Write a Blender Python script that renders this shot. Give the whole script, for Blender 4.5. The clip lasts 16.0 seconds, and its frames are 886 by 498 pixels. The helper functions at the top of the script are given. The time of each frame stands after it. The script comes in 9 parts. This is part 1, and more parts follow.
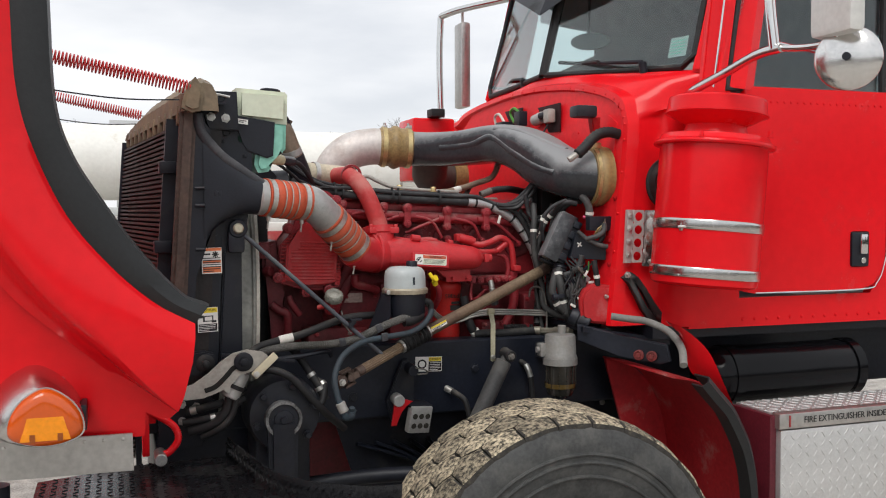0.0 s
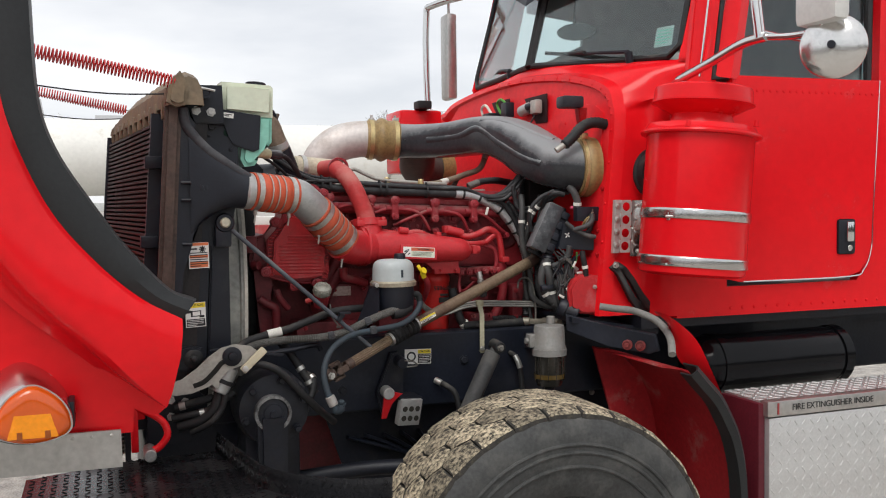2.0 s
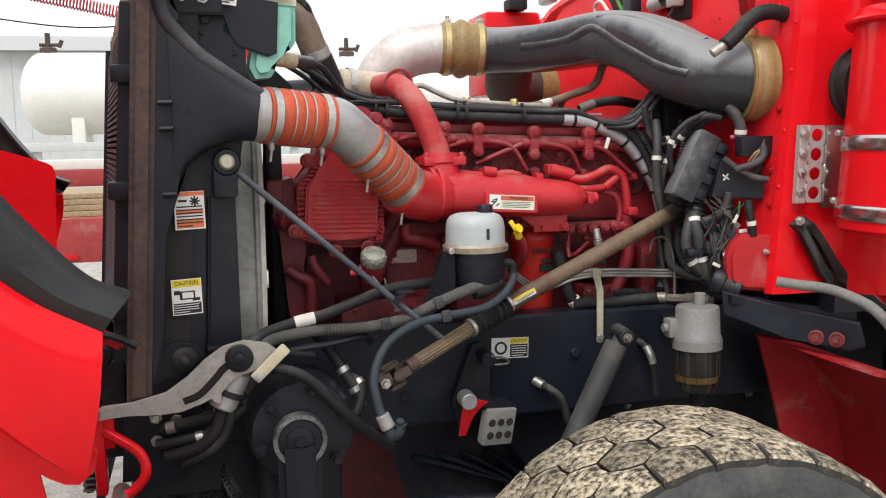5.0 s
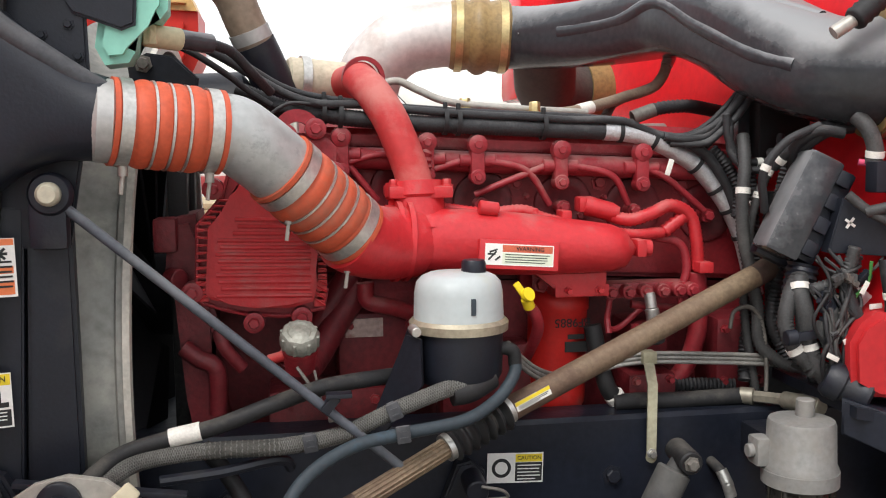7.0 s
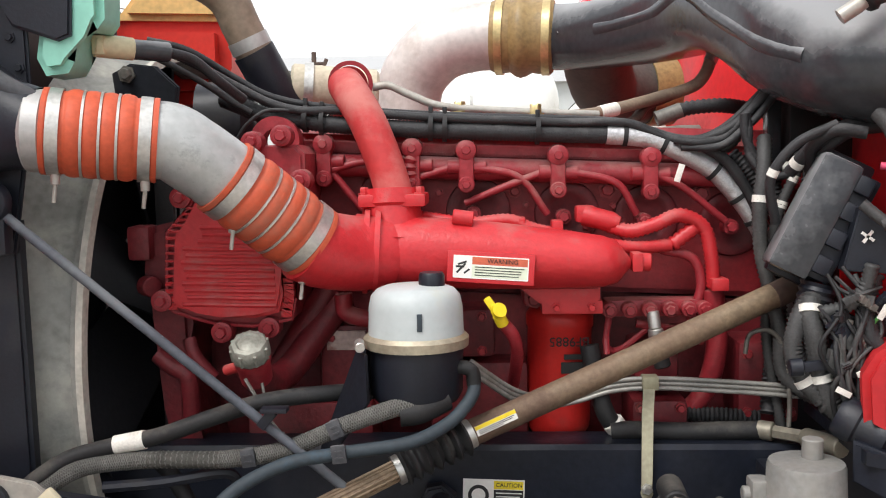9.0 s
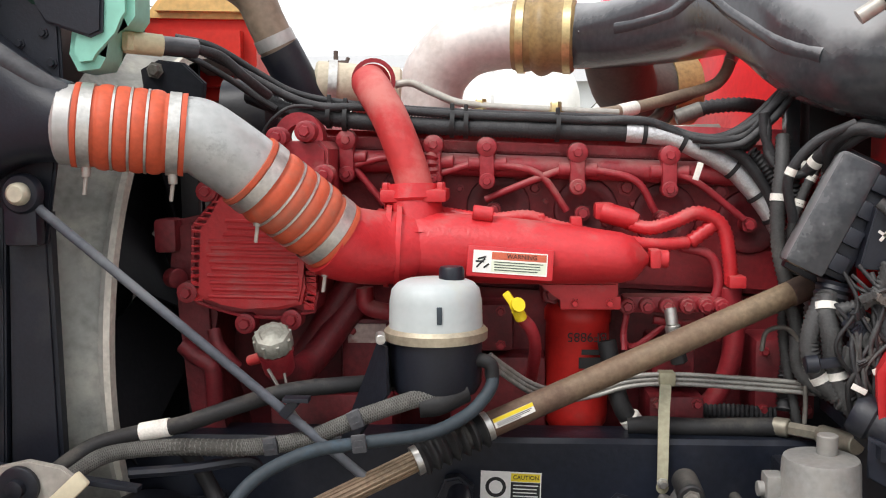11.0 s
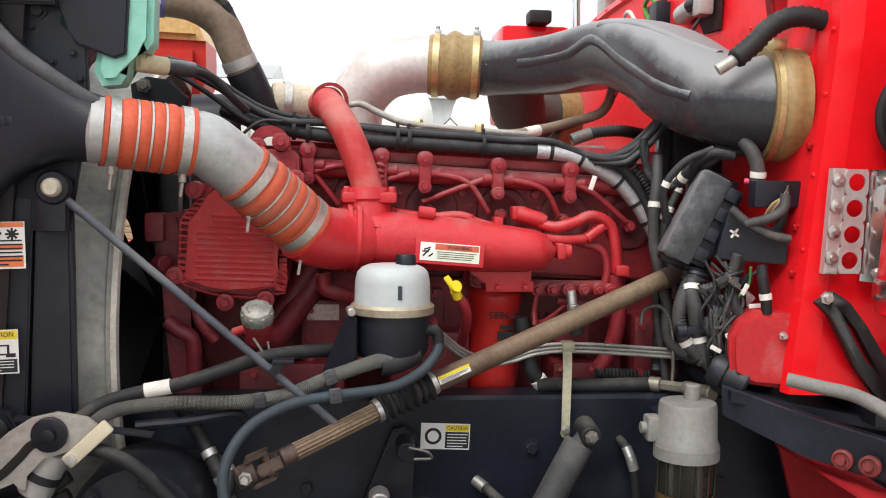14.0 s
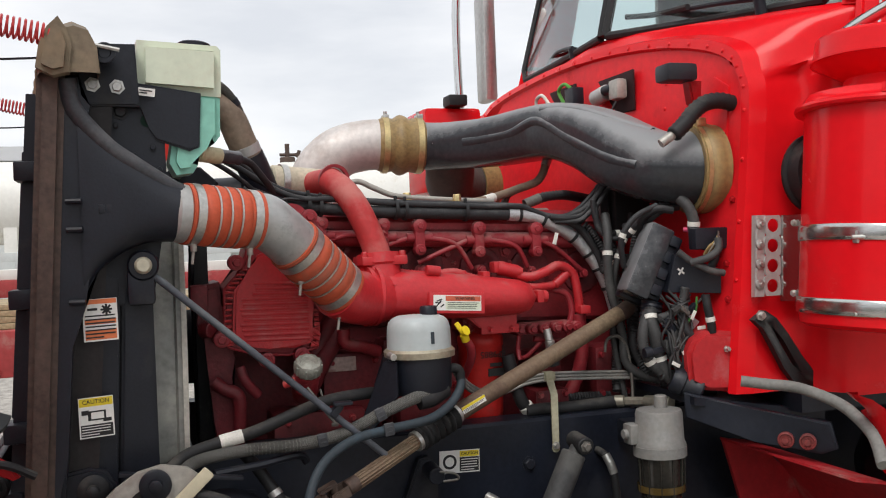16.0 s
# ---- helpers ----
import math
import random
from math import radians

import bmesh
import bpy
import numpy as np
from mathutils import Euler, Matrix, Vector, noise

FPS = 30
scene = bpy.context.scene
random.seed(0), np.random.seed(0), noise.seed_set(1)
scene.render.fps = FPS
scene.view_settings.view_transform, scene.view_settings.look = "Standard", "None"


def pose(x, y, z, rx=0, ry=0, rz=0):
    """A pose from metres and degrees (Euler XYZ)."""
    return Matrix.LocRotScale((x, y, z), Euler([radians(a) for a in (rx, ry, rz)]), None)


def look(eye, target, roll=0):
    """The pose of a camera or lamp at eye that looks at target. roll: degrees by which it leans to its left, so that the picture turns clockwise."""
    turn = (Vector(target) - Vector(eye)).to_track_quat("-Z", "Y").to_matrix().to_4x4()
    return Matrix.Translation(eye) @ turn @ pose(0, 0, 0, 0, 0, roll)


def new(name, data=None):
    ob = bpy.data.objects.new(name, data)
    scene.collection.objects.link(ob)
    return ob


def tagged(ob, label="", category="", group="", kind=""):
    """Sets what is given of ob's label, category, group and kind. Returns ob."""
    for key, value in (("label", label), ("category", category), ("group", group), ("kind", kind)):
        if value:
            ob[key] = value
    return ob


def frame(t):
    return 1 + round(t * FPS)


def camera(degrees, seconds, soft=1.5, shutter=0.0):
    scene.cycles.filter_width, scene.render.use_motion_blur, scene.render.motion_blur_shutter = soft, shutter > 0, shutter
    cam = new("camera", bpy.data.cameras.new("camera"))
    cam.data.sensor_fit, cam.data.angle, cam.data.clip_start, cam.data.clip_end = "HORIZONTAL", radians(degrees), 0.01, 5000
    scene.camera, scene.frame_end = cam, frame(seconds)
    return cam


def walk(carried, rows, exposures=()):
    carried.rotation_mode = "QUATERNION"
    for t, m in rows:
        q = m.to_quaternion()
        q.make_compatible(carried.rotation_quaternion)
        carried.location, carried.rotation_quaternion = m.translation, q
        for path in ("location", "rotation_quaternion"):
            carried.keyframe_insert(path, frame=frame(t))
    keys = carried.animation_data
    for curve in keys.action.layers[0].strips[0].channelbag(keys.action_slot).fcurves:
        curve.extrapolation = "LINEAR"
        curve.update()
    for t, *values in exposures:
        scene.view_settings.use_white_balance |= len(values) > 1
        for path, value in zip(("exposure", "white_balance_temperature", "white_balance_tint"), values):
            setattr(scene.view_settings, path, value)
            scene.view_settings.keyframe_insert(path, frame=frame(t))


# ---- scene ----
import itertools
cam = camera(50.3, 16.0, 1.1)
PATH = [
    (0, (0.398, -0.045, 1.537), (1.057, 1.842, 1.455), -0.2),
    (0.5, (0.395, -0.046, 1.535), (1.053, 1.84, 1.446), -0.3),
    (1, (0.403, -0.047, 1.537), (1.07, 1.836, 1.442), -0.5),
    (1.5, (0.402, -0.043, 1.539), (1.076, 1.837, 1.443), -0.7),
    (2, (0.403, -0.043, 1.537), (1.083, 1.835, 1.438), -0.8),
    (2.5, (0.399, -0.047, 1.533), (1.066, 1.836, 1.426), -0.8),
    (3, (0.382, -0.008, 1.534), (0.966, 1.901, 1.412), -1.1),
    (3.2, (0.392, 0.021, 1.524), (0.921, 1.944, 1.383), -1.1),
    (5.3, (0.766, 1.068, 1.519), (1.262, 2.991, 1.284), -1.3),
    (5.5, (0.799, 1.132, 1.529), (1.295, 3.054, 1.291), -1.5),
    (6, (0.949, 1.312, 1.535), (1.41, 3.246, 1.316), -1.2),
    (6.5, (1.072, 1.465, 1.53), (1.479, 3.41, 1.307), -0.7),
    (7, (1.113, 1.685, 1.538), (1.437, 3.647, 1.328), -0.5),
    (7.5, (1.222, 1.806, 1.546), (1.383, 3.786, 1.315), -0.1),
    (8, (1.422, 1.821, 1.535), (1.361, 3.807, 1.307), 0.1),
    (8.5, (1.514, 1.773, 1.529), (1.388, 3.759, 1.331), -0.7),
    (9, (1.507, 1.748, 1.53), (1.414, 3.737, 1.342), -1.0),
    (9.5, (1.508, 1.73, 1.525), (1.387, 3.716, 1.329), -0.6),
    (12, (1.507, 1.715, 1.525), (1.359, 3.702, 1.355), -0.5),
    (12.5, (1.51, 1.702, 1.525), (1.307, 3.685, 1.366), -0.7),
    (13, (1.499, 1.68, 1.525), (1.297, 3.661, 1.331), -0.1),
    (13.5, (1.372, 1.539, 1.516), (1.397, 3.525, 1.282), 0.6),
    (14, (1.308, 1.355, 1.515), (1.504, 3.339, 1.356), 0.9),
    (14.5, (1.305, 1.15, 1.496), (1.495, 3.139, 1.41), -0.1),
    (15, (1.259, 1.023, 1.474), (1.441, 3.013, 1.38), -1.0),
    (15.5, (1.028, 1.071, 1.439), (1.417, 3.032, 1.378), -0.7),
    (16, (0.767, 1.102, 1.504), (1.389, 3.003, 1.488), -2.3),
]
EXPOSURES = [(0.0, -0.05), (3.0, -0.04), (5.5, 0.46), (7.0, 0.54), (9.0, 0.60), (12.5, 0.62), (13.5, 0.57), (14.0, 0.56), (14.5, 0.32), (15.0, 0.11), (15.5, 0.09), (16.0, -0.05)]
walk(cam, [(t, look(eye, target, roll)) for t, eye, target, roll in PATH], EXPOSURES)

# ---- sky and sun ----
world = bpy.data.worlds.new("overcast_sky")
scene.world = world
world.use_nodes = True
wn, wl = world.node_tree.nodes, world.node_tree.links
wn.clear()
w_out = wn.new("ShaderNodeOutputWorld")
w_bg = wn.new("ShaderNodeBackground")
w_sky = wn.new("ShaderNodeTexSky")
w_sky.sky_type, w_sky.sun_disc = "NISHITA", False
w_sky.sun_elevation, w_sky.sun_rotation = radians(54), radians(216)
w_co = wn.new("ShaderNodeTexCoord")
w_map = wn.new("ShaderNodeMapping")
w_map.inputs["Scale"].default_value = (1.4, 1.4, 5.0)
w_noise = wn.new("ShaderNodeTexNoise")
w_noise.inputs["Scale"].default_value = 2.2
w_noise.inputs["Detail"].default_value = 6
w_ramp = wn.new("ShaderNodeValToRGB")
w_ramp.color_ramp.elements[0].position, w_ramp.color_ramp.elements[0].color = 0.35, (7.0, 7.2, 7.6, 1)
w_ramp.color_ramp.elements[1].position, w_ramp.color_ramp.elements[1].color = 0.65, (9.6, 9.6, 9.7, 1)
w_mix = wn.new("ShaderNodeMix")
w_mix.data_type = "RGBA"
w_mix.inputs[0].default_value = 0.9
wl.new(w_co.outputs["Generated"], w_map.inputs["Vector"])
wl.new(w_map.outputs[0], w_noise.inputs["Vector"])
wl.new(w_noise.outputs[0], w_ramp.inputs[0])
wl.new(w_sky.outputs[0], w_mix.inputs[6])
wl.new(w_ramp.outputs[0], w_mix.inputs[7])
wl.new(w_mix.outputs[2], w_bg.inputs[0])
w_bg.inputs[1].default_value = 0.12
wl.new(w_bg.outputs[0], w_out.inputs[0])
sun = new("sun", bpy.data.lights.new("sun", "SUN"))
sun.data.energy, sun.data.angle, sun.data.color = 1.9, radians(30), (1.0, 0.97, 0.93)
sun.matrix_world = look((-1.5, -1.0, 8.0), (1.5, 3.2, 1.0))


# ---- materials ----
def mat(name, color, rough=0.5, metal=0.0, vary=0.15, scale=12.0, bump=0.0, bump_scale=60.0, dust=None, dust_amount=0.0, dust_scale=5.0, coat=0.0, trans=0.0, ior=1.45, emit=0.0, alpha=1.0, island=0.0, upward=0.0):
    """A surface with grain at two scales, optional dust, wear or painted shade in patches and a fine relief."""
    m = bpy.data.materials.new(name)
    m.use_nodes = True
    n, l = m.node_tree.nodes, m.node_tree.links
    b = n["Principled BSDF"]
    co = n.new("ShaderNodeTexCoord")
    big = n.new("ShaderNodeTexNoise")
    big.inputs["Scale"].default_value, big.inputs["Detail"].default_value = scale, 5
    fine = n.new("ShaderNodeTexNoise")
    fine.inputs["Scale"].default_value, fine.inputs["Detail"].default_value = scale * 9, 3
    l.new(co.outputs["Object"], big.inputs["Vector"])
    l.new(co.outputs["Object"], fine.inputs["Vector"])
    add = n.new("ShaderNodeMath")
    add.operation = "ADD"
    l.new(big.outputs[0], add.inputs[0])
    l.new(fine.outputs[0], add.inputs[1])
    rng = n.new("ShaderNodeMapRange")
    rng.inputs["From Min"].default_value, rng.inputs["From Max"].default_value = 0.7, 1.3
    rng.inputs["To Min"].default_value, rng.inputs["To Max"].default_value = 1 - vary, 1 + vary
    l.new(add.outputs[0], rng.inputs["Value"])
    col = n.new("ShaderNodeVectorMath")
    col.operation = "SCALE"
    col.inputs[0].default_value = color
    value = rng.outputs[0]
    if island:
        info = n.new("ShaderNodeObjectInfo")
        r2 = n.new("ShaderNodeMapRange")
        r2.inputs["To Min"].default_value, r2.inputs["To Max"].default_value = 1 - island, 1 + island
        l.new(info.outputs["Random"], r2.inputs["Value"])
        mul = n.new("ShaderNodeMath")
        mul.operation = "MULTIPLY"
        l.new(value, mul.inputs[0])
        l.new(r2.outputs[0], mul.inputs[1])
        value = mul.outputs[0]
    l.new(value, col.inputs["Scale"])
    out = col.outputs[0]
    rough_out = None
    if dust:
        d = n.new("ShaderNodeTexNoise")
        d.inputs["Scale"].default_value, d.inputs["Detail"].default_value, d.inputs["Roughness"].default_value = dust_scale, 7, 0.68
        l.new(co.outputs["Object"], d.inputs["Vector"])
        r = n.new("ShaderNodeMapRange")
        r.inputs["From Min"].default_value, r.inputs["From Max"].default_value = 0.62 - dust_amount * 0.4, 0.80 - dust_amount * 0.3
        # Upward-facing sides take more of the patch colour.
        if upward:
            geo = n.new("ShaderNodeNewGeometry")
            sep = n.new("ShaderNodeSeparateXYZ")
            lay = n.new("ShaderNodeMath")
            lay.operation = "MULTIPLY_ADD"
            lay.inputs[1].default_value = upward
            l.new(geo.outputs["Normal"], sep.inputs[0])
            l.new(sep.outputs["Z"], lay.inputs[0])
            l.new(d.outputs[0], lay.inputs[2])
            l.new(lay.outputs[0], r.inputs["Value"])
        else:
            l.new(d.outputs[0], r.inputs["Value"])
        mx = n.new("ShaderNodeMix")
        mx.data_type = "RGBA"
        l.new(r.outputs[0], mx.inputs[0])
        l.new(out, mx.inputs[6])
        mx.inputs[7].default_value = (*dust, 1)
        out = mx.outputs[2]
        rr = n.new("ShaderNodeMapRange")
        rr.inputs["To Min"].default_value, rr.inputs["To Max"].default_value = rough, min(1.0, rough + 0.3)
        l.new(r.outputs[0], rr.inputs["Value"])
        rough_out = rr.outputs[0]
    l.new(out, b.inputs["Base Color"])
    if rough_out is None:
        rr = n.new("ShaderNodeMapRange")
        rr.inputs["To Min"].default_value, rr.inputs["To Max"].default_value = max(0.0, rough - 0.08 * rough), min(1.0, rough + 0.25 * rough)
        l.new(big.outputs[0], rr.inputs["Value"])
        rough_out = rr.outputs[0]
    l.new(rough_out, b.inputs["Roughness"])
    b.inputs["Metallic"].default_value = metal
    b.inputs["IOR"].default_value = ior
    b.inputs["Coat Weight"].default_value = coat
    b.inputs["Coat Roughness"].default_value = 0.05
    b.inputs["Transmission Weight"].default_value = trans
    b.inputs["Alpha"].default_value = alpha
    if emit:
        l.new(out, b.inputs["Emission Color"])
        b.inputs["Emission Strength"].default_value = emit
    if bump:
        t = n.new("ShaderNodeTexNoise")
        t.inputs["Scale"].default_value, t.inputs["Detail"].default_value = bump_scale, 4
        l.new(co.outputs["Object"], t.inputs["Vector"])
        bp = n.new("ShaderNodeBump")
        bp.inputs["Strength"].default_value, bp.inputs["Distance"].default_value = bump, 0.004
        l.new(t.outputs[0], bp.inputs["Height"])
        l.new(bp.outputs[0], b.inputs["Normal"])
    return m


RED = mat("red_gloss_paint", (0.76, 0.009, 0.015), 0.19, vary=0.05, scale=3, ior=1.32, dust=(0.60, 0.02, 0.022), dust_amount=0.06, dust_scale=3)
FIREWALL_RED = mat("firewall_red_paint", (0.76, 0.012, 0.019), 0.45, vary=0.1, scale=5, ior=1.35, bump=0.08, dust=(0.48, 0.02, 0.02), dust_amount=0.05, dust_scale=6)
RED_WORN = mat("red_paint_scuffed", (0.42, 0.008, 0.012), 0.45, ior=1.35, vary=0.15, scale=6, dust=(0.36, 0.12, 0.10), dust_amount=0.12, dust_scale=8, bump=0.1)
ENGINE = mat("engine_red_enamel", (0.28, 0.022, 0.030), 0.42, vary=0.22, scale=14, bump=0.25, bump_scale=110, dust=(0.30, 0.115, 0.105), dust_amount=0.17, dust_scale=10, upward=0.16)
# Engine red with the shade low in the bay put into its colour.
BLOCK = mat("shaded_block_enamel", (0.15, 0.014, 0.019), 0.5, vary=0.3, scale=11, bump=0.3, bump_scale=90, dust=(0.055, 0.022, 0.021), dust_amount=0.3, dust_scale=6)
ENGINE_HI = mat("manifold_red_enamel", (0.50, 0.024, 0.030), 0.38, vary=0.12, scale=10, bump=0.22, bump_scale=130, dust=(0.42, 0.12, 0.11), dust_amount=0.13, dust_scale=9, upward=0.12)
BLACK = mat("black_painted_steel", (0.0115, 0.013, 0.019), 0.42, ior=1.4, vary=0.3, scale=10, bump=0.12, bump_scale=90, dust=(0.035, 0.033, 0.030), dust_amount=0.2, dust_scale=6)
FRAME = mat("black_chassis_paint", (0.010, 0.0125, 0.0205), 0.36, ior=1.38, vary=0.3, scale=8, bump=0.15, bump_scale=70, dust=(0.022, 0.025, 0.034), dust_amount=0.22, dust_scale=5)
PLASTIC = mat("black_moulded_plastic", (0.010, 0.012, 0.019), 0.44, vary=0.2, scale=20, bump=0.08, bump_scale=200, dust=(0.035, 0.035, 0.036), dust_amount=0.15, dust_scale=7)
# Pale upward tone holds dust and the sky's sheen, painted in together.
DUCT = mat("dusty_sheen_duct_plastic", (0.038, 0.041, 0.046), 0.2, vary=0.2, scale=9, bump=0.05, bump_scale=150, dust=(0.25, 0.255, 0.26), dust_amount=0.15, dust_scale=1.6, upward=0.3)
FAN_BLACK = mat("matt_black_fan", (0.018, 0.018, 0.021), 0.7, vary=0.2, ior=1.3)
RUBBER = mat("black_rubber", (0.013, 0.013, 0.014), 0.62, vary=0.25, scale=20, bump=0.1, bump_scale=150, dust=(0.075, 0.07, 0.062), dust_amount=0.12, dust_scale=12, upward=0.14)
TRIM_RUBBER = mat("black_fender_rubber", (0.014, 0.015, 0.016), 0.42, vary=0.2, scale=9, bump=0.1, bump_scale=120)
BRAID = mat("grey_braided_hose", (0.06, 0.058, 0.051), 0.75, vary=0.5, scale=45, bump=0.6, bump_scale=420)
BRAID_WIRE = mat("dusty_braid_strands", (0.13, 0.127, 0.118), 0.7, vary=0.4, scale=40)
LOOM = mat("black_split_loom", (0.02, 0.02, 0.022), 0.55, vary=0.3, scale=30, bump=0.3, bump_scale=300, dust=(0.085, 0.084, 0.085), dust_amount=0.1, dust_scale=14, upward=0.16)
GREY_LOOM = mat("grey_dusty_conduit", (0.048, 0.048, 0.048), 0.6, vary=0.3, scale=30, bump=0.2, bump_scale=250, dust=(0.12, 0.117, 0.11), dust_amount=0.2, dust_scale=12)
FOIL = mat("silver_foil_sleeve", (0.52, 0.52, 0.53), 0.42, metal=0.6, vary=0.2, scale=40, bump=0.5, bump_scale=120, dust=(0.3, 0.27, 0.25), dust_amount=0.2)
BLUE_HOSE = mat("blue_dusty_hose", (0.030, 0.042, 0.052), 0.65, vary=0.2, scale=12, dust=(0.05, 0.13, 0.20), dust_amount=0.2, dust_scale=3)
BROWN_STEEL = mat("rust_brown_steel", (0.075, 0.048, 0.038), 0.62, vary=0.35, scale=9, bump=0.2, bump_scale=100, dust=(0.12, 0.085, 0.06), dust_amount=0.3)
SHAFT = mat("tan_weathered_steel", (0.23, 0.165, 0.105), 0.5, metal=0.2, vary=0.3, scale=14, bump=0.2, bump_scale=120, dust=(0.085, 0.048, 0.036), dust_amount=0.46, dust_scale=3.5)
ALU = mat("dull_cast_aluminium", (0.46, 0.455, 0.44), 0.5, metal=0.55, vary=0.14, scale=9, bump=0.12, bump_scale=120, dust=(0.32, 0.29, 0.25), dust_amount=0.2)
ELBOW = mat("scuffed_aluminium_elbow", (0.44, 0.45, 0.44), 0.42, metal=0.5, vary=0.12, scale=8, bump=0.1, bump_scale=120, dust=(0.16, 0.17, 0.165), dust_amount=0.17, dust_scale=16)
ALU_PIPE = mat("dusty_aluminium_pipe", (0.64, 0.60, 0.57), 0.5, metal=0.3, vary=0.14, scale=7, bump=0.1, bump_scale=90, dust=(0.48, 0.41, 0.37), dust_amount=0.3)
DUSTY_RED = mat("dusty_pink_red_pipe", (0.46, 0.035, 0.036), 0.6, vary=0.12, scale=9, bump=0.1, dust=(0.52, 0.17, 0.15), dust_amount=0.3, dust_scale=6, upward=0.12)
DULL_STEEL = mat("dusty_dull_steel", (0.15, 0.14, 0.125), 0.5, metal=0.3, vary=0.25, scale=18, dust=(0.26, 0.24, 0.21), dust_amount=0.25, dust_scale=14, upward=0.1)
WORN_EDGE = mat("worn_black_plastic_edge", (0.045, 0.047, 0.053), 0.5, vary=0.3, scale=16, dust=(0.10, 0.10, 0.105), dust_amount=0.25, dust_scale=10, upward=0.15)
STEEL = mat("zinc_steel", (0.55, 0.54, 0.51), 0.38, metal=0.85, vary=0.2, scale=15, bump=0.1)
CHROME = mat("polished_stainless", (0.68, 0.68, 0.67), 0.09, metal=1.0, vary=0.05, scale=8)
BUSH_RED = mat("dusty_maroon_rubber", (0.24, 0.045, 0.042), 0.6, vary=0.25, scale=16, dust=(0.09, 0.045, 0.04), dust_amount=0.3, dust_scale=12)
STEEL_LINE = mat("dusty_bright_line", (0.30, 0.29, 0.27), 0.45, metal=0.4, vary=0.2, scale=25, dust=(0.17, 0.15, 0.13), dust_amount=0.25, dust_scale=12)
SATIN = mat("satin_aluminium_arm", (0.42, 0.40, 0.36), 0.45, metal=0.35, vary=0.18, scale=9, dust=(0.25, 0.21, 0.17), dust_amount=0.25)
SHROUD = mat("grey_shroud_plastic", (0.24, 0.24, 0.22), 0.6, vary=0.25, scale=7, bump=0.1, dust=(0.42, 0.41, 0.36), dust_amount=0.3, dust_scale=8)
ORANGE = mat("orange_silicone", (0.52, 0.085, 0.035), 0.58, vary=0.16, scale=12, bump=0.1, bump_scale=150, dust=(0.36, 0.14, 0.09), dust_amount=0.25)
BRASS = mat("tan_rubber_coupling", (0.30, 0.205, 0.085), 0.45, vary=0.3, scale=10, bump=0.1, dust=(0.22, 0.15, 0.08), dust_amount=0.3)
BRASS_BAND = mat("yellow_zinc_band", (0.56, 0.44, 0.22), 0.33, metal=0.75, vary=0.2, scale=14)
CREAM = mat("cream_plastic", (0.62, 0.56, 0.40), 0.5, vary=0.08, scale=12)
WHITE = mat("white_label", (0.78, 0.77, 0.73), 0.5, vary=0.06, scale=20)
TAPE = mat("white_tape", (0.72, 0.70, 0.64), 0.6, vary=0.15, scale=30)
INK = mat("black_ink", (0.02, 0.02, 0.02), 0.6, vary=0.1)
LABEL_ORANGE = mat("orange_label_ink", (0.75, 0.20, 0.07), 0.5, vary=0.1)
FADED_RED = mat("faded_label_red", (0.55, 0.12, 0.06), 0.5, vary=0.2, scale=60)
LABEL_YELLOW = mat("yellow_label_ink", (0.80, 0.62, 0.03), 0.5, vary=0.1)
YELLOW = mat("yellow_plastic", (0.78, 0.58, 0.02), 0.4, vary=0.1)
MILKY = mat("milky_tank_plastic", (0.66, 0.71, 0.56), 0.42, vary=0.07, scale=6, dust=(0.55, 0.52, 0.4), dust_amount=0.15)
MILKY_BLUE = mat("translucent_white_plastic", (0.44, 0.48, 0.48), 0.4, vary=0.06, scale=8, dust=(0.42, 0.42, 0.34), dust_amount=0.2, dust_scale=9)
GREEN_TANK = mat("green_coolant_in_plastic", (0.24, 0.55, 0.44), 0.4, vary=0.12, scale=6)
RED_TANK = mat("red_coolant_in_plastic", (0.58, 0.03, 0.02), 0.38, vary=0.12, scale=8)
AMBER_TANK = mat("yellowed_tank_plastic", (0.66, 0.42, 0.16), 0.4, vary=0.2, scale=8)
BOWL = mat("dark_smoked_bowl", (0.03, 0.028, 0.024), 0.15, vary=0.2, coat=0.4)
FUEL = mat("brown_fuel", (0.10, 0.065, 0.02), 0.2, vary=0.2)
RADIATOR = mat("dark_radiator_fins", (0.022, 0.019, 0.019), 0.55, metal=0.2, vary=0.3, scale=10, dust=(0.06, 0.04, 0.035), dust_amount=0.25)
TANK_TOP = mat("dusty_tan_radiator_tank", (0.17, 0.13, 0.085), 0.6, vary=0.25, scale=8, bump=0.2, dust=(0.28, 0.21, 0.13), dust_amount=0.35)
LINER = mat("dull_maroon_liner", (0.37, 0.011, 0.016), 0.6, vary=0.2, scale=7, bump=0.15, dust=(0.36, 0.16, 0.14), dust_amount=0.12, dust_scale=7)
TYRE = mat("worn_tyre_rubber", (0.044, 0.045, 0.044), 0.66, vary=0.3, scale=10, bump=0.25, bump_scale=90, dust=(0.11, 0.108, 0.10), dust_amount=0.3, dust_scale=6)
MUD = mat("muddy_tread_rubber", (0.47, 0.40, 0.28), 0.85, vary=0.4, scale=26, bump=1.0, bump_scale=85, dust=(0.030, 0.027, 0.023), dust_amount=0.57, dust_scale=62, island=0.42)
for node in MUD.node_tree.nodes:
    if node.type == "MAP_RANGE" and 0.3 < node.inputs["From Min"].default_value < 0.45:
        node.inputs["From Min"].default_value, node.inputs["From Max"].default_value = 0.415, 0.600
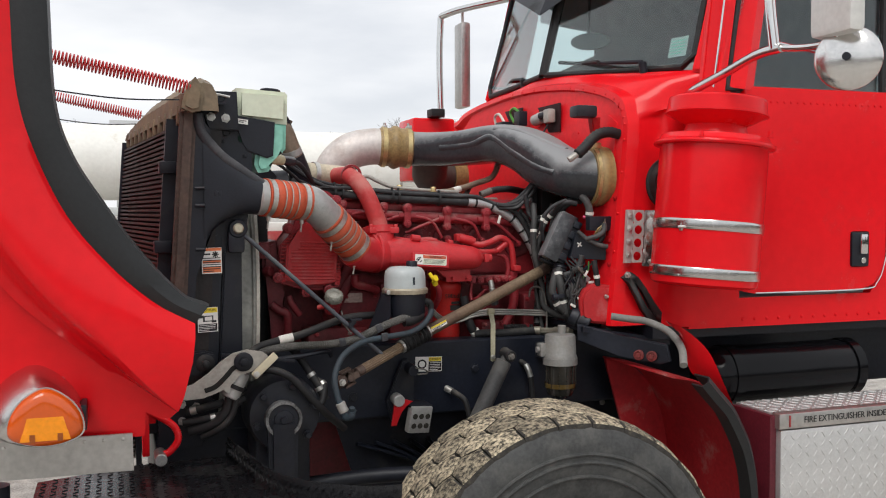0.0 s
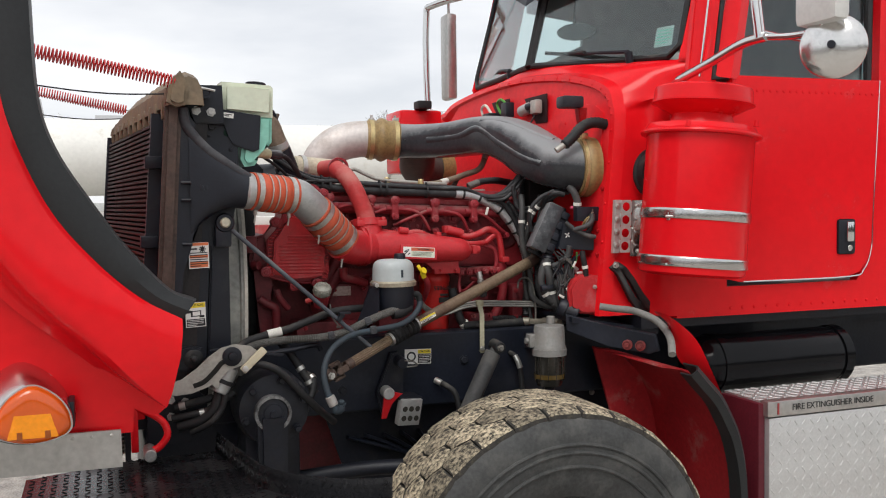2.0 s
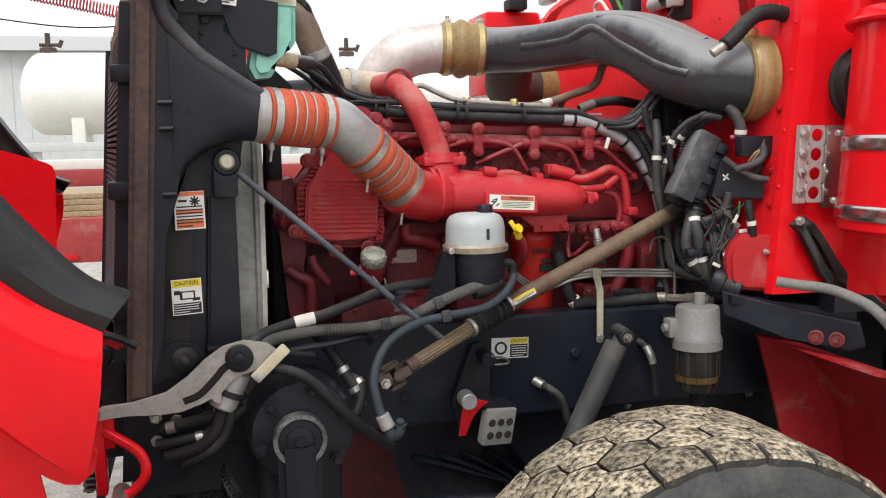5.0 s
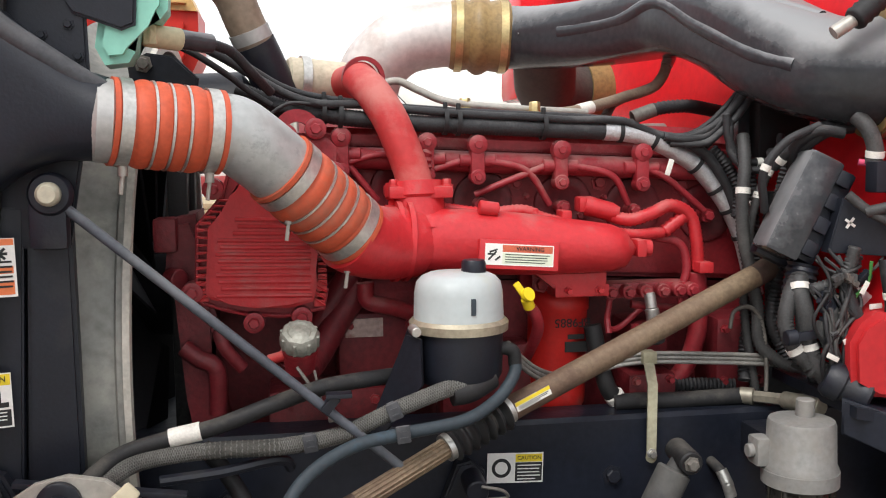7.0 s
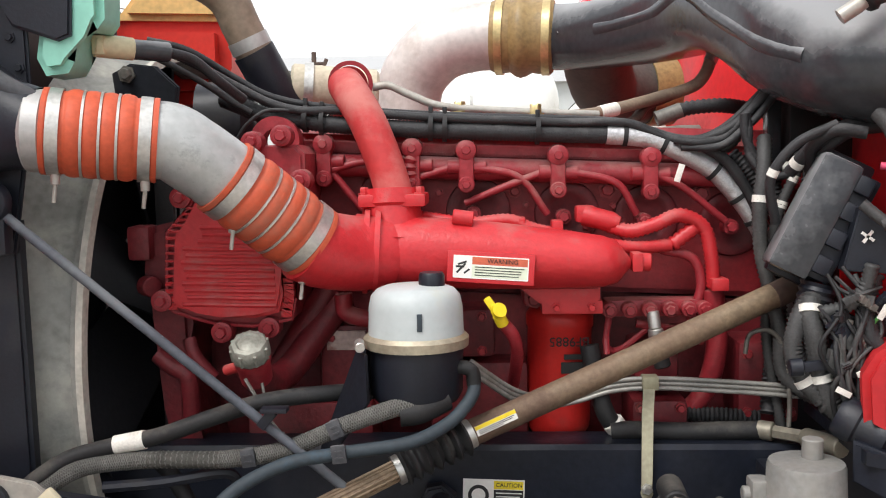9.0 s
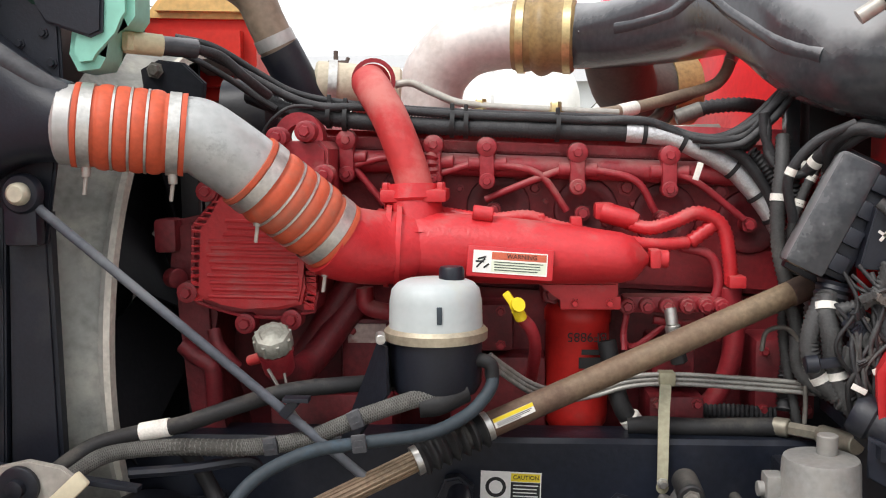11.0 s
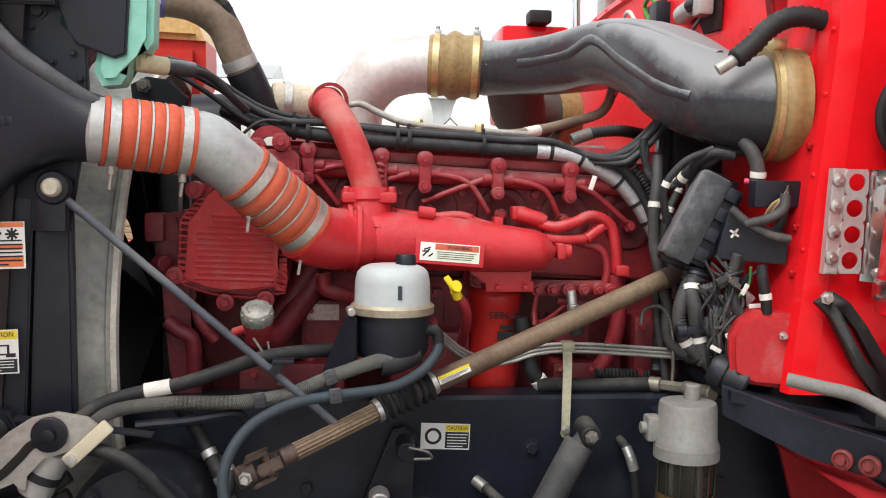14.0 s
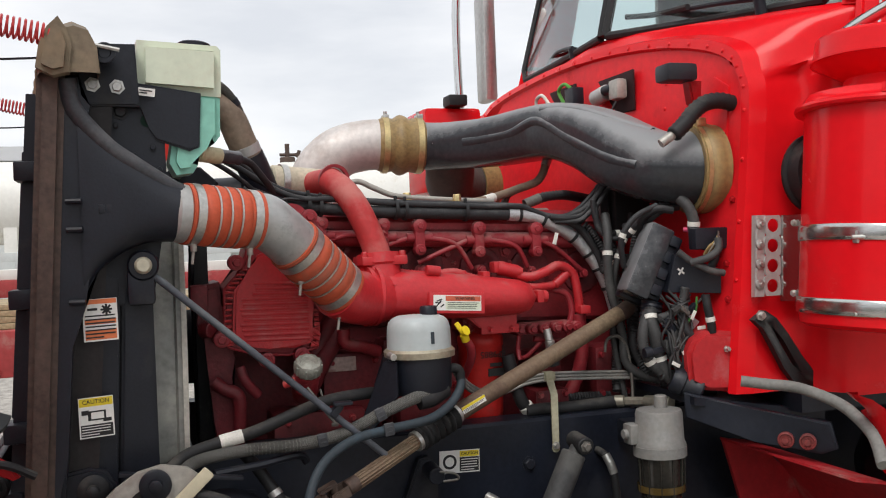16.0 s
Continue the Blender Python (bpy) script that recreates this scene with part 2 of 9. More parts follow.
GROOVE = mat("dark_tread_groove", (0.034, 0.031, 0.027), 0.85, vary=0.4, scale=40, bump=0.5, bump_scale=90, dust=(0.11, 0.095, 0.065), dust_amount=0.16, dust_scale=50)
DIAMOND = mat("bright_tread_plate", (0.66, 0.66, 0.65), 0.42, metal=0.7, vary=0.08, scale=12)
DIAMOND_BLACK = mat("black_tread_plate", (0.012, 0.012, 0.014), 0.27, vary=0.25, scale=10, dust=(0.04, 0.04, 0.038), dust_amount=0.2)
BRUSHED = mat("brushed_aluminium_trim", (0.50, 0.49, 0.47), 0.34, metal=0.85, vary=0.15, scale=6)
AMBER = mat("amber_lens", (0.62, 0.09, 0.006), 0.15, vary=0.06, coat=0.6)
AMBER_HI = mat("amber_reflector", (0.92, 0.30, 0.012), 0.25, vary=0.1)
GLASS = mat("tinted_windscreen", (0.55, 0.70, 0.69), 0.02, trans=1.0, vary=0.0, ior=1.58)
CABIN = mat("grey_cabin_trim", (0.48, 0.49, 0.49), 0.7, vary=0.2)
MIRROR = mat("mirror_glass", (0.85, 0.86, 0.87), 0.02, metal=1.0, vary=0.0)
TANK_WHITE = mat("white_gas_tank_paint", (0.78, 0.77, 0.72), 0.45, vary=0.05, scale=1.5, dust=(0.6, 0.56, 0.46), dust_amount=0.1, dust_scale=2)
GRAVEL = mat("pale_gravel", (0.38, 0.355, 0.32), 0.9, vary=0.45, scale=9, bump=1.0, bump_scale=35, dust=(0.20, 0.19, 0.13), dust_amount=0.1, dust_scale=0.2)
SHED = mat("pale_metal_cladding", (0.55, 0.57, 0.56), 0.5, vary=0.06, scale=2)
WOOD = mat("weathered_deck_boards", (0.36, 0.28, 0.17), 0.75, vary=0.3, scale=6, bump=0.2, bump_scale=40)
TRAILER_RED = mat("faded_red_trailer_paint", (0.36, 0.05, 0.05), 0.5, vary=0.15, scale=4, dust=(0.4, 0.2, 0.17), dust_amount=0.2)
BARK = mat("grey_bark", (0.11, 0.095, 0.08), 0.85, vary=0.3)
BLUE_CLAMP = mat("blue_hose_band", (0.14, 0.14, 0.38), 0.5, vary=0.1)


# ---- building helpers ----
def part(name, bm, material, parent=None, label="", smooth=40):
    bmesh.ops.recalc_face_normals(bm, faces=bm.faces)
    if smooth:
        for f in bm.faces:
            f.smooth = True
        for e in bm.edges:
            if len(e.link_faces) == 2 and e.calc_face_angle(0) > radians(smooth):
                e.smooth = False
    me = bpy.data.meshes.new(name)
    bm.to_mesh(me)
    bm.free()
    me.materials.append(material)
    ob = new(name, me)
    if parent is not None:
        ob.parent = parent
    if label:
        ob["label"] = label
    return ob


def thing(name, label, category, group=""):
    return tagged(new(name), label, category, group)


def B():
    return bmesh.new()


def box(bm, lo, hi, bevel=0.0, m=None):
    cx = [(a + b) / 2 for a, b in zip(lo, hi)]
    sz = [abs(b - a) for a, b in zip(lo, hi)]
    v = bmesh.ops.create_cube(bm, size=1, matrix=(m or Matrix()) @ Matrix.LocRotScale(cx, None, sz))["verts"]
    if bevel:
        es = list({e for q in v for e in q.link_edges})
        bmesh.ops.bevel(bm, geom=es, offset=bevel, segments=2, affect="EDGES", profile=0.6)
    return bm


def ring(bm, c, ax, side, up, r, seg, rz=None):
    return [bm.verts.new(c + side * (math.cos(2 * math.pi * i / seg) * r) + up * (math.sin(2 * math.pi * i / seg) * (rz or r))) for i in range(seg)]


def bridge(bm, a, b):
    n = len(a)
    for i in range(n):
        bm.faces.new((a[i], a[(i + 1) % n], b[(i + 1) % n], b[i]))


def smooth_path(pts, step=6):
    """Catmull-Rom through the points."""
    P = [Vector(p) for p in pts]
    P = [P[0] * 2 - P[1], *P, P[-1] * 2 - P[-2]]
    out = []
    for i in range(1, len(P) - 2):
        a, b, c, d = P[i - 1:i + 3]
        for k in range(step):
            t = k / step
            out.append(0.5 * (2 * b + (c - a) * t + (2 * a - 5 * b + 4 * c - d) * t * t + (3 * b - a - 3 * c + d) * t ** 3))
    out.append(P[-2])
    return out


def tube(bm, pts, r, seg=12, step=6, curve=True, ribs=None, r2=None, flat=1.0):
    """A hose or pipe along points; r2: radius at its end; ribs=(pitch, depth) makes it corrugated; flat squeezes its height."""
    line = smooth_path(pts, step) if curve and len(pts) > 2 else [Vector(p) for p in pts]
    if ribs:
        length = sum((b - a).length for a, b in zip(line, line[1:]))
        n = max(4, int(length / ribs[0] * 2))
        acc, out, goal = 0.0, [line[0]], length / n
        nxt = goal
        for a, b in zip(line, line[1:]):
            d = (b - a).length
            while acc + d >= nxt - 1e-9 and len(out) <= n:
                out.append(a.lerp(b, (nxt - acc) / d) if d else a)
                nxt += goal
            acc += d
        line = out
    rings = []
    up = None
    for i, p in enumerate(line):
        ax = (line[min(i + 1, len(line) - 1)] - line[max(i - 1, 0)]).normalized()
        if up is None:
            up = ax.orthogonal().normalized() if abs(ax.z) > 0.9 else Vector((0, 0, 1))
        side = ax.cross(up).normalized()
        up = side.cross(ax).normalized()
        rr = r if r2 is None else r + (r2 - r) * i / max(1, len(line) - 1)
        if ribs:
            rr += ribs[1] * (1 if i % 2 else -1) * 0.5
        rings.append(ring(bm, p, ax, side, up, rr, seg, rr * flat))
    for a, b in zip(rings, rings[1:]):
        bridge(bm, a, b)
    bm.faces.new(rings[0])
    bm.faces.new(rings[-1])
    return bm


def lathe(bm, profile, origin=(0, 0, 0), axis=(0, 0, 1), seg=32, closed=False):
    """profile: (distance along the axis, radius) pairs."""
    ax = Vector(axis).normalized()
    side = ax.orthogonal().normalized()
    up = ax.cross(side)
    o = Vector(origin)
    rings = [ring(bm, o + ax * d, ax, side, up, max(r, 0.0004), seg) for d, r in profile]
    for a, b in zip(rings, rings[1:]):
        bridge(bm, a, b)
    if closed:
        bridge(bm, rings[-1], rings[0])
    else:
        bm.faces.new(rings[0])
        bm.faces.new(rings[-1])
    return bm


def rod(bm, p0, p1, r, seg=16, bevel=0.12):
    """A cylinder with softened ends."""
    a, b = Vector(p0), Vector(p1)
    L = (b - a).length
    e = min(r * bevel, L * 0.3)
    return lathe(bm, [(0, r - e), (e, r), (L - e, r), (L, r - e)], a, b - a, seg)


def prism(bm, outline, thick, bevel=0.0):
    """A plate: outline points in space, pushed along the vector thick."""
    a = [bm.verts.new(p) for p in outline]
    b = [bm.verts.new(Vector(p) + Vector(thick)) for p in outline]
    f = [bm.faces.new(a), bm.faces.new(b)]
    n = len(a)
    for i in range(n):
        f.append(bm.faces.new((a[i], a[(i + 1) % n], b[(i + 1) % n], b[i])))
    if bevel:
        es = [e for q in f[:2] for e in q.edges]
        bmesh.ops.bevel(bm, geom=es, offset=bevel, segments=2, affect="EDGES")
    return bm


def plate_xz(bm, pts, y, depth, bevel=0.0):
    """A plate from x, z points, front at y, going back by depth."""
    return prism(bm, [(p[0], y, p[1]) for p in pts], (0, depth, 0), bevel)


def hexbolt(bm, c, axis, r, h=0.012):
    lathe(bm, [(-0.002, r * 1.45), (0.002, r * 1.45), (0.0021, r), (h - 0.002, r), (h, r * 0.85)], c, axis, 6)
    return bm


def loft(bm, rows, close=False):
    g = [[bm.verts.new(p) for p in r] for r in rows]
    for a, b in zip(g, g[1:]):
        for i in range(len(a) - (0 if close else 1)):
            bm.faces.new((a[i], a[(i + 1) % len(a)], b[(i + 1) % len(b)], b[i]))
    return bm


def thicken(bm, d):
    bmesh.ops.recalc_face_normals(bm, faces=bm.faces)
    bmesh.ops.solidify(bm, geom=bm.faces[:], thickness=d)
    return bm


def letters(name, words, height, m, material, parent, label="", align="CENTER", shear=0.0):
    """Raised lettering in the built-in font; m maps its x, y to the surface."""
    c = bpy.data.curves.new(name, "FONT")
    c.body, c.size, c.extrude, c.align_x, c.align_y, c.shear = words, height, 0.0006, align, "CENTER", shear
    tmp = bpy.data.objects.new(name, c)
    scene.collection.objects.link(tmp)
    bpy.context.view_layer.update()
    me = bpy.data.meshes.new_from_object(tmp)
    scene.collection.objects.unlink(tmp)
    me.materials.append(material)
    ob = new(name, me)
    ob.parent = parent
    ob.matrix_basis = m
    if label:
        ob["label"] = label
    return ob


def facing(x, y, z, turn=0.0, lean=0.0, roll=0.0):
    """A pose on a wall that faces the -y side: local x to the rear, local y up, local z out of it."""
    return Matrix.Translation((x, y, z)) @ Euler((radians(90 + lean), radians(roll), radians(turn)), "XYZ").to_matrix().to_4x4()


def bars(bm, m, x0, x1, y0, y1, rows, fill=0.45, lift=0.0007, seed=1):
    """Lines of unreadable print."""
    rnd = random.Random(seed)
    h = (y1 - y0) / rows
    for i in range(rows):
        yy = y1 - (i + 0.5) * h
        end = x1 - (x1 - x0) * (0.45 * rnd.random() if i == rows - 1 else 0.08 * rnd.random())
        box(bm, (x0, yy - h * fill / 2, lift), (end, yy + h * fill / 2, lift + 0.0004), m=m)
    return bm

# ---- ground and distance ----
GZ = -0.2
bm = B()
N = 48
rings_r = [0.0, 3, 6, 10, 16, 26, 45, 80, 150, 300, 700, 1800]
rows = []
for r in rings_r[1:]:
    rows.append([(1.5 + r * math.cos(2 * math.pi * i / N), 3 + r * math.sin(2 * math.pi * i / N), GZ) for i in range(N)])
loft(bm, rows, close=True)
bm.verts.ensure_lookup_table()
bm.faces.new(bm.verts[:N])
ground = tagged(part("ground", bm, GRAVEL, smooth=0), "pale gravel yard, dusty and uneven", "ground", kind="structure")


def gas_tank(length, r, m, label):
    t = thing("gas_tank", label, "storage tank", "white tanks in the yard")
    bm = B()
    prof = [(-length / 2 - r * 0.55 * math.cos(a), r * math.sin(a)) for a in [math.pi / 2 * k / 8 for k in range(9)]]
    prof += [(-d, q) for d, q in reversed(prof)]
    lathe(bm, prof, (0, 0, 0), (1, 0, 0), 40)
    part("shell", bm, TANK_WHITE, t)
    for sx in (-0.36, 0.36):
        bm = B()
        box(bm, (sx * length - 0.12, -r * 0.8, -r - 0.16), (sx * length + 0.12, r * 0.8, -r * 0.55), 0.02)
        part("saddle", bm, TANK_WHITE, t)
    for sx in (-0.2, 0.22):
        bm = B()
        lathe(bm, [(-0.03, r + 0.006), (0.03, r + 0.006), (0.03, r - 0.01), (-0.03, r - 0.01)], (sx * length, 0, 0), (1, 0, 0), 40, closed=True)
        part("strap", bm, STEEL, t)
    bm = B()
    vx = -length / 2 + 0.1
    rod(bm, (vx, 0, r - 0.05), (vx, 0, r + 0.10), 0.16, 16)
    rod(bm, (vx, 0, r + 0.08), (vx, 0, r + 0.38), 0.05, 10)
    rod(bm, (vx - 0.16, 0, r + 0.15), (vx + 0.22, 0, r + 0.15), 0.035, 10)
    rod(bm, (vx + 0.2, 0, r + 0.1), (vx + 0.26, 0, r + 0.24), 0.04, 10)
    part("valve_fitting", bm, BROWN_STEEL, t, "rusty valve fitting")
    t.matrix_basis = m
    return t


gas_tank(9.0, 0.80, pose(8.3, 21.0, 2.50, 0, 0, 1), "long white-painted gas tank on saddles with steel straps")
gas_tank(4.6, 0.80, pose(0.25, 21.0, 2.57, 0, 0, -1), "white domed gas tank on a pale skid frame")
pc = thing("hazard_placard", "white diamond hazard placard on the gas tank", "sign")
bm = B()
box(bm, (-0.14, -0.004, -0.14), (0.14, 0.004, 0.14), m=Matrix.Translation((3.27, 20.17, 2.43)) @ Matrix.Rotation(math.pi / 4, 4, "Y"))
pcp = part("placard_plate", bm, INK, pc)
bm = B()
box(bm, (-0.12, -0.002, -0.12), (0.12, 0.002, 0.12), m=Matrix.Translation((3.27, 20.163, 2.43)) @ Matrix.Rotation(math.pi / 4, 4, "Y"))
part("placard_face", bm, WHITE, pcp)
bm = B()
box(bm, (3.18, 20.157, 2.39), (3.36, 20.161, 2.42))
part("print_bar", bm, INK, pcp)

# the skid under the second tank
sk = thing("tank_skid", "pale steel skid frame under a gas tank", "frame")
for yy in (20.4, 21.6):
    bm = B()
    box(bm, (-2.4, yy - 0.08, 1.45), (2.9, yy + 0.08, 1.62), 0.01)
    part("beam", bm, SHED, sk)
for xx in (-2.2, -0.5, 1.0, 2.7):
    bm = B()
    box(bm, (xx - 0.08, 20.4, GZ), (xx + 0.08, 20.56, 1.46))
    part("leg", bm, SHED, sk)
sk2 = thing("tank_skid", "pale steel skid frame under a gas tank", "frame")
for yy in (20.4, 21.6):
    bm = B()
    box(bm, (4.0, yy - 0.08, 1.40), (12.8, yy + 0.08, 1.57), 0.01)
    part("beam", bm, SHED, sk2)
for xx in (4.2, 6.5, 9.5, 12.5):
    bm = B()
    box(bm, (xx - 0.08, 20.4, GZ), (xx + 0.08, 20.56, 1.41))
    part("leg", bm, SHED, sk2)


def shed(x0, x1, y0, y1, h, label):
    t = thing("shed", label, "building")
    bm = B()
    box(bm, (x0, y0, GZ), (x1, y1, h))
    part("wall", bm, SHED, t)
    bm = B()
    ym = (y0 + y1) / 2
    prism(bm, [(x0 - 0.3, y0 - 0.5, h - 0.05), (x0 - 0.3, ym, h + 1.1), (x0 - 0.3, y1 + 0.5, h - 0.05)], (x1 - x0 + 0.6, 0, 0))
    part("roof", bm, BRUSHED, t, "pale ribbed metal roof")
    k = 0.0
    bm = B()
    while x0 + k < x1:
        box(bm, (x0 + k, y0 - 0.03, GZ), (x0 + k + 0.06, y0 + 0.01, h - 0.06))
        k += 0.6
    part("cladding_rib", bm, SHED, t)
    return t


shed(-14.0, -2.3, 42.0, 52.0, 5.4, "long low shed with pale metal cladding")
shed(0.6, 6.4, 44.0, 54.0, 4.9, "pale metal-clad shed behind the tanks")


def bare_tree(x, y, h, seed):
    t = thing("bare_tree", "leafless winter tree with fine grey twigs", "tree", "bare trees")
    rnd = random.Random(seed)
    bm = B()
    tube(bm, [(0, 0, 0), (0.05, 0, h * 0.3), (0.0, 0.05, h * 0.5)], h * 0.022, 8, r2=h * 0.012)
    part("trunk", bm, BARK, t)
    bm = B()

    def grow(p, d, L, r, n):
        q = p + d * L
        tube(bm, [p, p + d * L * 0.5 + Vector((rnd.uniform(-1, 1), rnd.uniform(-1, 1), 0.3)) * L * 0.06, q], r, 4, step=2, r2=r * 0.55)
        if n:
            for k in range(rnd.choice((2, 3, 3))):
                nd = (d + Vector((rnd.uniform(-1, 1), rnd.uniform(-1, 1), rnd.uniform(-0.1, 0.7))) * 0.75).normalized()
                grow(p + d * L * rnd.uniform(0.55, 1.0), nd, L * rnd.uniform(0.6, 0.8), r * 0.58, n - 1)
    for k in range(6):
        a = k * 1.05 + rnd.random()
        grow(Vector((0, 0, h * rnd.uniform(0.28, 0.5))), Vector((math.cos(a) * 0.7, math.sin(a) * 0.7, 0.8)).normalized(), h * 0.2, h * 0.009, 4)
    part("crown", bm, BARK, t)
    t.matrix_basis = pose(x, y, GZ)
    return t


for k, (tx, ty, th) in enumerate([(16, 48, 7.5), (19, 52, 8.5), (23, 50, 7.0), (-9, 60, 8.5), (-1.5, 60, 8.2), (20.9, 60, 8.8), (-14, 58, 9), (12.5, 60, 8.0), (1.5, 63, 7.5)]):
    bare_tree(tx, ty, th, k + 3)

# unseen dark band behind the viewer, added to darken reflections and close the yard
bm = B()
edge = random.Random(4)
line = []
for i in range(121):
    a = math.radians(150 + i * 2.0)
    line.append((1.5 + 46 * math.cos(a), 3 + 46 * math.sin(a), 5.5 + 2.2 * math.sin(i * 0.7) * edge.random() + edge.uniform(-0.6, 0.6)))
loft(bm, [[(x, y, GZ - 0.2) for x, y, h in line], [(x, y, h) for x, y, h in line]])
thicken(bm, 0.4)
tagged(part("backdrop", bm, mat("unseen_dark_band", (0.075, 0.068, 0.058), 0.9, vary=0.5, scale=0.35), smooth=0), "unseen dark band behind the viewer, added for reflections", "woods", kind="structure")

# low red flatbed trailer with a deck of boards, beyond the radiator
fb = thing("flatbed_trailer", "low faded red flatbed trailer with a weathered board deck", "trailer")
bm = B()
box(bm, (-6.0, 7.9, 0.72), (2.3, 8.05, 1.03), 0.012)
part("side_rail", bm, TRAILER_RED, fb)
bm = B()
box(bm, (-6.0, 9.95, 0.72), (2.3, 10.1, 1.03), 0.012)
part("side_rail", bm, TRAILER_RED, fb)
for k in range(18):
    bm = B()
    box(bm, (-6.0 + k * 0.46, 8.06, 0.97), (-5.56 + k * 0.46, 9.94, 1.025), 0.006)
    part("deck_board", bm, WOOD, fb)
for xx in (-4.6, -3.6):
    bm = B()
    lathe(bm, [(0, 0.16), (0, 0.36), (0.03, 0.38), (0.2, 0.38), (0.23, 0.36), (0.23, 0.16)], (xx, 7.95, 0.18), (0, 1, 0), 28)
    part("wheel", bm, TYRE, fb)
bm = B()
box(bm, (-0.20, 7.88, 0.745), (-0.10, 7.9, 0.775), 0.004)
part("marker_lamp", bm, mat("red_marker_lens", (0.6, 0.01, 0.01), 0.3), fb)
st_ = thing("plank_stack", "stack of weathered planks lying on the trailer deck", "planks")
for k in range(4):
    bm = B()
    box(bm, (-4.5 + 0.03 * k, 8.1 + 0.02 * k, 1.028 + k * 0.042), (1.6 - 0.05 * k, 9.2, 1.066 + k * 0.042), 0.005)
    part("plank", bm, WOOD, st_)
rb_ = thing("red_beam", "faded red steel beam with a pale top standing beyond the trailer", "beam")
bm = B()
box(bm, (-7.0, 11.0, 1.13), (3.0, 11.3, 1.30), 0.02)
part("beam", bm, TRAILER_RED, rb_)
bm = B()
box(bm, (-7.0, 11.02, 1.30), (3.0, 11.28, 1.40), 0.01)
part("cap", bm, TANK_WHITE, rb_)
for xx in (-6.5, -3.0, 0.5, 2.6):
    bm = B()
    box(bm, (xx - 0.06, 11.05, GZ), (xx + 0.06, 11.25, 1.14), 0.01)
    part("leg", bm, TRAILER_RED, rb_)

# ---- chassis ----
for nm, yy, sgn in (("near", 3.32, 1), ("far", 4.18, -1)):
    rail = thing("chassis_rail", "black-painted steel frame rail of the truck", "chassis rail", "frame rails")
    bm = B()
    y1 = yy + sgn * 0.085
    x0, x1, zt, zb = 0.72, 7.5, 1.043, 0.765
    prof = [(yy, zt - 0.008), (yy + sgn * 0.008, zt), (y1, zt), (y1, zt - 0.009), (yy + sgn * 0.009, zt - 0.009), (yy + sgn * 0.009, zb + 0.009), (y1, zb + 0.009), (y1, zb), (yy + sgn * 0.008, zb), (yy, zb + 0.008)]
    prism(bm, [(x0, p, q) for p, q in prof], (x1 - x0, 0, 0))
    part("channel", bm, FRAME, rail)
    for k, bx in enumerate((1.0, 1.22, 1.70, 2.12, 2.45, 2.8)):
        bm = B()
        hexbolt(bm, (bx, yy, 0.93 - 0.08 * (k % 2)), (0, -sgn, 0), 0.014)
        part("bolt", bm, BLACK, rail)
cm = thing("crossmember", "black steel front crossmember between the frame rails", "crossmember")
bm = B()
# Box deepened beyond a plain beam, to darken the gap behind the step.
box(bm, (0.52, 3.34, 0.32), (0.9, 4.16, 0.98), 0.02)
part("beam", bm, FRAME, cm)
ax = thing("front_axle", "black forged front axle beam with a leaf spring", "axle")
bm = B()
box(bm, (1.66, 2.95, 0.30), (1.84, 4.55, 0.44), 0.02)
part("axle_beam", bm, FRAME, ax)
for k in range(5):
    bm = B()
    L = 0.5 - k * 0.07
    tube(bm, [(1.75 - L, 3.38, 0.66 - 0.0), (1.75, 3.38, 0.52 - k * 0.02), (1.75 + L, 3.38, 0.66)], 0.022, 8, flat=0.35)
    part("spring_leaf", bm, FRAME, ax)
bm = B()
tube(bm, [(0.95, 3.25, 0.56), (1.3, 3.2, 0.585), (1.7, 3.1, 0.58)], 0.028, 12)
part("drag_link", bm, BLACK, ax)
bm = B()
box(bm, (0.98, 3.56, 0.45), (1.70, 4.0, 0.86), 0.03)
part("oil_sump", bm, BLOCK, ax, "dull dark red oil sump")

# Added black sheet in place of the shade under the rail.
sl = thing("splash_shield", "added black sheet standing for the shade below the frame rail", "shield")
bm = B()
plate_xz(bm, [(1.16, 0.775), (2.75, 0.775), (2.75, 0.28), (1.95, 0.22), (1.5, 0.30), (1.25, 0.5)], 3.406, 0.006, 0.001)
part("shield_sheet", bm, BLACK, sl)
for x in (1.4, 1.9, 2.3):
    bm = B()
    hexbolt(bm, (x, 3.405, 0.74), (0, -1, 0), 0.009)
    part("bolt", bm, STEEL, sl)

# ---- front wheel ----
WX, WZ, WR = 1.732, 0.355, 0.542
wheel = thing("front_wheel", "muddy wide front truck wheel with blocky worn tread", "wheel")
prof = [(-0.17, 0.255), (-0.188, 0.27), (-0.20, 0.33), (-0.215, 0.40), (-0.213, 0.46), (-0.195, 0.505), (-0.175, 0.520), (0.175, 0.520), (0.195, 0.505), (0.213, 0.46), (0.215, 0.40), (0.20, 0.33), (0.188, 0.27), (0.17, 0.255)]
bm = B()
lathe(bm, prof, (WX, 2.725, WZ), (0, 1, 0), 72, closed=True)
tyre = part("tyre", bm, TYRE, wheel, "grey worn tyre sidewall with moulded rings")
for rr, yo in ((0.43, -0.2165), (0.405, -0.2175), (0.36, -0.212)):
    bm = B()
    lathe(bm, [(yo - 0.002, rr), (yo - 0.004, rr + 0.004), (yo - 0.002, rr + 0.009), (yo + 0.006, rr + 0.012), (yo + 0.006, rr - 0.002)], (WX, 2.725, WZ), (0, 1, 0), 72, closed=True)
    part("sidewall_rib", bm, TYRE, tyre)
bm = B()
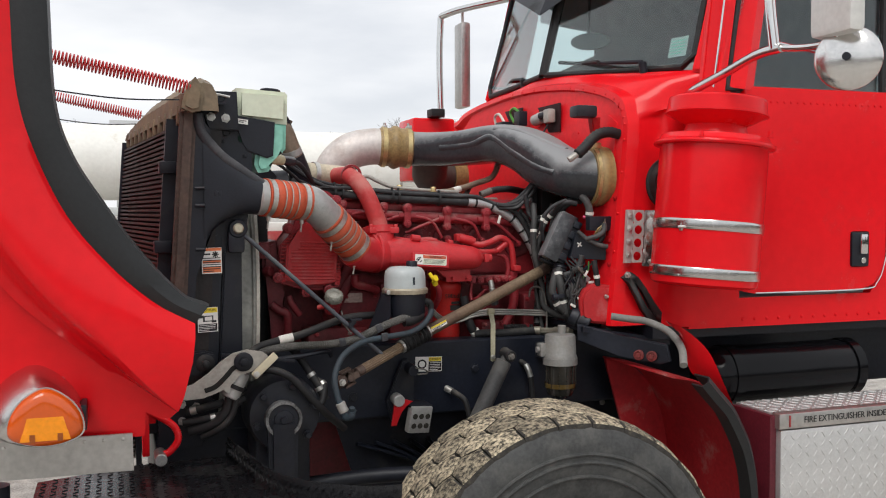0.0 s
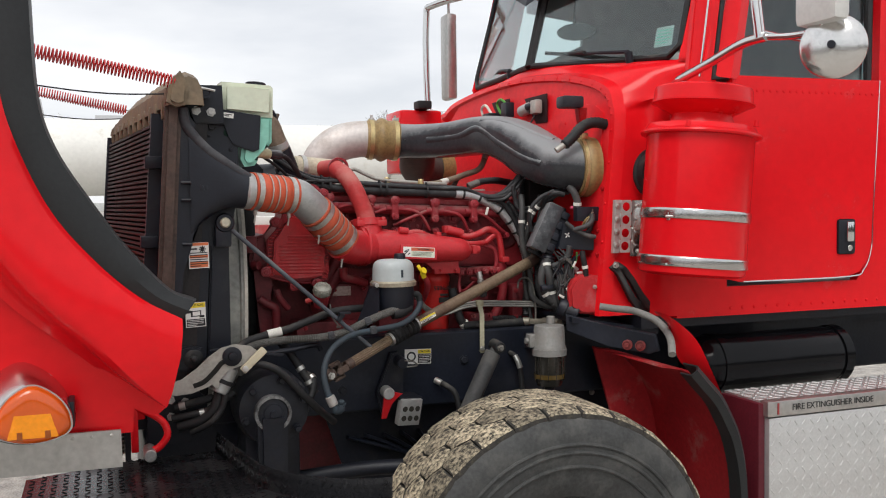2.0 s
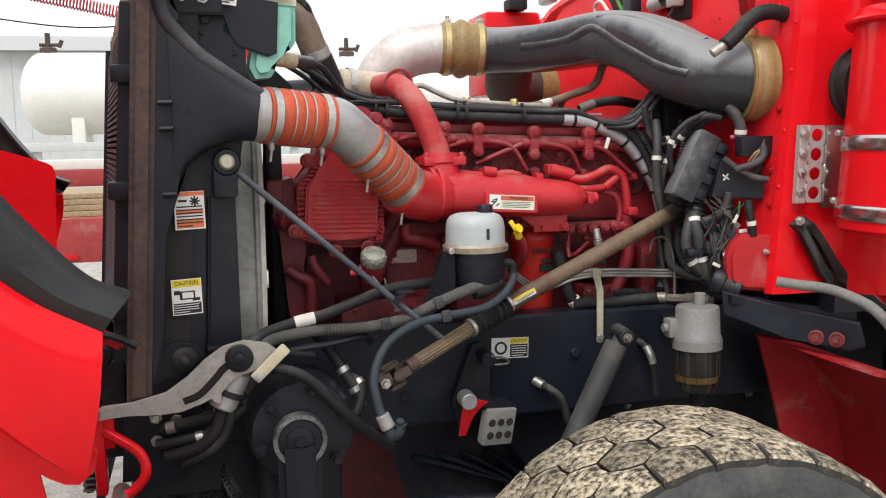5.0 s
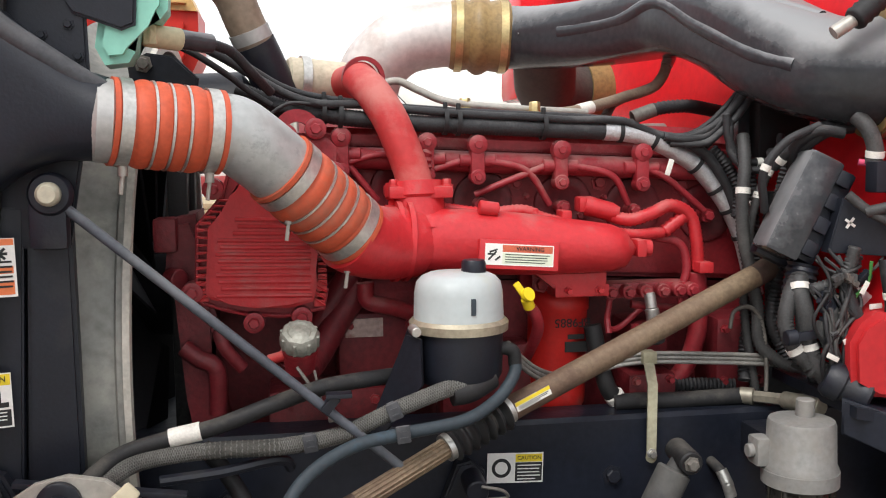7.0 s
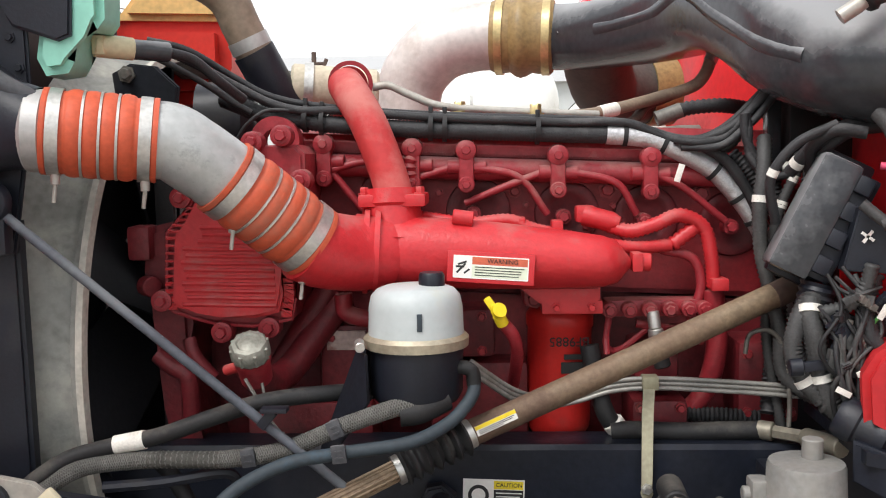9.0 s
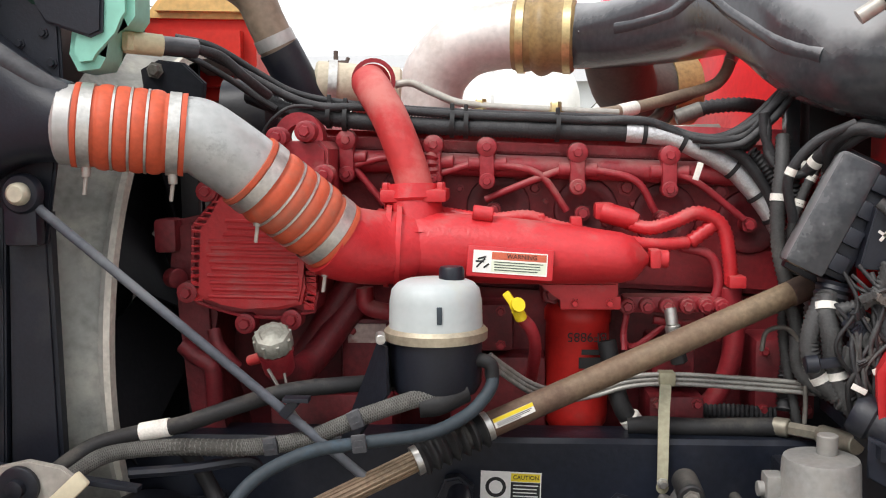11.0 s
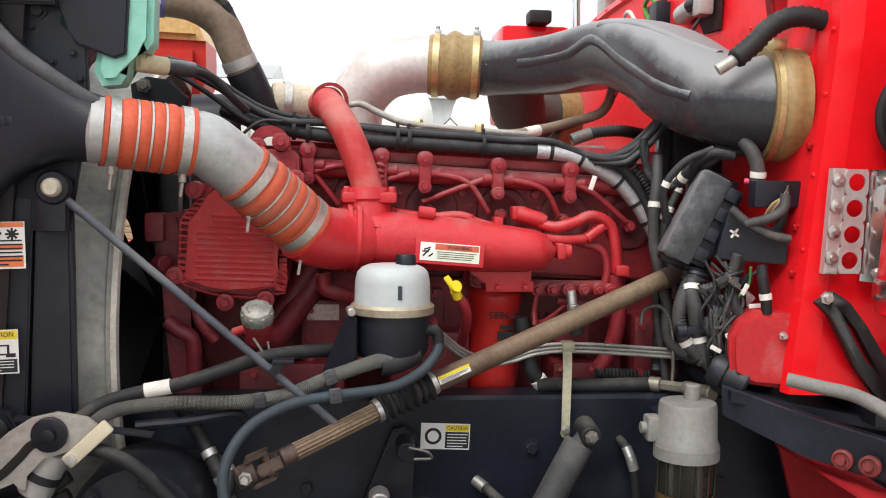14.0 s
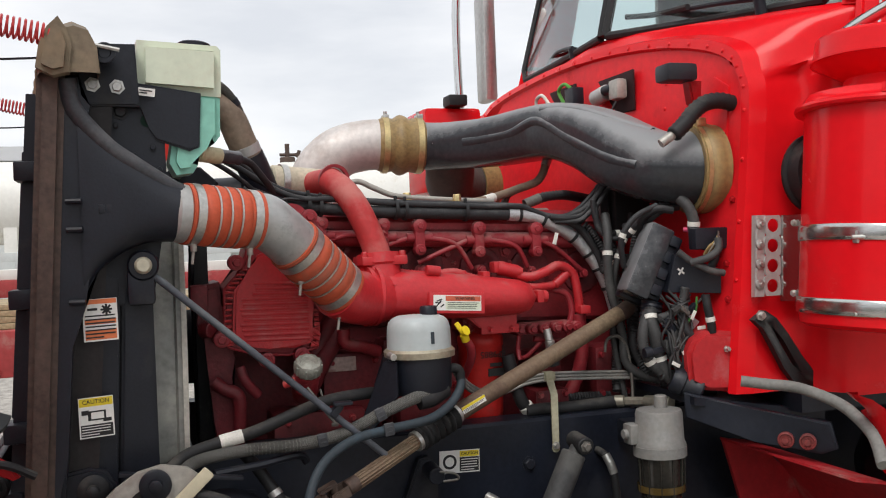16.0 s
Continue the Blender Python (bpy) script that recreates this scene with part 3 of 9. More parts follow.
lathe(bm, [(-0.17, 0.257), (-0.190, 0.254), (-0.190, 0.242), (-0.12, 0.23), (-0.10, 0.16), (-0.14, 0.13), (-0.14, 0.0)], (WX, 2.725, WZ), (0, 1, 0), 48)
rim = part("rim", bm, mat("dirty_grey_rim", (0.50, 0.49, 0.46), 0.5, metal=0.4, vary=0.25, dust=(0.16, 0.14, 0.12), dust_amount=0.25), wheel, "dirty pale aluminium disc rim")
bm = B()
lathe(bm, [(-0.14, 0.105), (-0.20, 0.10), (-0.225, 0.085), (-0.23, 0.0)], (WX, 2.725, WZ), (0, 1, 0), 32)
part("hub_cap", bm, ALU, rim)
for k in range(10):
    a = k * math.tau / 10
    bm = B()
    hexbolt(bm, (WX + 0.143 * math.cos(a), 2.725 - 0.112, WZ + 0.143 * math.sin(a)), (0, -1, 0), 0.016, 0.035)
    part("wheel_nut", bm, STEEL, rim)

# ---- cab ----
cab = thing("truck_cab", "glossy red truck cab with riveted cowl and split windscreen", "truck cab")
LEAN = 0.098


def fwx(y, z):
    """x of the firewall: it leans back with height and turns a little across the truck."""
    return 2.160 + LEAN * (z - 1.107) - 0.10 * (y - 3.09)


bm = B()
YN, YF = 3.095, 4.62
# firewall sheet with a flanged opening edge
prism(bm, [(fwx(YN, 1.10), YN, 1.10), (fwx(YF, 1.10), YF, 1.10), (fwx(YF, 1.86), YF, 1.86), (fwx(4.4, 2.03), 4.4, 2.03), (fwx(3.85, 2.065), 3.85, 2.065), (fwx(3.4, 2.02), 3.4, 2.02), (fwx(3.2, 1.97), 3.2, 1.97), (fwx(YN, 1.86), YN, 1.86)], (0.03, 0, 0))
part("firewall", bm, FIREWALL_RED, cab, "red firewall sheet")
# rolled cowl frame round the firewall
bm = B()
edge = [(YN - 0.005, 1.10), (YN - 0.005, 1.45), (YN - 0.005, 1.80), (YN + 0.02, 1.90), (3.18, 1.965), (3.36, 2.02), (3.6, 2.055), (3.85, 2.07), (4.1, 2.065), (4.4, 2.035), (4.55, 1.99), (4.62, 1.88), (4.62, 1.1)]
pts = smooth_path([(fwx(y, z) - 0.012, y, z) for y, z in edge], 5)
loft(bm, [[(p.x + 0.035, p.y + (0.05 if p.y < 3.85 else -0.05) * (1 if p.z < 1.95 else 0.4), p.z - (0.035 if p.z > 1.93 else 0.0)) for p in pts],
          [(p.x, p.y + (0.012 if p.y < 3.85 else -0.012), p.z - (0.008 if p.z > 1.93 else 0)) for p in pts],
          [(p.x + 0.006, p.y - (0.012 if p.y < 3.85 else -0.012), p.z + (0.012 if p.z > 1.9 else 0)) for p in pts],
          [(p.x + 0.05, p.y - (0.022 if p.y < 3.85 else -0.022), p.z + (0.022 if p.z > 1.9 else 0)) for p in pts]])
thicken(bm, 0.003)
part("cowl_rim", bm, RED, cab)
# cowl skin: from the firewall rim back to the windscreen foot and the door
rear = [(2.64, 2.961, 1.10), (2.64, 2.961, 1.45), (2.64, 2.961, 1.84), (2.60, 2.958, 1.965), (2.50, 3.0, 2.055), (2.385, 3.30, 2.085), (2.31, 3.55, 2.105), (2.235, 3.82, 2.125), (2.29, 4.1, 2.11), (2.36, 4.42, 2.09), (2.42, 4.62, 2.06), (2.55, 4.70, 1.95), (2.6, 4.72, 1.1)]
rear = smooth_path(rear, 5)
rows = []
for u in (0.0, 0.12, 0.27, 0.31, 0.36, 0.42, 0.5, 0.75, 1.0):
    row = []
    for p, q in zip(pts, rear):
        f = Vector((p.x + 0.048, p.y - (0.021 if p.y < 3.85 else -0.021), p.z + (0.0215 if p.z > 1.9 else 0)))
        c = f.lerp(q, u)
        if p.z < 1.88:
            k = max(0.0, min(1.0, (u - 0.25) / 0.2))
            c.y = f.y + (q.y - f.y) * k * k * (3 - 2 * k)
        swell = 0.016 * math.sin(math.pi * u)
        c.z += swell if p.z > 1.87 else 0
        row.append(c)
    rows.append(row)
bm = B()
loft(bm, rows)
thicken(bm, 0.003)
part("cowl_skin", bm, RED, cab, smooth=60)
# door and cab side below the glass
bm = B()
plate_xz(bm, [(2.625, 1.23), (2.70, 1.215), (3.20, 1.215), (3.27, 1.235), (3.315, 1.30), (3.325, 1.40), (3.36, 2.0), (2.645, 2.0), (2.63, 1.6)], 2.945, 0.03, 0.004)
door = part("door", bm, RED, cab)
bm = B()
plate_xz(bm, [(2.42, 1.090), (6.0, 1.08), (6.0, 3.2), (3.40, 3.2), (3.375, 2.0), (3.33, 1.30), (3.27, 1.2), (2.62, 1.2), (2.5, 1.98), (2.44, 1.98)], 2.965, 0.04)
part("side_panel", bm, RED, cab)
bm = B()
tube(bm, [(2.70, 2.943, 1.218), (3.20, 2.943, 1.218), (3.285, 2.943, 1.245), (3.322, 2.943, 1.33), (3.328, 2.943, 1.45), (3.345, 2.943, 1.75), (3.358, 2.943, 2.0)], 0.003, 6)
part("door_moulding", bm, CHROME, door, "thin chrome moulding")
bm = B()
box(bm, (3.148, 2.934, 1.308), (3.235, 2.95, 1.448), 0.012)
h = part("handle_recess", bm, BLACK, door, "black door-handle surround")
bm = B()
box(bm, (3.183, 2.922, 1.358), (3.218, 2.937, 1.438), 0.007)
rod(bm, (3.201, 2.936, 1.333), (3.201, 2.926, 1.333), 0.012)
part("handle", bm, CHROME, h, "chrome paddle handle and lock")
for k in range(24):
    bm = B()
    lathe(bm, [(0, 0.0065), (0.003, 0.005), (0.0045, 0.0008)], (2.64 + k * 0.031, 2.9448, 1.945), (0, -1, 0), 8)
    part("rivet", bm, RED, door)
for k in range(30):
    bm = B()
    lathe(bm, [(0, 0.0075), (0.0035, 0.0055), (0.005, 0.0008)], (2.44 + k * 0.055, 2.9648, 1.118), (0, -1, 0), 8)
    part("rivet", bm, RED, cab)
    if k < 13:
        bm = B()
        lathe(bm, [(0, 0.0075), (0.0035, 0.0055), (0.005, 0.0008)], (fwx(YN, 1.13 + k * 0.056) + 0.04, YN - 0.0215, 1.13 + k * 0.056), (0, -1, 0), 8)
        part("rivet", bm, RED, cab)
for k in range(4, len(pts) - 8, 2):
    bm = B()
    p = pts[k]
    lathe(bm, [(0, 0.006), (0.002, 0.0045), (0.003, 0.0006)], (p.x + 0.001, p.y + 0.002, p.z), (-1, -0.2, 0.15), 8)
    part("rivet", bm, RED, cab)

# windscreen: two flat panes in a shallow V, with pillars and black seals
MID0, MID1 = Vector((2.215, 3.80, 2.135)), Vector((2.40, 3.80, 2.90))
NB0, NB1 = Vector((2.475, 3.02, 2.075)), Vector((2.68, 3.06, 2.86))
FB0, FB1 = Vector((2.292, 4.65, 2.135)), Vector((2.488, 4.64, 2.88))
for a0, a1, b0, b1 in ((MID0, MID1, NB0, NB1), (MID0, MID1, FB0, FB1)):
    w = (b0 - a0)
    w1 = (b1 - a1)
    c = [a0 + w * 0.03, a0 + w * 0.93, a0.lerp(a1, 0.06) + w * 0.975, a1 + w1 * 0.95, a1 + w1 * 0.05]
    bm = B()
    n = w.cross(a1 - a0).normalized()
    prism(bm, c, n * 0.006)
    pane = part("windscreen_pane", bm, GLASS, cab, "clear greenish windscreen glass")
    pane.visible_shadow = False
    bm = B()
    loop = [a0 + w * 0.02, a0 + w * 0.5 + Vector((0, 0, -0.004)), a0 + w * 0.93, a0.lerp(a1, 0.06) + w * 0.985, a1 + w1 * 0.965]
    tube(bm, loop, 0.013, 8, curve=False)
    tube(bm, [a0 + w * 0.015, a1 + w1 * 0.03], 0.016, 8, curve=False)
    part("glass_seal", bm, RUBBER, cab)
for q0, q1, o in ((NB0, NB1, 1), (FB0, FB1, -1)):
    bm = B()
    f = [q0 + Vector((-0.01, -0.002 * o, -0.06)), q0 + Vector((0.16, -0.09 * o, -0.09)), q1 + Vector((0.16, -0.06 * o, 0.1)), q1 + Vector((0, 0, 0.1))]
    prism(bm, f, (0.05, 0.02 * o, 0))
    prism(bm, [q0 + Vector((-0.02, 0.0, -0.02)), q0 + Vector((0.05, -0.08 * o, -0.03)), q1 + Vector((0.05, -0.06 * o, 0)), q1 + Vector((-0.01, 0, 0))], (0.03, 0.01 * o, 0), 0.01)
    part("pillar", bm, RED, cab)
bm = B()
prism(bm, [(2.36, 3.83, 2.88), (2.63, 3.0, 2.84), (6.0, 3.0, 2.84), (6.0, 4.7, 2.84), (2.58, 4.7, 2.84)], (0.05, 0, 0.22), 0.03)
part("roof", bm, RED, cab)
bm = B()
prism(bm, [(2.205, 3.81, 2.40), (2.43, 3.02, 2.64), (2.75, 3.0, 2.86), (2.43, 3.83, 2.90)], (0, 0, 0.012))
prism(bm, [(2.205, 3.81, 2.40), (2.30, 4.66, 2.74), (2.60, 4.68, 2.90), (2.43, 3.83, 2.90)], (0, 0, 0.012))
part("sun_visor", bm, BLACK, cab, "dark outside sun visor")
bm = B()
box(bm, (2.5, 3.06, 2.0), (2.75, 4.6, 2.11), 0.04)
dash = part("dashboard", bm, CABIN, cab, "dark grey dashboard")
bm = B()
box(bm, (3.7, 2.99, 1.1), (3.76, 4.68, 2.1))
box(bm, (4.6, 2.99, 1.1), (4.66, 4.68, 3.0))
part("cabin_lining", bm, CABIN, cab)
bm = B()
box(bm, (2.3, 3.02, 1.05), (4.6, 4.6, 1.1))
part("cabin_floor", bm, BLACK, cab, "black underside of the cab")
bm = B()
plate_xz(bm, [(2.5, 1.2), (6, 1.2), (6, 2.9), (3.45, 2.9), (3.40, 2.03), (2.55, 2.05), (2.5, 2.0)], 4.70, 0.04)
part("far_side", bm, RED, cab)
bm = B()
plate_xz(bm, [(2.62, 2.555), (3.05, 2.505), (4.6, 2.50), (4.6, 2.9), (2.62, 2.9)], 4.66, 0.03, 0.01)
plate_xz(bm, [(2.55, 1.2), (4.6, 1.2), (4.6, 2.39), (2.94, 2.39), (2.72, 2.29), (2.62, 2.22), (2.55, 2.15)], 4.66, 0.03)
box(bm, (2.95, 4.663, 2.38), (4.6, 4.688, 2.515))
part("door_trim", bm, CABIN, cab, "dark far door lining")
# side glass, with the near one in a dark frame
bm = B()
plate_xz(bm, [(2.585, 2.0), (3.30, 1.99), (3.31, 2.75), (2.69, 2.75)], 2.975, 0.005)
gl = part("side_glass", bm, GLASS, cab, "dark reflecting door glass")
gl.visible_shadow = False
bm = B()
tube(bm, [(2.69, 2.965, 2.8), (2.575, 2.965, 1.99), (3.315, 2.965, 1.98), (3.325, 2.965, 2.8)], 0.016, 8, curve=False)
part("door_glass_seal", bm, RUBBER, door)
bm = B()
plate_xz(bm, [(2.46, 1.96), (2.565, 1.96), (2.69, 2.9), (2.57, 2.9)], 2.955, 0.03, 0.004)
part("a_pillar", bm, RED, cab)
bm = B()
tube(bm, [(2.51, 2.952, 1.99), (2.573, 2.952, 2.45), (2.625, 2.952, 2.85)], 0.004, 6)
part("pillar_trim", bm, CHROME, cab)
# inside mirror and windscreen sticker
bm = B()
prism(bm, [(2.378 + 0.070 * math.cos(math.tau * k / 28), 3.66 - 0.05 * math.cos(math.tau * k / 28), 2.271 + 0.036 * math.sin(math.tau * k / 28)) for k in range(28)], (0.012, 0.018, 0), 0.004)
rod(bm, (2.385, 3.69, 2.30), (2.41, 3.72, 2.60), 0.006)
part("inside_mirror", bm, WORN_EDGE, cab, "small black inside mirror")
sm = Matrix.Translation((2.478, 3.13, 2.165)) @ Matrix.LocRotScale(None, Vector((1, 0.28, -0.25)).to_track_quat("-Z", "Y"), None)
bm = B()
box(bm, (-0.045, -0.04, 0), (0.045, 0.04, 0.0015), m=sm)
st = part("sticker", bm, MILKY_BLUE, cab, "pale inspection sticker inside the glass")
bm = B()
bars(bm, sm, -0.038, 0.038, -0.032, 0.032, 5, lift=0.0016)
part("sticker_print", bm, GREEN_TANK, st)
# wipers
for tip, root in (((2.30, 3.62, 2.165), (2.40, 3.22, 2.105)), ((2.34, 4.5, 2.165), (2.26, 4.05, 2.14))):
    wp = thing("wiper", "black windscreen wiper at rest on the cowl", "wiper", "wipers")
    bm = B()
    rod(bm, (root[0] - 0.02, root[1], root[2] - 0.05), (root[0] - 0.03, root[1], root[2] + 0.012), 0.016)
    part("pivot", bm, BLACK, wp)
    bm = B()
    tube(bm, [(root[0] - 0.03, root[1], root[2] + 0.012), (root[0] * 0.6 + tip[0] * 0.4 - 0.04, root[1] * 0.6 + tip[1] * 0.4, root[2] + 0.03), tip], 0.008, 8, r2=0.005)
    part("arm", bm, BLACK, wp)
    bm = B()
    tube(bm, [(tip[0] - 0.005, tip[1] - 0.18, tip[2] - 0.02), tip, (tip[0] - 0.03, tip[1] + 0.12, tip[2] + 0.02)], 0.009, 6)
    part("blade", bm, RUBBER, wp)

# ---- outside mirrors ----
mir = thing("door_mirror", "stainless truck door mirror with a round convex mirror on tube arms", "mirror", "door mirrors")
bm = B()
tube(bm, [(2.50, 2.93, 2.02), (2.487, 2.86, 2.03), (2.485, 2.70, 2.06), (2.48, 2.52, 2.095), (2.48, 2.40, 2.10)], 0.016, 12)
tube(bm, [(2.48, 2.42, 2.10), (2.50, 2.30, 2.085), (2.51, 2.21, 2.09), (2.515, 2.18, 2.13)], 0.011, 10)
tube(bm, [(2.478, 2.43, 2.10), (2.47, 2.45, 2.3), (2.46, 2.47, 2.8)], 0.017, 12)
tube(bm, [(2.478, 2.43, 2.12), (2.51, 2.25, 2.06), (2.513, 2.16, 2.036)], 0.006, 8)
part("arm", bm, CHROME, mir)
bm = B()
box(bm, (2.475, 2.105, 2.10), (2.535, 2.275, 2.75), 0.022)
hd = part("mirror_housing", bm, mat("pale_satin_stainless", (0.72, 0.71, 0.68), 0.4, metal=0.25, vary=0.08, scale=6), mir, "pale satin stainless housing")
bm = B()
box(bm, (2.536, 2.12, 2.13), (2.539, 2.26, 2.72))
part("mirror_glass", bm, MIRROR, hd)
bm = B()
lathe(bm, [(0, 0.002), (0.003, 0.035), (0.010, 0.065), (0.021, 0.088), (0.026, 0.0915), (0.030, 0.094), (0.036, 0.094), (0.038, 0.09)], (2.515, 2.16, 2.036), (0.75, 0.66, 0), 40)
part("convex_mirror", bm, mat("polished_mirror_back", (0.74, 0.73, 0.71), 0.2, metal=0.95, vary=0.08), mir, "round polished convex mirror back")
bm = B()
rod(bm, (2.503, 2.150, 2.036), (2.518, 2.163, 2.036), 0.012)
part("mirror_bolt", bm, BLACK, mir)
mir.location = (-0.110, 0, -0.06)
mf = thing("door_mirror", "tall stainless west-coast mirror on a tube frame beyond the cab", "mirror", "door mirrors")
bm = B()
tube(bm, [(2.56, 4.71, 1.99), (2.42, 4.82, 2.02), (2.36, 5.0, 2.03), (2.24, 5.19, 2.06), (2.225, 5.22, 2.14), (2.225, 5.22, 2.6), (2.26, 5.16, 2.68), (2.5, 4.8, 2.71)], 0.02, 12)
part("arm", bm, CHROME, mf)
bm = B()
box(bm, (2.30, 5.07, 2.13), (2.36, 5.2, 2.62), 0.02)
hd = part("mirror_housing", bm, BRUSHED, mf)
bm = B()
rod(bm, (2.33, 5.13, 2.62), (2.33, 5.13, 2.69), 0.008)
part("mirror_stud", bm, STEEL, mf)

# ---- air cleaner on the cowl ----
ac = thing("air_cleaner", "glossy red canister air cleaner with stainless straps and a mushroom cap", "air cleaner")
CX, CY = 2.402, 2.85
up = Vector((0.085, 0, 1)).normalized()
base = Vector((CX - 0.0015, CY, 1.258))
bm = B()
lathe(bm, [(0, 0.14), (0.004, 0.17), (0.012, 0.186), (0.04, 0.19), (0.502, 0.19), (0.507, 0.19)], base, up, 64)
part("canister", bm, RED, ac)
bm = B()
lathe(bm, [(0.498, 0.19), (0.500, 0.210), (0.506, 0.213), (0.513, 0.211), (0.522, 0.196), (0.538, 0.188), (0.546, 0.14), (0.549, 0.115), (0.580, 0.105)], base, up, 64)
lid = part("lid", bm, RED, ac)
bm = B()
lathe(bm, [(0.560, 0.095), (0.574, 0.098), (0.616, 0.176), (0.616, 0.181), (0.621, 0.181), (0.622, 0.1765), (0.668, 0.1715), (0.674, 0.168), (0.677, 0.160), (0.684, 0.02)], base, up, 96)
part("rain_cap", bm, RED, ac, smooth=22)
for k in range(3):
    a = -2.4 + k * 1.35
    bm = B()
    hexbolt(bm, base + up * 0.529 + Vector((0.203 * math.cos(a), 0.203 * math.sin(a), 0)), up, 0.008, 0.02)
    part("lid_bolt", bm, RED, lid)
STRAP = mat("stainless_strap", (0.58, 0.57, 0.55), 0.2, metal=1.0, vary=0.08, scale=14, bump=0.06, bump_scale=40)
for hh in (0.034, 0.200):
    bm = B()
    lathe(bm, [(hh, 0.1895), (hh, 0.1925), (hh + 0.002, 0.1942), (hh + 0.010, 0.1950), (hh + 0.0185, 0.1953), (hh + 0.027, 0.1950), (hh + 0.035, 0.1942), (hh + 0.037, 0.1925), (hh + 0.037, 0.1895)], base, up, 96, closed=True)
    strap = part("strap", bm, STRAP, ac, "polished stainless strap", smooth=80)
    bm = B()
    box(bm, (2.246, 2.756, 1.264 + hh), (2.262, 2.772, 1.292 + hh), 0.003)
    rod(bm, (2.235, 2.758, 1.278 + hh), (2.275, 2.738, 1.278 + hh), 0.005, 10)
    part("strap_bolt", bm, STEEL, strap)
bm = B()
lathe(bm, [(0, 0.10), (0.008, 0.10), (0.012, 0.092), (0.05, 0.09)], (2.375, 3.035, 1.635), (0, -1, 0), 40)
part("rubber_seal", bm, RUBBER, ac, "black rubber inlet seal")
bm = B()
rod(bm, (2.385, 3.05, 1.635), (2.41, 2.93, 1.635), 0.085, 32)
part("outlet", bm, RED, ac)
bm = B()
cells = (1.364, 1.413, 1.462, 1.511)
for z in cells:
    cx = 2.2475 + 0.05 * (z - 1.437)
    n = 24
    edge_, hole_ = [], []
    for k in range(n):
        a = math.tau * (k + 0.5) / n
        ca, sa = math.cos(a), math.sin(a)
        s = min(0.0225 / max(abs(ca), 1e-6), 0.0245 / max(abs(sa), 1e-6))
        edge_.append(bm.verts.new((cx + ca * s, 3.044, z + sa * s)))
        hole_.append(bm.verts.new((cx + ca * 0.0165, 3.044, z + sa * 0.0165)))
    bridge(bm, edge_, hole_)
thicken(bm, 0.004)
prism(bm, [(2.196, 3.044, 1.338), (2.2225, 3.044, 1.338), (2.2325, 3.044, 1.537), (2.206, 3.044, 1.537)], (0, 0.02, 0), 0.002)
brk = part("bracket", bm, mat("satin_stainless", (0.56, 0.55, 0.53), 0.3, metal=0.5, vary=0.12, scale=10), ac, "perforated stainless mounting bracket")
for z in (1.364, 1.413, 1.462, 1.511):
    bm = B()
    lathe(bm, [(0, 0.013), (0.004, 0.012), (0.006, 0.006), (0.011, 0.005)], (2.212 + 0.05 * (z - 1.437), 3.0435, z + 0.004), (0, -1, 0), 16)
    part("bolt", bm, STEEL, brk)
bm = B()
prism(bm, [(2.268, 3.046, 1.325), (2.298, 2.985, 1.325), (2.308, 2.985, 1.535), (2.278, 3.046, 1.535)], (0.004, 0.003, 0))
fg = part("bracket_flange", bm, CHROME, brk)
for z in (1.345, 1.515):
    bm = B()
    hexbolt(bm, (2.282 + 0.05 * (z - 1.43), 3.008, z), (-0.9, -0.44, 0), 0.006, 0.008)
    part("bolt", bm, STEEL, fg)

# ---- fender liner and mudguard behind the wheel ----
fl = thing("wheel_arch_liner", "scuffed dark red inner wheel arch panel with a black rubber edge", "wheel arch")
arc = [(2.20, 0.965), (2.32, 0.935), (2.41, 0.85), (2.475, 0.70), (2.515, 0.45), (2.53, 0.2)]
sp = smooth_path([(x, 0, z) for x, z in arc], 5)
bm = B()
loft(bm, [[(p.x, y, p.z) for p in sp] for y in (2.735, 2.9, 3.1, 3.22)])
thicken(bm, 0.006)
part("arch_sheet", bm, LINER, fl)
bm = B()
plate_xz(bm, [(2.205, 0.962), (2.32, 0.932), (2.41, 0.847), (2.475, 0.697), (2.515, 0.45), (2.52, 0.25), (2.36, 0.25), (2.28, 0.7)], 3.215, 0.012)
inner = part("inner_panel", bm, LINER, fl)
for x, z in ((2.36, 0.74), (2.44, 0.55), (2.33, 0.60)):
    bm = B()
    hexbolt(bm, (x, 3.214, z), (0, -1, 0), 0.009)
    part("bolt", bm, LINER, inner)
mg = thing("cab_fender_edge", "glossy red fender behind the wheel with a grey rubber seal", "fender")
rows = []
for y, dx, pts2 in ((2.89, 0.0, ((2.335, 1.085), (2.366, 0.989), (2.389, 0.941), (2.44, 0.90), (2.53, 0.80))), (2.855, 0.0, ((2.315, 1.095), (2.353, 1.01), (2.383, 0.96), (2.445, 0.905), (2.515, 0.81))), (2.82, 0.0, ((2.285, 1.108), (2.335, 1.045), (2.385, 0.99), (2.442, 0.909), (2.498, 0.818))), (2.80, 0.0, ((2.247, 1.129), (2.323, 1.085), (2.391, 1.021), (2.447, 0.916), (2.487, 0.822))), (2.83, 0.012, ((2.247, 1.122), (2.325, 1.078), (2.393, 1.014), (2.449, 0.91), (2.489, 0.815)))):
    rows.append(smooth_path([(x + dx, y, z) for x, z in pts2], 5))
bm = B()
loft(bm, rows)
thicken(bm, 0.005)
part("fender_skin", bm, RED, mg, smooth=60)
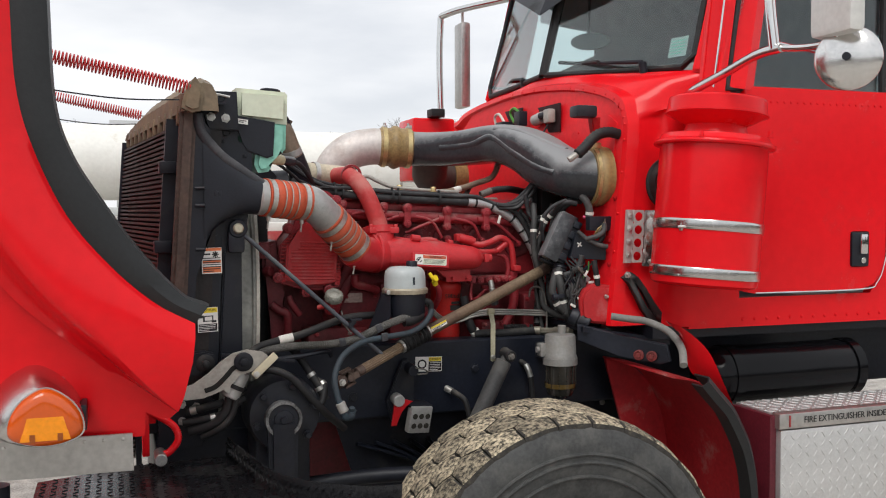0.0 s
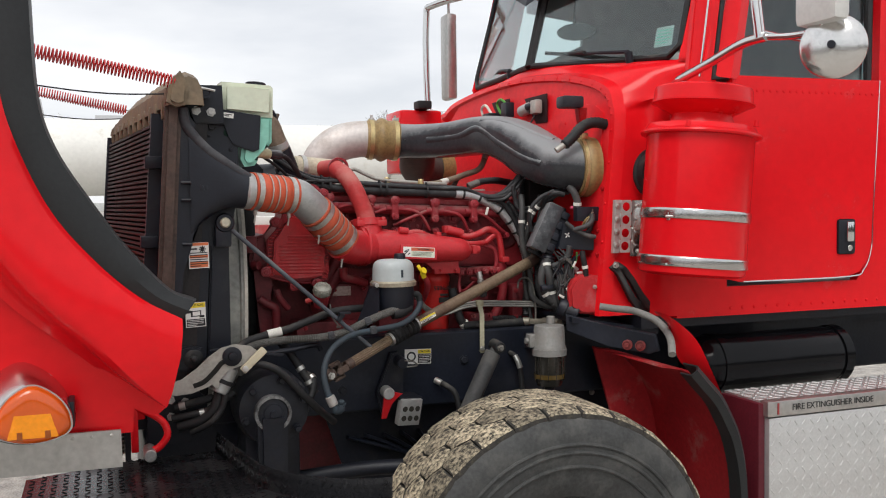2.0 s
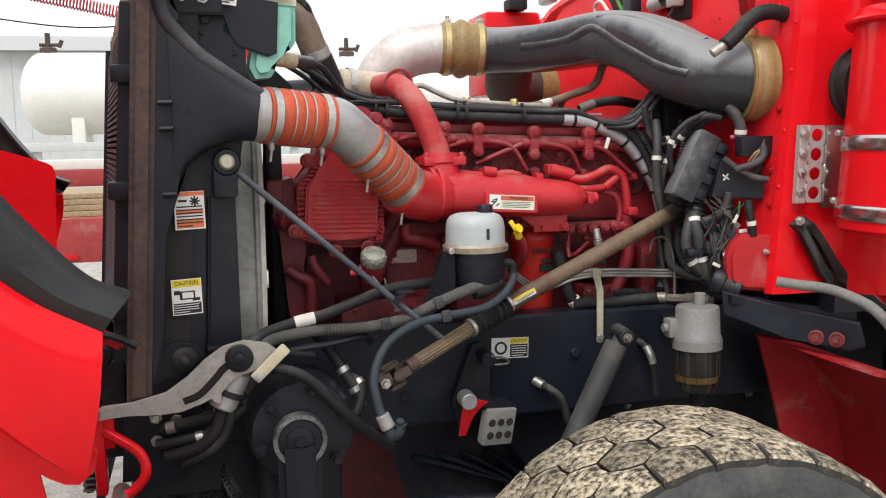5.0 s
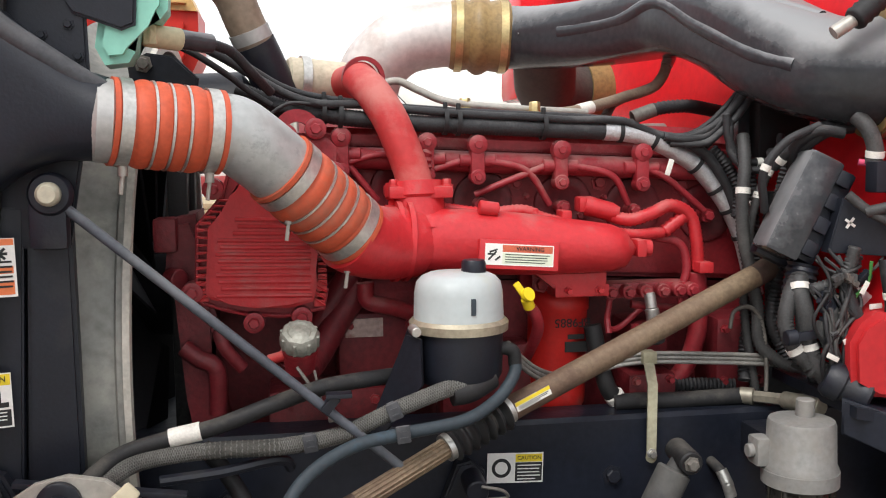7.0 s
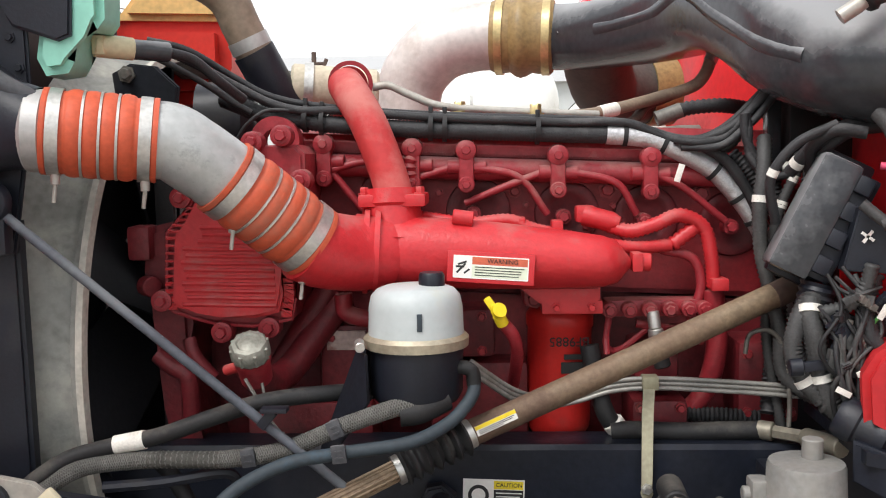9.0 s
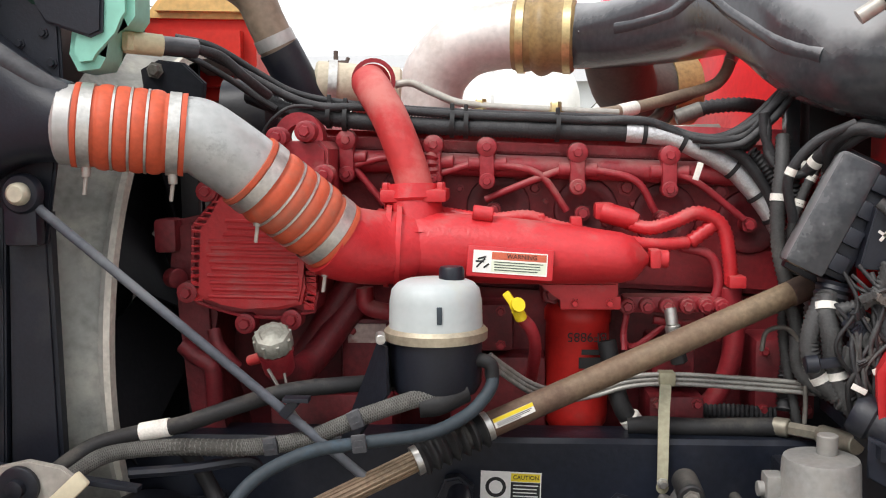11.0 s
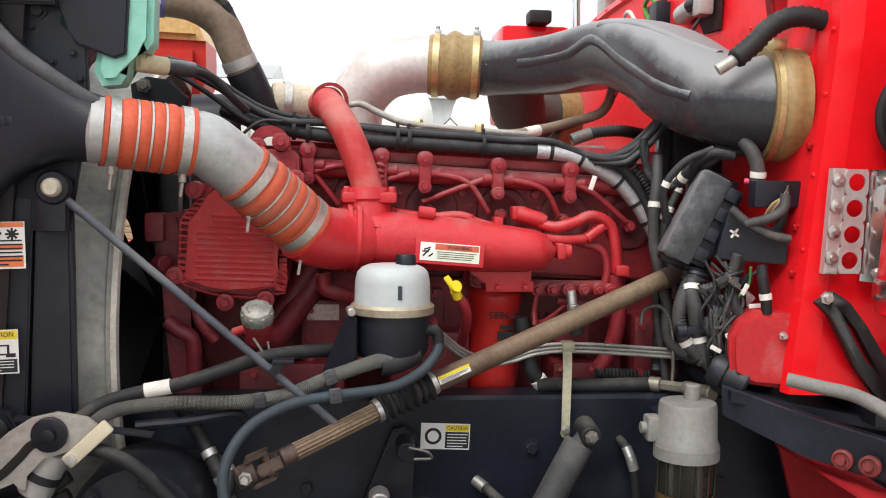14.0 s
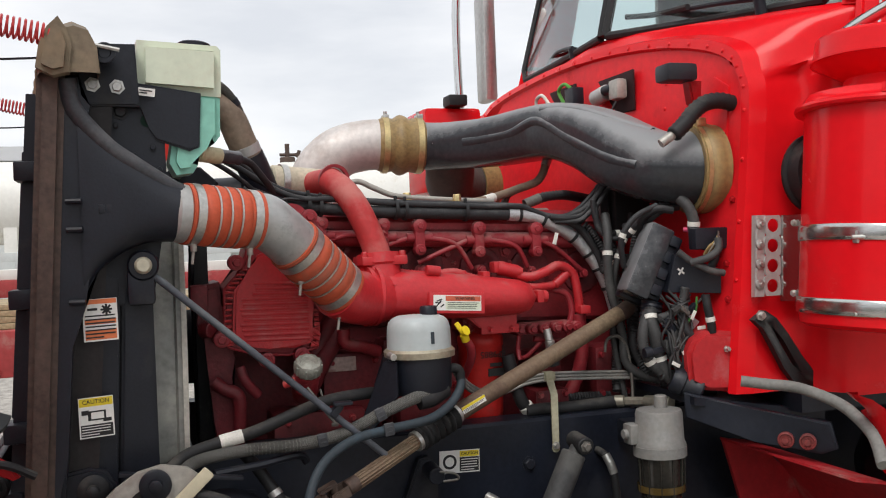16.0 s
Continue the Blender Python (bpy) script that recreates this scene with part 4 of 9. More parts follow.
lip = smooth_path([(2.345, 0, 0.94), (2.395, 0, 0.885), (2.448, 0, 0.827), (2.495, 0, 0.745), (2.524, 0, 0.678), (2.55, 0, 0.56), (2.56, 0, 0.4), (2.56, 0, 0.2)], 5)
bm = B()
loft(bm, [[(p.x + 0.004, 2.82, p.z + 0.012) for p in lip], [(p.x + 0.012, 2.745, p.z + 0.012) for p in lip], [(p.x - 0.002, 2.725, p.z - 0.002) for p in lip], [(p.x - 0.022, 2.735, p.z - 0.02) for p in lip], [(p.x - 0.024, 2.80, p.z - 0.022) for p in lip]])
thicken(bm, 0.006)
part("fender_flap", bm, TRIM_RUBBER, mg, "black rubber fender lip")
# the fender stands well out over the wheel
STAND = Matrix.Translation((0.398, -0.045, 1.537)) @ Matrix.Scale(0.955, 4) @ Matrix.Translation((-0.398, 0.045, -1.537))
for ob in mg.children:
    ob.data.transform(STAND)
bm = B()
tube(bm, [(2.110, 2.995, 1.148), (2.157, 2.96, 1.141), (2.196, 2.90, 1.137), (2.220, 2.81, 1.117), (2.220, 2.745, 1.093), (2.200, 2.675, 1.064), (2.170, 2.62, 1.022)], 0.013, 12)
part("seal_strip", bm, mat("grey_bulb_seal", (0.20, 0.195, 0.18), 0.7, vary=0.2), mg, "weathered grey bulb seal")
rb = thing("cab_mount_cover", "bright red moulded cover at the foot of the firewall", "cover")
bm = B()
prism(bm, [(2.10, 3.12, 1.108), (2.055, 3.12, 1.128), (2.05, 3.12, 1.205), (2.07, 3.12, 1.238), (2.10, 3.12, 1.256), (2.178, 3.10, 1.25), (2.178, 3.10, 1.10)], (0.03, 0.13, 0), 0.012)
part("cover_shell", bm, mat("chalky_red_cover", (0.46, 0.018, 0.022), 0.55, vary=0.12, scale=9, dust=(0.50, 0.13, 0.13), dust_amount=0.25, dust_scale=8), rb)
bm = B()
hexbolt(bm, (2.15, 3.104, 1.21), (0, -1, 0), 0.006)
part("bolt", bm, STEEL, rb)
hs = thing("hood_latch_strap", "black rubber hood latch strap", "latch")
bm = B()
mid = [(2.195, 1.295), (2.224, 1.273), (2.254, 1.23), (2.287, 1.175), (2.317, 1.138), (2.34, 1.107)]
wide = (0.020, 0.023, 0.027, 0.030, 0.030, 0.026)
slot = (0.0, 0.0, 0.006, 0.006, 0.0, 0.0)
for s0, s1 in ((1, 1), (-1, -1)):
    outer = [(x + s0 * w * 0.84, 3.03, z + s0 * w * 0.54) for (x, z), w in zip(mid, wide)]
    inner = [(x + s1 * w * 0.84, 3.03, z + s1 * w * 0.54) for (x, z), w in zip(mid, slot)]
    prism(bm, outer + inner[::-1], (0, 0.02, 0))
bmesh.ops.remove_doubles(bm, verts=bm.verts[:], dist=0.0003)
part("strap", bm, RUBBER, hs)
bm = B()
hexbolt(bm, (2.195, 3.026, 1.295), (0, -1, 0), 0.009)
part("bolt", bm, STEEL, hs)
cb = thing("cab_support", "black steel cab support bracket with two rubber bushes", "bracket")
bm = B()
prism(bm, [(2.04, 3.13, 1.108), (2.16, 3.03, 1.072), (2.29, 2.91, 1.045), (2.30, 2.90, 0.985), (2.27, 2.92, 0.972), (2.16, 3.02, 0.995), (2.04, 3.13, 1.045)], (0.02, 0.02, 0), 0.005)
prism(bm, [(2.05, 3.1, 1.08), (2.06, 3.4, 1.08), (2.5, 3.4, 1.02), (2.4, 3.06, 1.02)], (0, 0, 0.02))
part("bracket_arm", bm, FRAME, cb)
for x, y in ((2.213, 2.972), (2.243, 2.932)):
    bm = B()
    lathe(bm, [(0, 0.019), (0.010, 0.019), (0.012, 0.015), (0.008, 0.013), (0.008, 0.008), (0.018, 0.007)], (x, y, 1.004), (-0.7, -0.7, 0), 20)
    part("bush", bm, BUSH_RED, cb)

# ---- under the cab ----
tk = thing("air_tank", "glossy black cylindrical air tank under the cab", "air tank")
bm = B()
lathe(bm, [(0, 0.02), (0.01, 0.07), (0.05, 0.105), (0.09, 0.112), (0.66, 0.112), (0.70, 0.105), (0.74, 0.07), (0.75, 0.02)], (2.50, 3.02, 0.898), (1, 0, 0), 40)
part("tank_shell", bm, mat("gloss_black", (0.004, 0.004, 0.005), 0.16, vary=0.2, ior=1.28), tk)
for x in (2.60, 3.17):
    bm = B()
    lathe(bm, [(0, 0.113), (0, 0.117), (0.04, 0.117), (0.04, 0.113)], (x, 3.02, 0.898), (1, 0, 0), 40, closed=True)
    part("tank_strap", bm, bpy.data.materials["gloss_black"], tk)
bx = thing("tool_box", "bright tread-plate tool box with a step top beside the cab", "tool box")
bm = B()
box(bm, (2.685, 2.66, 0.10), (4.3, 2.89, 0.715), 0.006)
part("box_front", bm, DIAMOND, bx, "aluminium tread-plate door")
bm = B()
box(bm, (2.675, 2.655, 0.72), (4.3, 2.70, 0.775), 0.004)
trim = part("step_edge", bm, BRUSHED, bx)
bm = B()
box(bm, (2.675, 2.70, 0.755), (4.3, 2.90, 0.772))
part("step_top", bm, DIAMOND, bx)
bm = B()
box(bm, (2.655, 2.68, 0.05), (2.682, 2.90, 0.765), 0.004)
part("end_plate", bm, mat("maroon_end_plate", (0.10, 0.012, 0.02), 0.35, vary=0.2), bx)
letters("lettering", "FIRE EXTINGUISHER INSIDE", 0.032, facing(2.962, 2.6535, 0.748) @ Matrix.Scale(0.94, 4, (1, 0, 0)), INK, trim, "dark red-black step lettering")
bm = B()
box(bm, (2.715, 2.6515, 0.728), (2.721, 2.6545, 0.768))
part("print_mark", bm, TRAILER_RED, trim)
# raised tread pattern as short bars
bm = B()
for i in range(26):
    for j in range(17):
        x, z = 2.70 + i * 0.034, 0.69 - j * 0.034
        a = 0.9 if (i + j) % 2 else -0.9
        m = Matrix.Translation((x, 2.6595, z)) @ Matrix.Rotation(a, 4, "Y")
        box(bm, (-0.011, -0.0012, -0.0028), (0.011, 0.001, 0.0028), m=m)
tagged(part("tread_pattern", bm, DIAMOND, bx, smooth=0), kind="stuff")
bm = B()
for i in range(26):
    for j in range(6):
        x, y = 2.69 + i * 0.036, 2.715 + j * 0.034
        a = 0.9 if (i + j) % 2 else -0.9
        m = Matrix.Translation((x, y, 0.7725)) @ Matrix.Rotation(a, 4, "Z")
        box(bm, (-0.013, -0.004, -0.001), (0.013, 0.004, 0.003), m=m)
tagged(part("tread_pattern", bm, DIAMOND, bx, smooth=0), kind="stuff")

bx.location = (-0.09, 0, 0.045)

# ---- tilted hood ----
hood = thing("tilted_hood", "glossy red fibreglass truck hood tilted forward, with black rubber arch trim", "hood")
A = [(0.158, 2.75), (0.160, 2.30), (0.166, 2.025), (0.176, 1.828), (0.211, 1.684), (0.284, 1.521), (0.385, 1.393), (0.485, 1.302), (0.582, 1.246)]
C = [(-0.08, 2.75), (-0.05, 2.3), (0.0, 1.97), (0.035, 1.80), (0.085, 1.655), (0.165, 1.52), (0.275, 1.355), (0.40, 1.205), (0.537, 1.018)]
T = [(0.24, 2.75), (0.246, 2.3), (0.252, 2.032), (0.262, 1.80), (0.298, 1.673), (0.371, 1.550), (0.456, 1.428), (0.553, 1.322), (0.618, 1.291)]


def half_hood(side):
    y = (lambda v: v - 0.04) if side > 0 else (lambda v: 7.5 - v)
    dx, dz = (-0.008, 0.0) if side > 0 else (-0.40, 0.09)
    a = smooth_path([(p[0] + dx, 0, p[1] + dz) for p in A], 6)
    c = smooth_path([(p[0] + dx, 0, p[1] + dz) for p in C], 6)
    t = smooth_path([(p[0] + dx, 0, p[1] + dz) for p in T], 6)
    bm = B()
    rows = [[(p.x, y(2.50), p.z) for p in a]]
    for u, d in ((0.0, 2.406), (0.15, 2.390), (0.4, 2.379), (0.8, 2.369), (1.2, 2.362), (1.5, 2.362), (1.68, 2.372), (1.85, 2.397), (2.0, 2.432), (2.15, 2.466), (2.3, 2.489), (2.55, 2.505), (2.8, 2.5117)):
        row = []
        for i, (q, r) in enumerate(zip(a, c)):
            v = u if u <= 0.95 else 0.95 + (u - 0.95) * (1 - (i / (len(a) - 1)) ** 3 * 0.95)
            e = (i / (len(a) - 1)) ** 10
            row.append((q.x + (r.x - q.x) * v + 0.014 * e * math.sin(math.pi * min(1.0, v) * 0.93) ** 0.7, y(d + 0.08 * e * min(1.0, v) ** 2), q.z + (r.z - q.z) * v))
        rows.append(row)
    
    loft(bm, rows)
    thicken(bm, 0.006)
    fender = part("fender_flare", bm, RED, hood, smooth=50)
    bm = B()
    outline = [(p.x + 0.02, y(2.51), p.z + 0.01) for p in c[:-5]] + [(x_ + (dx if side < 0 else 0), y(y_), z_) for x_, y_, z_ in ((0.547, 2.515, 1.035), (0.540, 2.515, 1.005), (0.517, 2.515, 0.986), (0.495, 2.52, 0.987), (0.472, 2.525, 0.997), (0.457, 2.53, 1.006), (0.455, 2.60, 0.925))] + [ (-0.3, y(2.60), 0.93), (-0.9, y(2.62), 0.935), (-0.9, y(2.55), 2.75)]
    prism(bm, outline, (0, 0.008 * side, 0))
    part("hood_side", bm, RED, hood)
    bm = B()
    loft(bm, [[(p.x + 0.004, y(2.50), p.z) for p in a], [(p.x + 0.002, y(2.402), p.z) for p in a], [(q.x * 0.5 + p.x * 0.5, y(2.390), q.z * 0.5 + p.z * 0.5) for p, q in zip(a, t)],
              [(q.x, y(2.402), q.z) for q in t], [(q.x + 0.005, y(2.43), q.z + 0.003) for q in t], [(q.x + 0.002, y(2.50), q.z + 0.002) for q in t]])
    thicken(bm, 0.008)
    part("arch_trim", bm, TRIM_RUBBER, hood, "black rubber wheel-arch trim")
    return fender


half_hood(1)
# the near half stands a little further out
OUT = Matrix.Translation((0.341, 0.016, 1.533)) @ Matrix.Scale(0.951, 4) @ Matrix.Translation((-0.325, 0.034, -1.529))
for ob in hood.children:
    ob.data.transform(OUT)
half_hood(-1)
bm = B()
prism(bm, [(-0.4, 4.85, 1.66), (0.05, 4.85, 1.50), (0.16, 4.85, 1.465), (0.185, 4.85, 1.45), (0.195, 4.85, 1.42), (0.178, 4.85, 1.10), (0.173, 4.85, 0.975), (0.113, 4.85, 1.01), (0.03, 4.85, 1.07), (-0.4, 4.85, 1.1)], (-0.01, 0.014, 0), 0.004)
part("inner_fender", bm, RED, hood, "red inner fender panel")
# hood nose and inner skins
bm = B()
prism(bm, [(-0.9, 2.52, 0.99), (-0.9, 4.94, 0.99), (-0.9, 4.94, 2.75), (-0.9, 2.52, 2.75)], (-0.02, 0, 0))
part("hood_top", bm, RED_WORN, hood)
bm = B()
plate_xz(bm, [(-0.9, 0.855), (0.426, 0.845), (0.424, 0.945), (-0.9, 0.958)], 2.515, 0.012, 0.002)
strip = part("lower_trim", bm, BRUSHED, hood, "riveted satin metal trim strip")
strip.matrix_basis = OUT
for k in range(18):
    bm = B()
    lathe(bm, [(0, 0.005), (0.003, 0.004), (0.004, 0.0006)], (0.400 - k * 0.048, 2.5145, 0.932), (0, -1, 0), 8)
    part("rivet", bm, STEEL, strip)
# marker light in a chrome bezel
lm = Matrix.Translation((0.222, 2.44, 1.030))


def teardrop(bm, R_, r, wide, stages, n=60):
    """A rounded triangle, point up, with bowed sides, stepped outwards through (y, size, dx, dz)."""
    o = []
    for i in range(n):
        a = math.tau * i / n
        best = min(range(3), key=lambda k: abs(math.remainder(a - math.pi / 2 - k * math.tau / 3, math.tau)))
        off = math.remainder(a - math.pi / 2 - best * math.tau / 3, math.tau)
        if abs(off) <= math.pi / 6 + 1e-6:
            c, reach = math.pi / 2 + best * math.tau / 3, r
        else:
            side = math.pi / 2 + best * math.tau / 3 + math.copysign(math.pi / 3, off)
            c, reach = side + math.pi, R_ * math.sqrt(3) + r
        o.append(((R_ * math.cos(c) + reach * math.cos(a)) * wide, R_ * math.sin(c) + reach * math.sin(a)))
    rows = [[(x * k + dx, y, z * k + dz) for x, z in o] for y, k, dx, dz in stages]
    loft(bm, rows, close=True)
    bm.verts.ensure_lookup_table()
    bm.faces.new(bm.verts[-n:])
    return bm


BULLET = mat("polished_lamp_bezel", (0.62, 0.60, 0.58), 0.24, metal=1.0, vary=0.06, scale=8, bump=0.05, bump_scale=160, dust=(0.30, 0.27, 0.25), dust_amount=0.06, dust_scale=9)
bm = B()
teardrop(bm, 0.049, 0.027, 1.24, [(0.10, 1.36, -0.036, 0.010), (0.02, 1.34, -0.031, 0.010), (-0.03, 1.27, -0.022, 0.007), (-0.062, 1.16, -0.010, 0.003), (-0.078, 1.07, -0.003, 0.0), (-0.082, 1.04, 0.0, 0.0)])
bz = part("light_bezel", bm, BULLET, hood, "polished bullet-shaped lamp bezel")
bz.matrix_basis = OUT @ lm
bm = B()
teardrop(bm, 0.049, 0.027, 1.24, [(-0.080, 1.0, 0, 0), (-0.092, 0.985, 0, 0), (-0.102, 0.93, 0, 0), (-0.108, 0.80, 0, 0), (-0.110, 0.55, 0, 0)])
lens = part("lens", bm, AMBER, bz, "orange amber lamp lens")
bm = B()
plate_xz(bm, [(-0.056, -0.046), (0.058, -0.046), (0.042, 0.012), (-0.040, 0.012)], -0.1105, 0.004, 0.001)
part("reflector", bm, AMBER_HI, bz)
CLIP = mat("brown_lens_clip", (0.3, 0.07, 0.01), 0.4)
for x in (-0.028, 0.034):
    bm = B()
    box(bm, (x - 0.006, -0.1125, -0.048), (x + 0.006, -0.1085, -0.029))
    part("lens_clip", bm, CLIP, bz)
bm = B()
box(bm, (0.300, 2.41, 0.985), (0.314, 2.50, 1.05), 0.003)
part("hinge_stop", bm, BLACK, hood).matrix_basis = OUT
# red hood pivot with hook
pv = thing("hood_pivot", "red-painted hood pivot bracket with a bolt", "pivot")
bm = B()
box(bm, (0.472, 3.053, 0.761), (0.495, 3.099, 0.933), 0.004)
box(bm, (0.491, 3.059, 0.864), (0.516, 3.088, 0.933), 0.004)
tube(bm, [(0.487, 3.065, 0.905), (0.522, 3.047, 0.890), (0.568, 3.024, 0.859), (0.580, 3.013, 0.819), (0.556, 3.007, 0.786), (0.530, 3.002, 0.775)], 0.0115, 12)
part("hook", bm, RED, pv)
bm = B()
rod(bm, (0.525, 2.956, 0.770), (0.525, 3.053, 0.770), 0.019)
part("bolt", bm, STEEL, pv)

ib = thing("hood_inner_bracket", "dull red hood stay bracket beside the radiator", "bracket")
bm = B()
plate_xz(bm, [(0.47, 1.148), (0.50, 1.142), (0.53, 1.122), (0.548, 1.095), (0.535, 1.09), (0.50, 1.112), (0.44, 1.118), (0.44, 1.145)], 3.02, 0.02, 0.004)
part("bracket_plate", bm, RED_WORN, ib)
bm = B()
tube(bm, [(0.48, 3.015, 1.13), (0.53, 3.01, 1.122), (0.575, 3.02, 1.095)], 0.008, 8)
part("cable", bm, RUBBER, ib)

fc = thing("finned_cooler", "small finned cooler in a black frame ahead of the radiator", "cooler")
bm = B()
box(bm, (0.434, 3.20, 0.72), (0.448, 3.86, 1.06))
part("core", bm, RADIATOR, fc)
for k in range(24):
    bm = B()
    box(bm, (0.428, 3.185, 0.728 + k * 0.0138), (0.454, 3.875, 0.733 + k * 0.0138))
    part("fin", bm, DULL_STEEL, fc)
bm = B()
box(bm, (0.456, 3.18, 0.70), (0.474, 3.88, 1.07), 0.004)
box(bm, (0.478, 3.19, 0.80), (0.535, 3.30, 1.03), 0.012)
part("frame", bm, BLACK, fc)
bm = B()
lathe(bm, [(0, 0.026), (0.012, 0.026), (0.018, 0.02)], (0.488, 3.17, 1.05), (0, -1, 0), 24)
hexbolt(bm, (0.488, 3.152, 1.05), (0, -1, 0), 0.013, 0.014)
part("mount", bm, RUBBER, fc)

# ---- bumper step of black tread plate ----
stp = thing("bumper_step", "black tread-plate bumper step in front of the wheel", "step")
SZ = 0.725
curve = [(0.745, 3.12), (0.757, 3.02), (0.785, 2.85), (0.812, 2.69), (0.857, 2.58), (0.92, 2.505), (1.012, 2.435), (1.09, 2.41), (1.13, 2.405)]
wall = smooth_path([(x, y, 0) for x, y in curve], 6)
outline = [(0.17, 3.0), (0.45, 3.10)] + [(p.x, p.y) for p in wall] + [(1.13, 2.15), (0.17, 2.15)]
bm = B()
prism(bm, [(x, y, SZ) for x, y in outline], (0, 0, -0.03))
top = part("step_plate", bm, DIAMOND_BLACK, stp)


def on_step(x, y):
    inside = False
    for (x0, y0), (x1, y1) in zip(outline, outline[1:] + outline[:1]):
        if (y0 > y) != (y1 > y) and x < x0 + (y - y0) / (y1 - y0) * (x1 - x0):
            inside = not inside
    return inside


bm = B()
for i in range(34):
    for j in range(34):
        x, y = 0.19 + i * 0.031, 2.17 + j * 0.031
        if on_step(x + 0.014, y) and on_step(x - 0.014, y):
            a = 0.9 if (i + j) % 2 else -0.9
            box(bm, (-0.009, -0.002, -0.001), (0.009, 0.002, 0.002), m=Matrix.Translation((x, y, SZ + 0.0005)) @ Matrix.Rotation(a, 4, "Z"))
tagged(part("tread_pattern", bm, DIAMOND_BLACK, stp, smooth=0), kind="stuff")
bm = B()
loft(bm, [[(p.x, p.y, SZ - 0.03) for p in wall], [(p.x, p.y, SZ + 0.02) for p in wall], [(p.x + 0.004, p.y + 0.004, SZ + 0.062) for p in wall]])
thicken(bm, 0.006)
part("curved_kick_plate", bm, DIAMOND_BLACK, stp)
bm = B()
fine = smooth_path([tuple(p) for p in wall], 3)
for i in range(1, len(fine) - 1, 2):
    p, d = fine[i], (fine[i + 1] - fine[i - 1]).normalized()
    out = Vector((d.y, -d.x, 0))
    if out.y > 0:
        out = -out
    z = SZ + 0.012 + 0.016 * (i // 2 % 2)
    while z < SZ + 0.056:
        m = Matrix((d, out, Vector((0, 0, 1)))).transposed().to_4x4()
        m.translation = p + out * 0.0075 + Vector((0, 0, z))
        box(bm, (-0.008, -0.0015, -0.0016), (0.008, 0.0015, 0.0016), m=m @ Matrix.Rotation(0.8 if i // 2 % 2 else -0.8, 4, "Y"))
        z += 0.032
tagged(part("tread_pattern", bm, DIAMOND_BLACK, stp, smooth=0), kind="stuff")
bm = B()
box(bm, (0.16, 2.5, 0.42), (0.9, 2.62, 0.69), 0.02)
box(bm, (-0.42, 2.72, 0.42), (-0.3, 4.9, 0.69), 0.02)
box(bm, (-0.42, 2.72, 0.42), (0.5, 2.84, 0.69), 0.02)
part("bumper_beam", bm, BLACK, stp)
tb = thing("tow_pin", "black stacked tow pin under the bumper", "tow pin")
bm = B()
lathe(bm, [(0, 0.03), (0.0, 0.06), (0.025, 0.062), (0.03, 0.03), (0.10, 0.03), (0.105, 0.06), (0.13, 0.062), (0.135, 0.03), (0.2, 0.03)], (0.115, 2.5, 0.66), (0, 0, 1), 28)
part("pin", bm, BLACK, tb)

# ---- radiator ----
rad = thing("radiator", "tall dark radiator with tan top tank and brown side tube", "radiator")
TL = 0.075


def rx(y, z):
    return 0.575 + TL * (z - 0.97) - 0.11 * (y - 3.1)


bm = B()
prism(bm, [(rx(3.1, 0.93), 3.1, 0.93), (rx(4.4, 0.93), 4.4, 0.93), (rx(4.4, 1.86), 4.4, 1.86), (rx(3.1, 1.86), 3.1, 1.86)], (0.10, 0, 0))
part("core", bm, RADIATOR, rad, "dark finned core")
bm = B()
prism(bm, [(rx(3.2, 0.98) - 0.012, 3.2, 0.98), (rx(4.41, 0.98) - 0.012, 4.41, 0.98), (rx(4.41, 1.86) - 0.012, 4.41, 1.86), (rx(3.2, 1.86) - 0.012, 3.2, 1.86)], (-0.006, 0, 0))
part("core_face", bm, FAN_BLACK, rad)
for k in range(46):
    z = 1.06 + k * 0.0165
    bm = B()
    prism(bm, [(rx(3.22, z) - 0.02, 3.22, z), (rx(4.36, z) - 0.02, 4.36, z), (rx(4.36, z) - 0.02, 4.36, z + 0.009), (rx(3.22, z) - 0.02, 3.22, z + 0.009)], (-0.03, 0, -0.003))
    part("fin_tube", bm, RADIATOR, rad)
for y in (3.2, 4.36):
    bm = B()
    prism(bm, [(rx(y, 1.0) - 0.015, y, 1.0), (rx(y, 1.0) - 0.015, y + 0.05, 1.0), (rx(y, 1.84) - 0.015, y + 0.05, 1.84), (rx(y, 1.84) - 0.015, y, 1.84)], (-0.045, 0, 0))
    part("condenser_frame", bm, PLASTIC, rad)
for z in (1.15, 1.42, 1.68):
    bm = B()
    box(bm, (rx(3.2, z) - 0.075, 3.17, z - 0.02), (rx(3.2, z) - 0.02, 3.25, z + 0.02), 0.005)
    part("clip", bm, PLASTIC, rad)
bm = B()
prism(bm, [(0.545, 3.045, 0.965), (0.598, 3.045, 0.965), (0.655, 3.045, 1.865), (0.604, 3.045, 1.865)], (0, 0.06, 0), 0.012)
part("side_tube", bm, BROWN_STEEL, rad, "rust-brown square side tube")
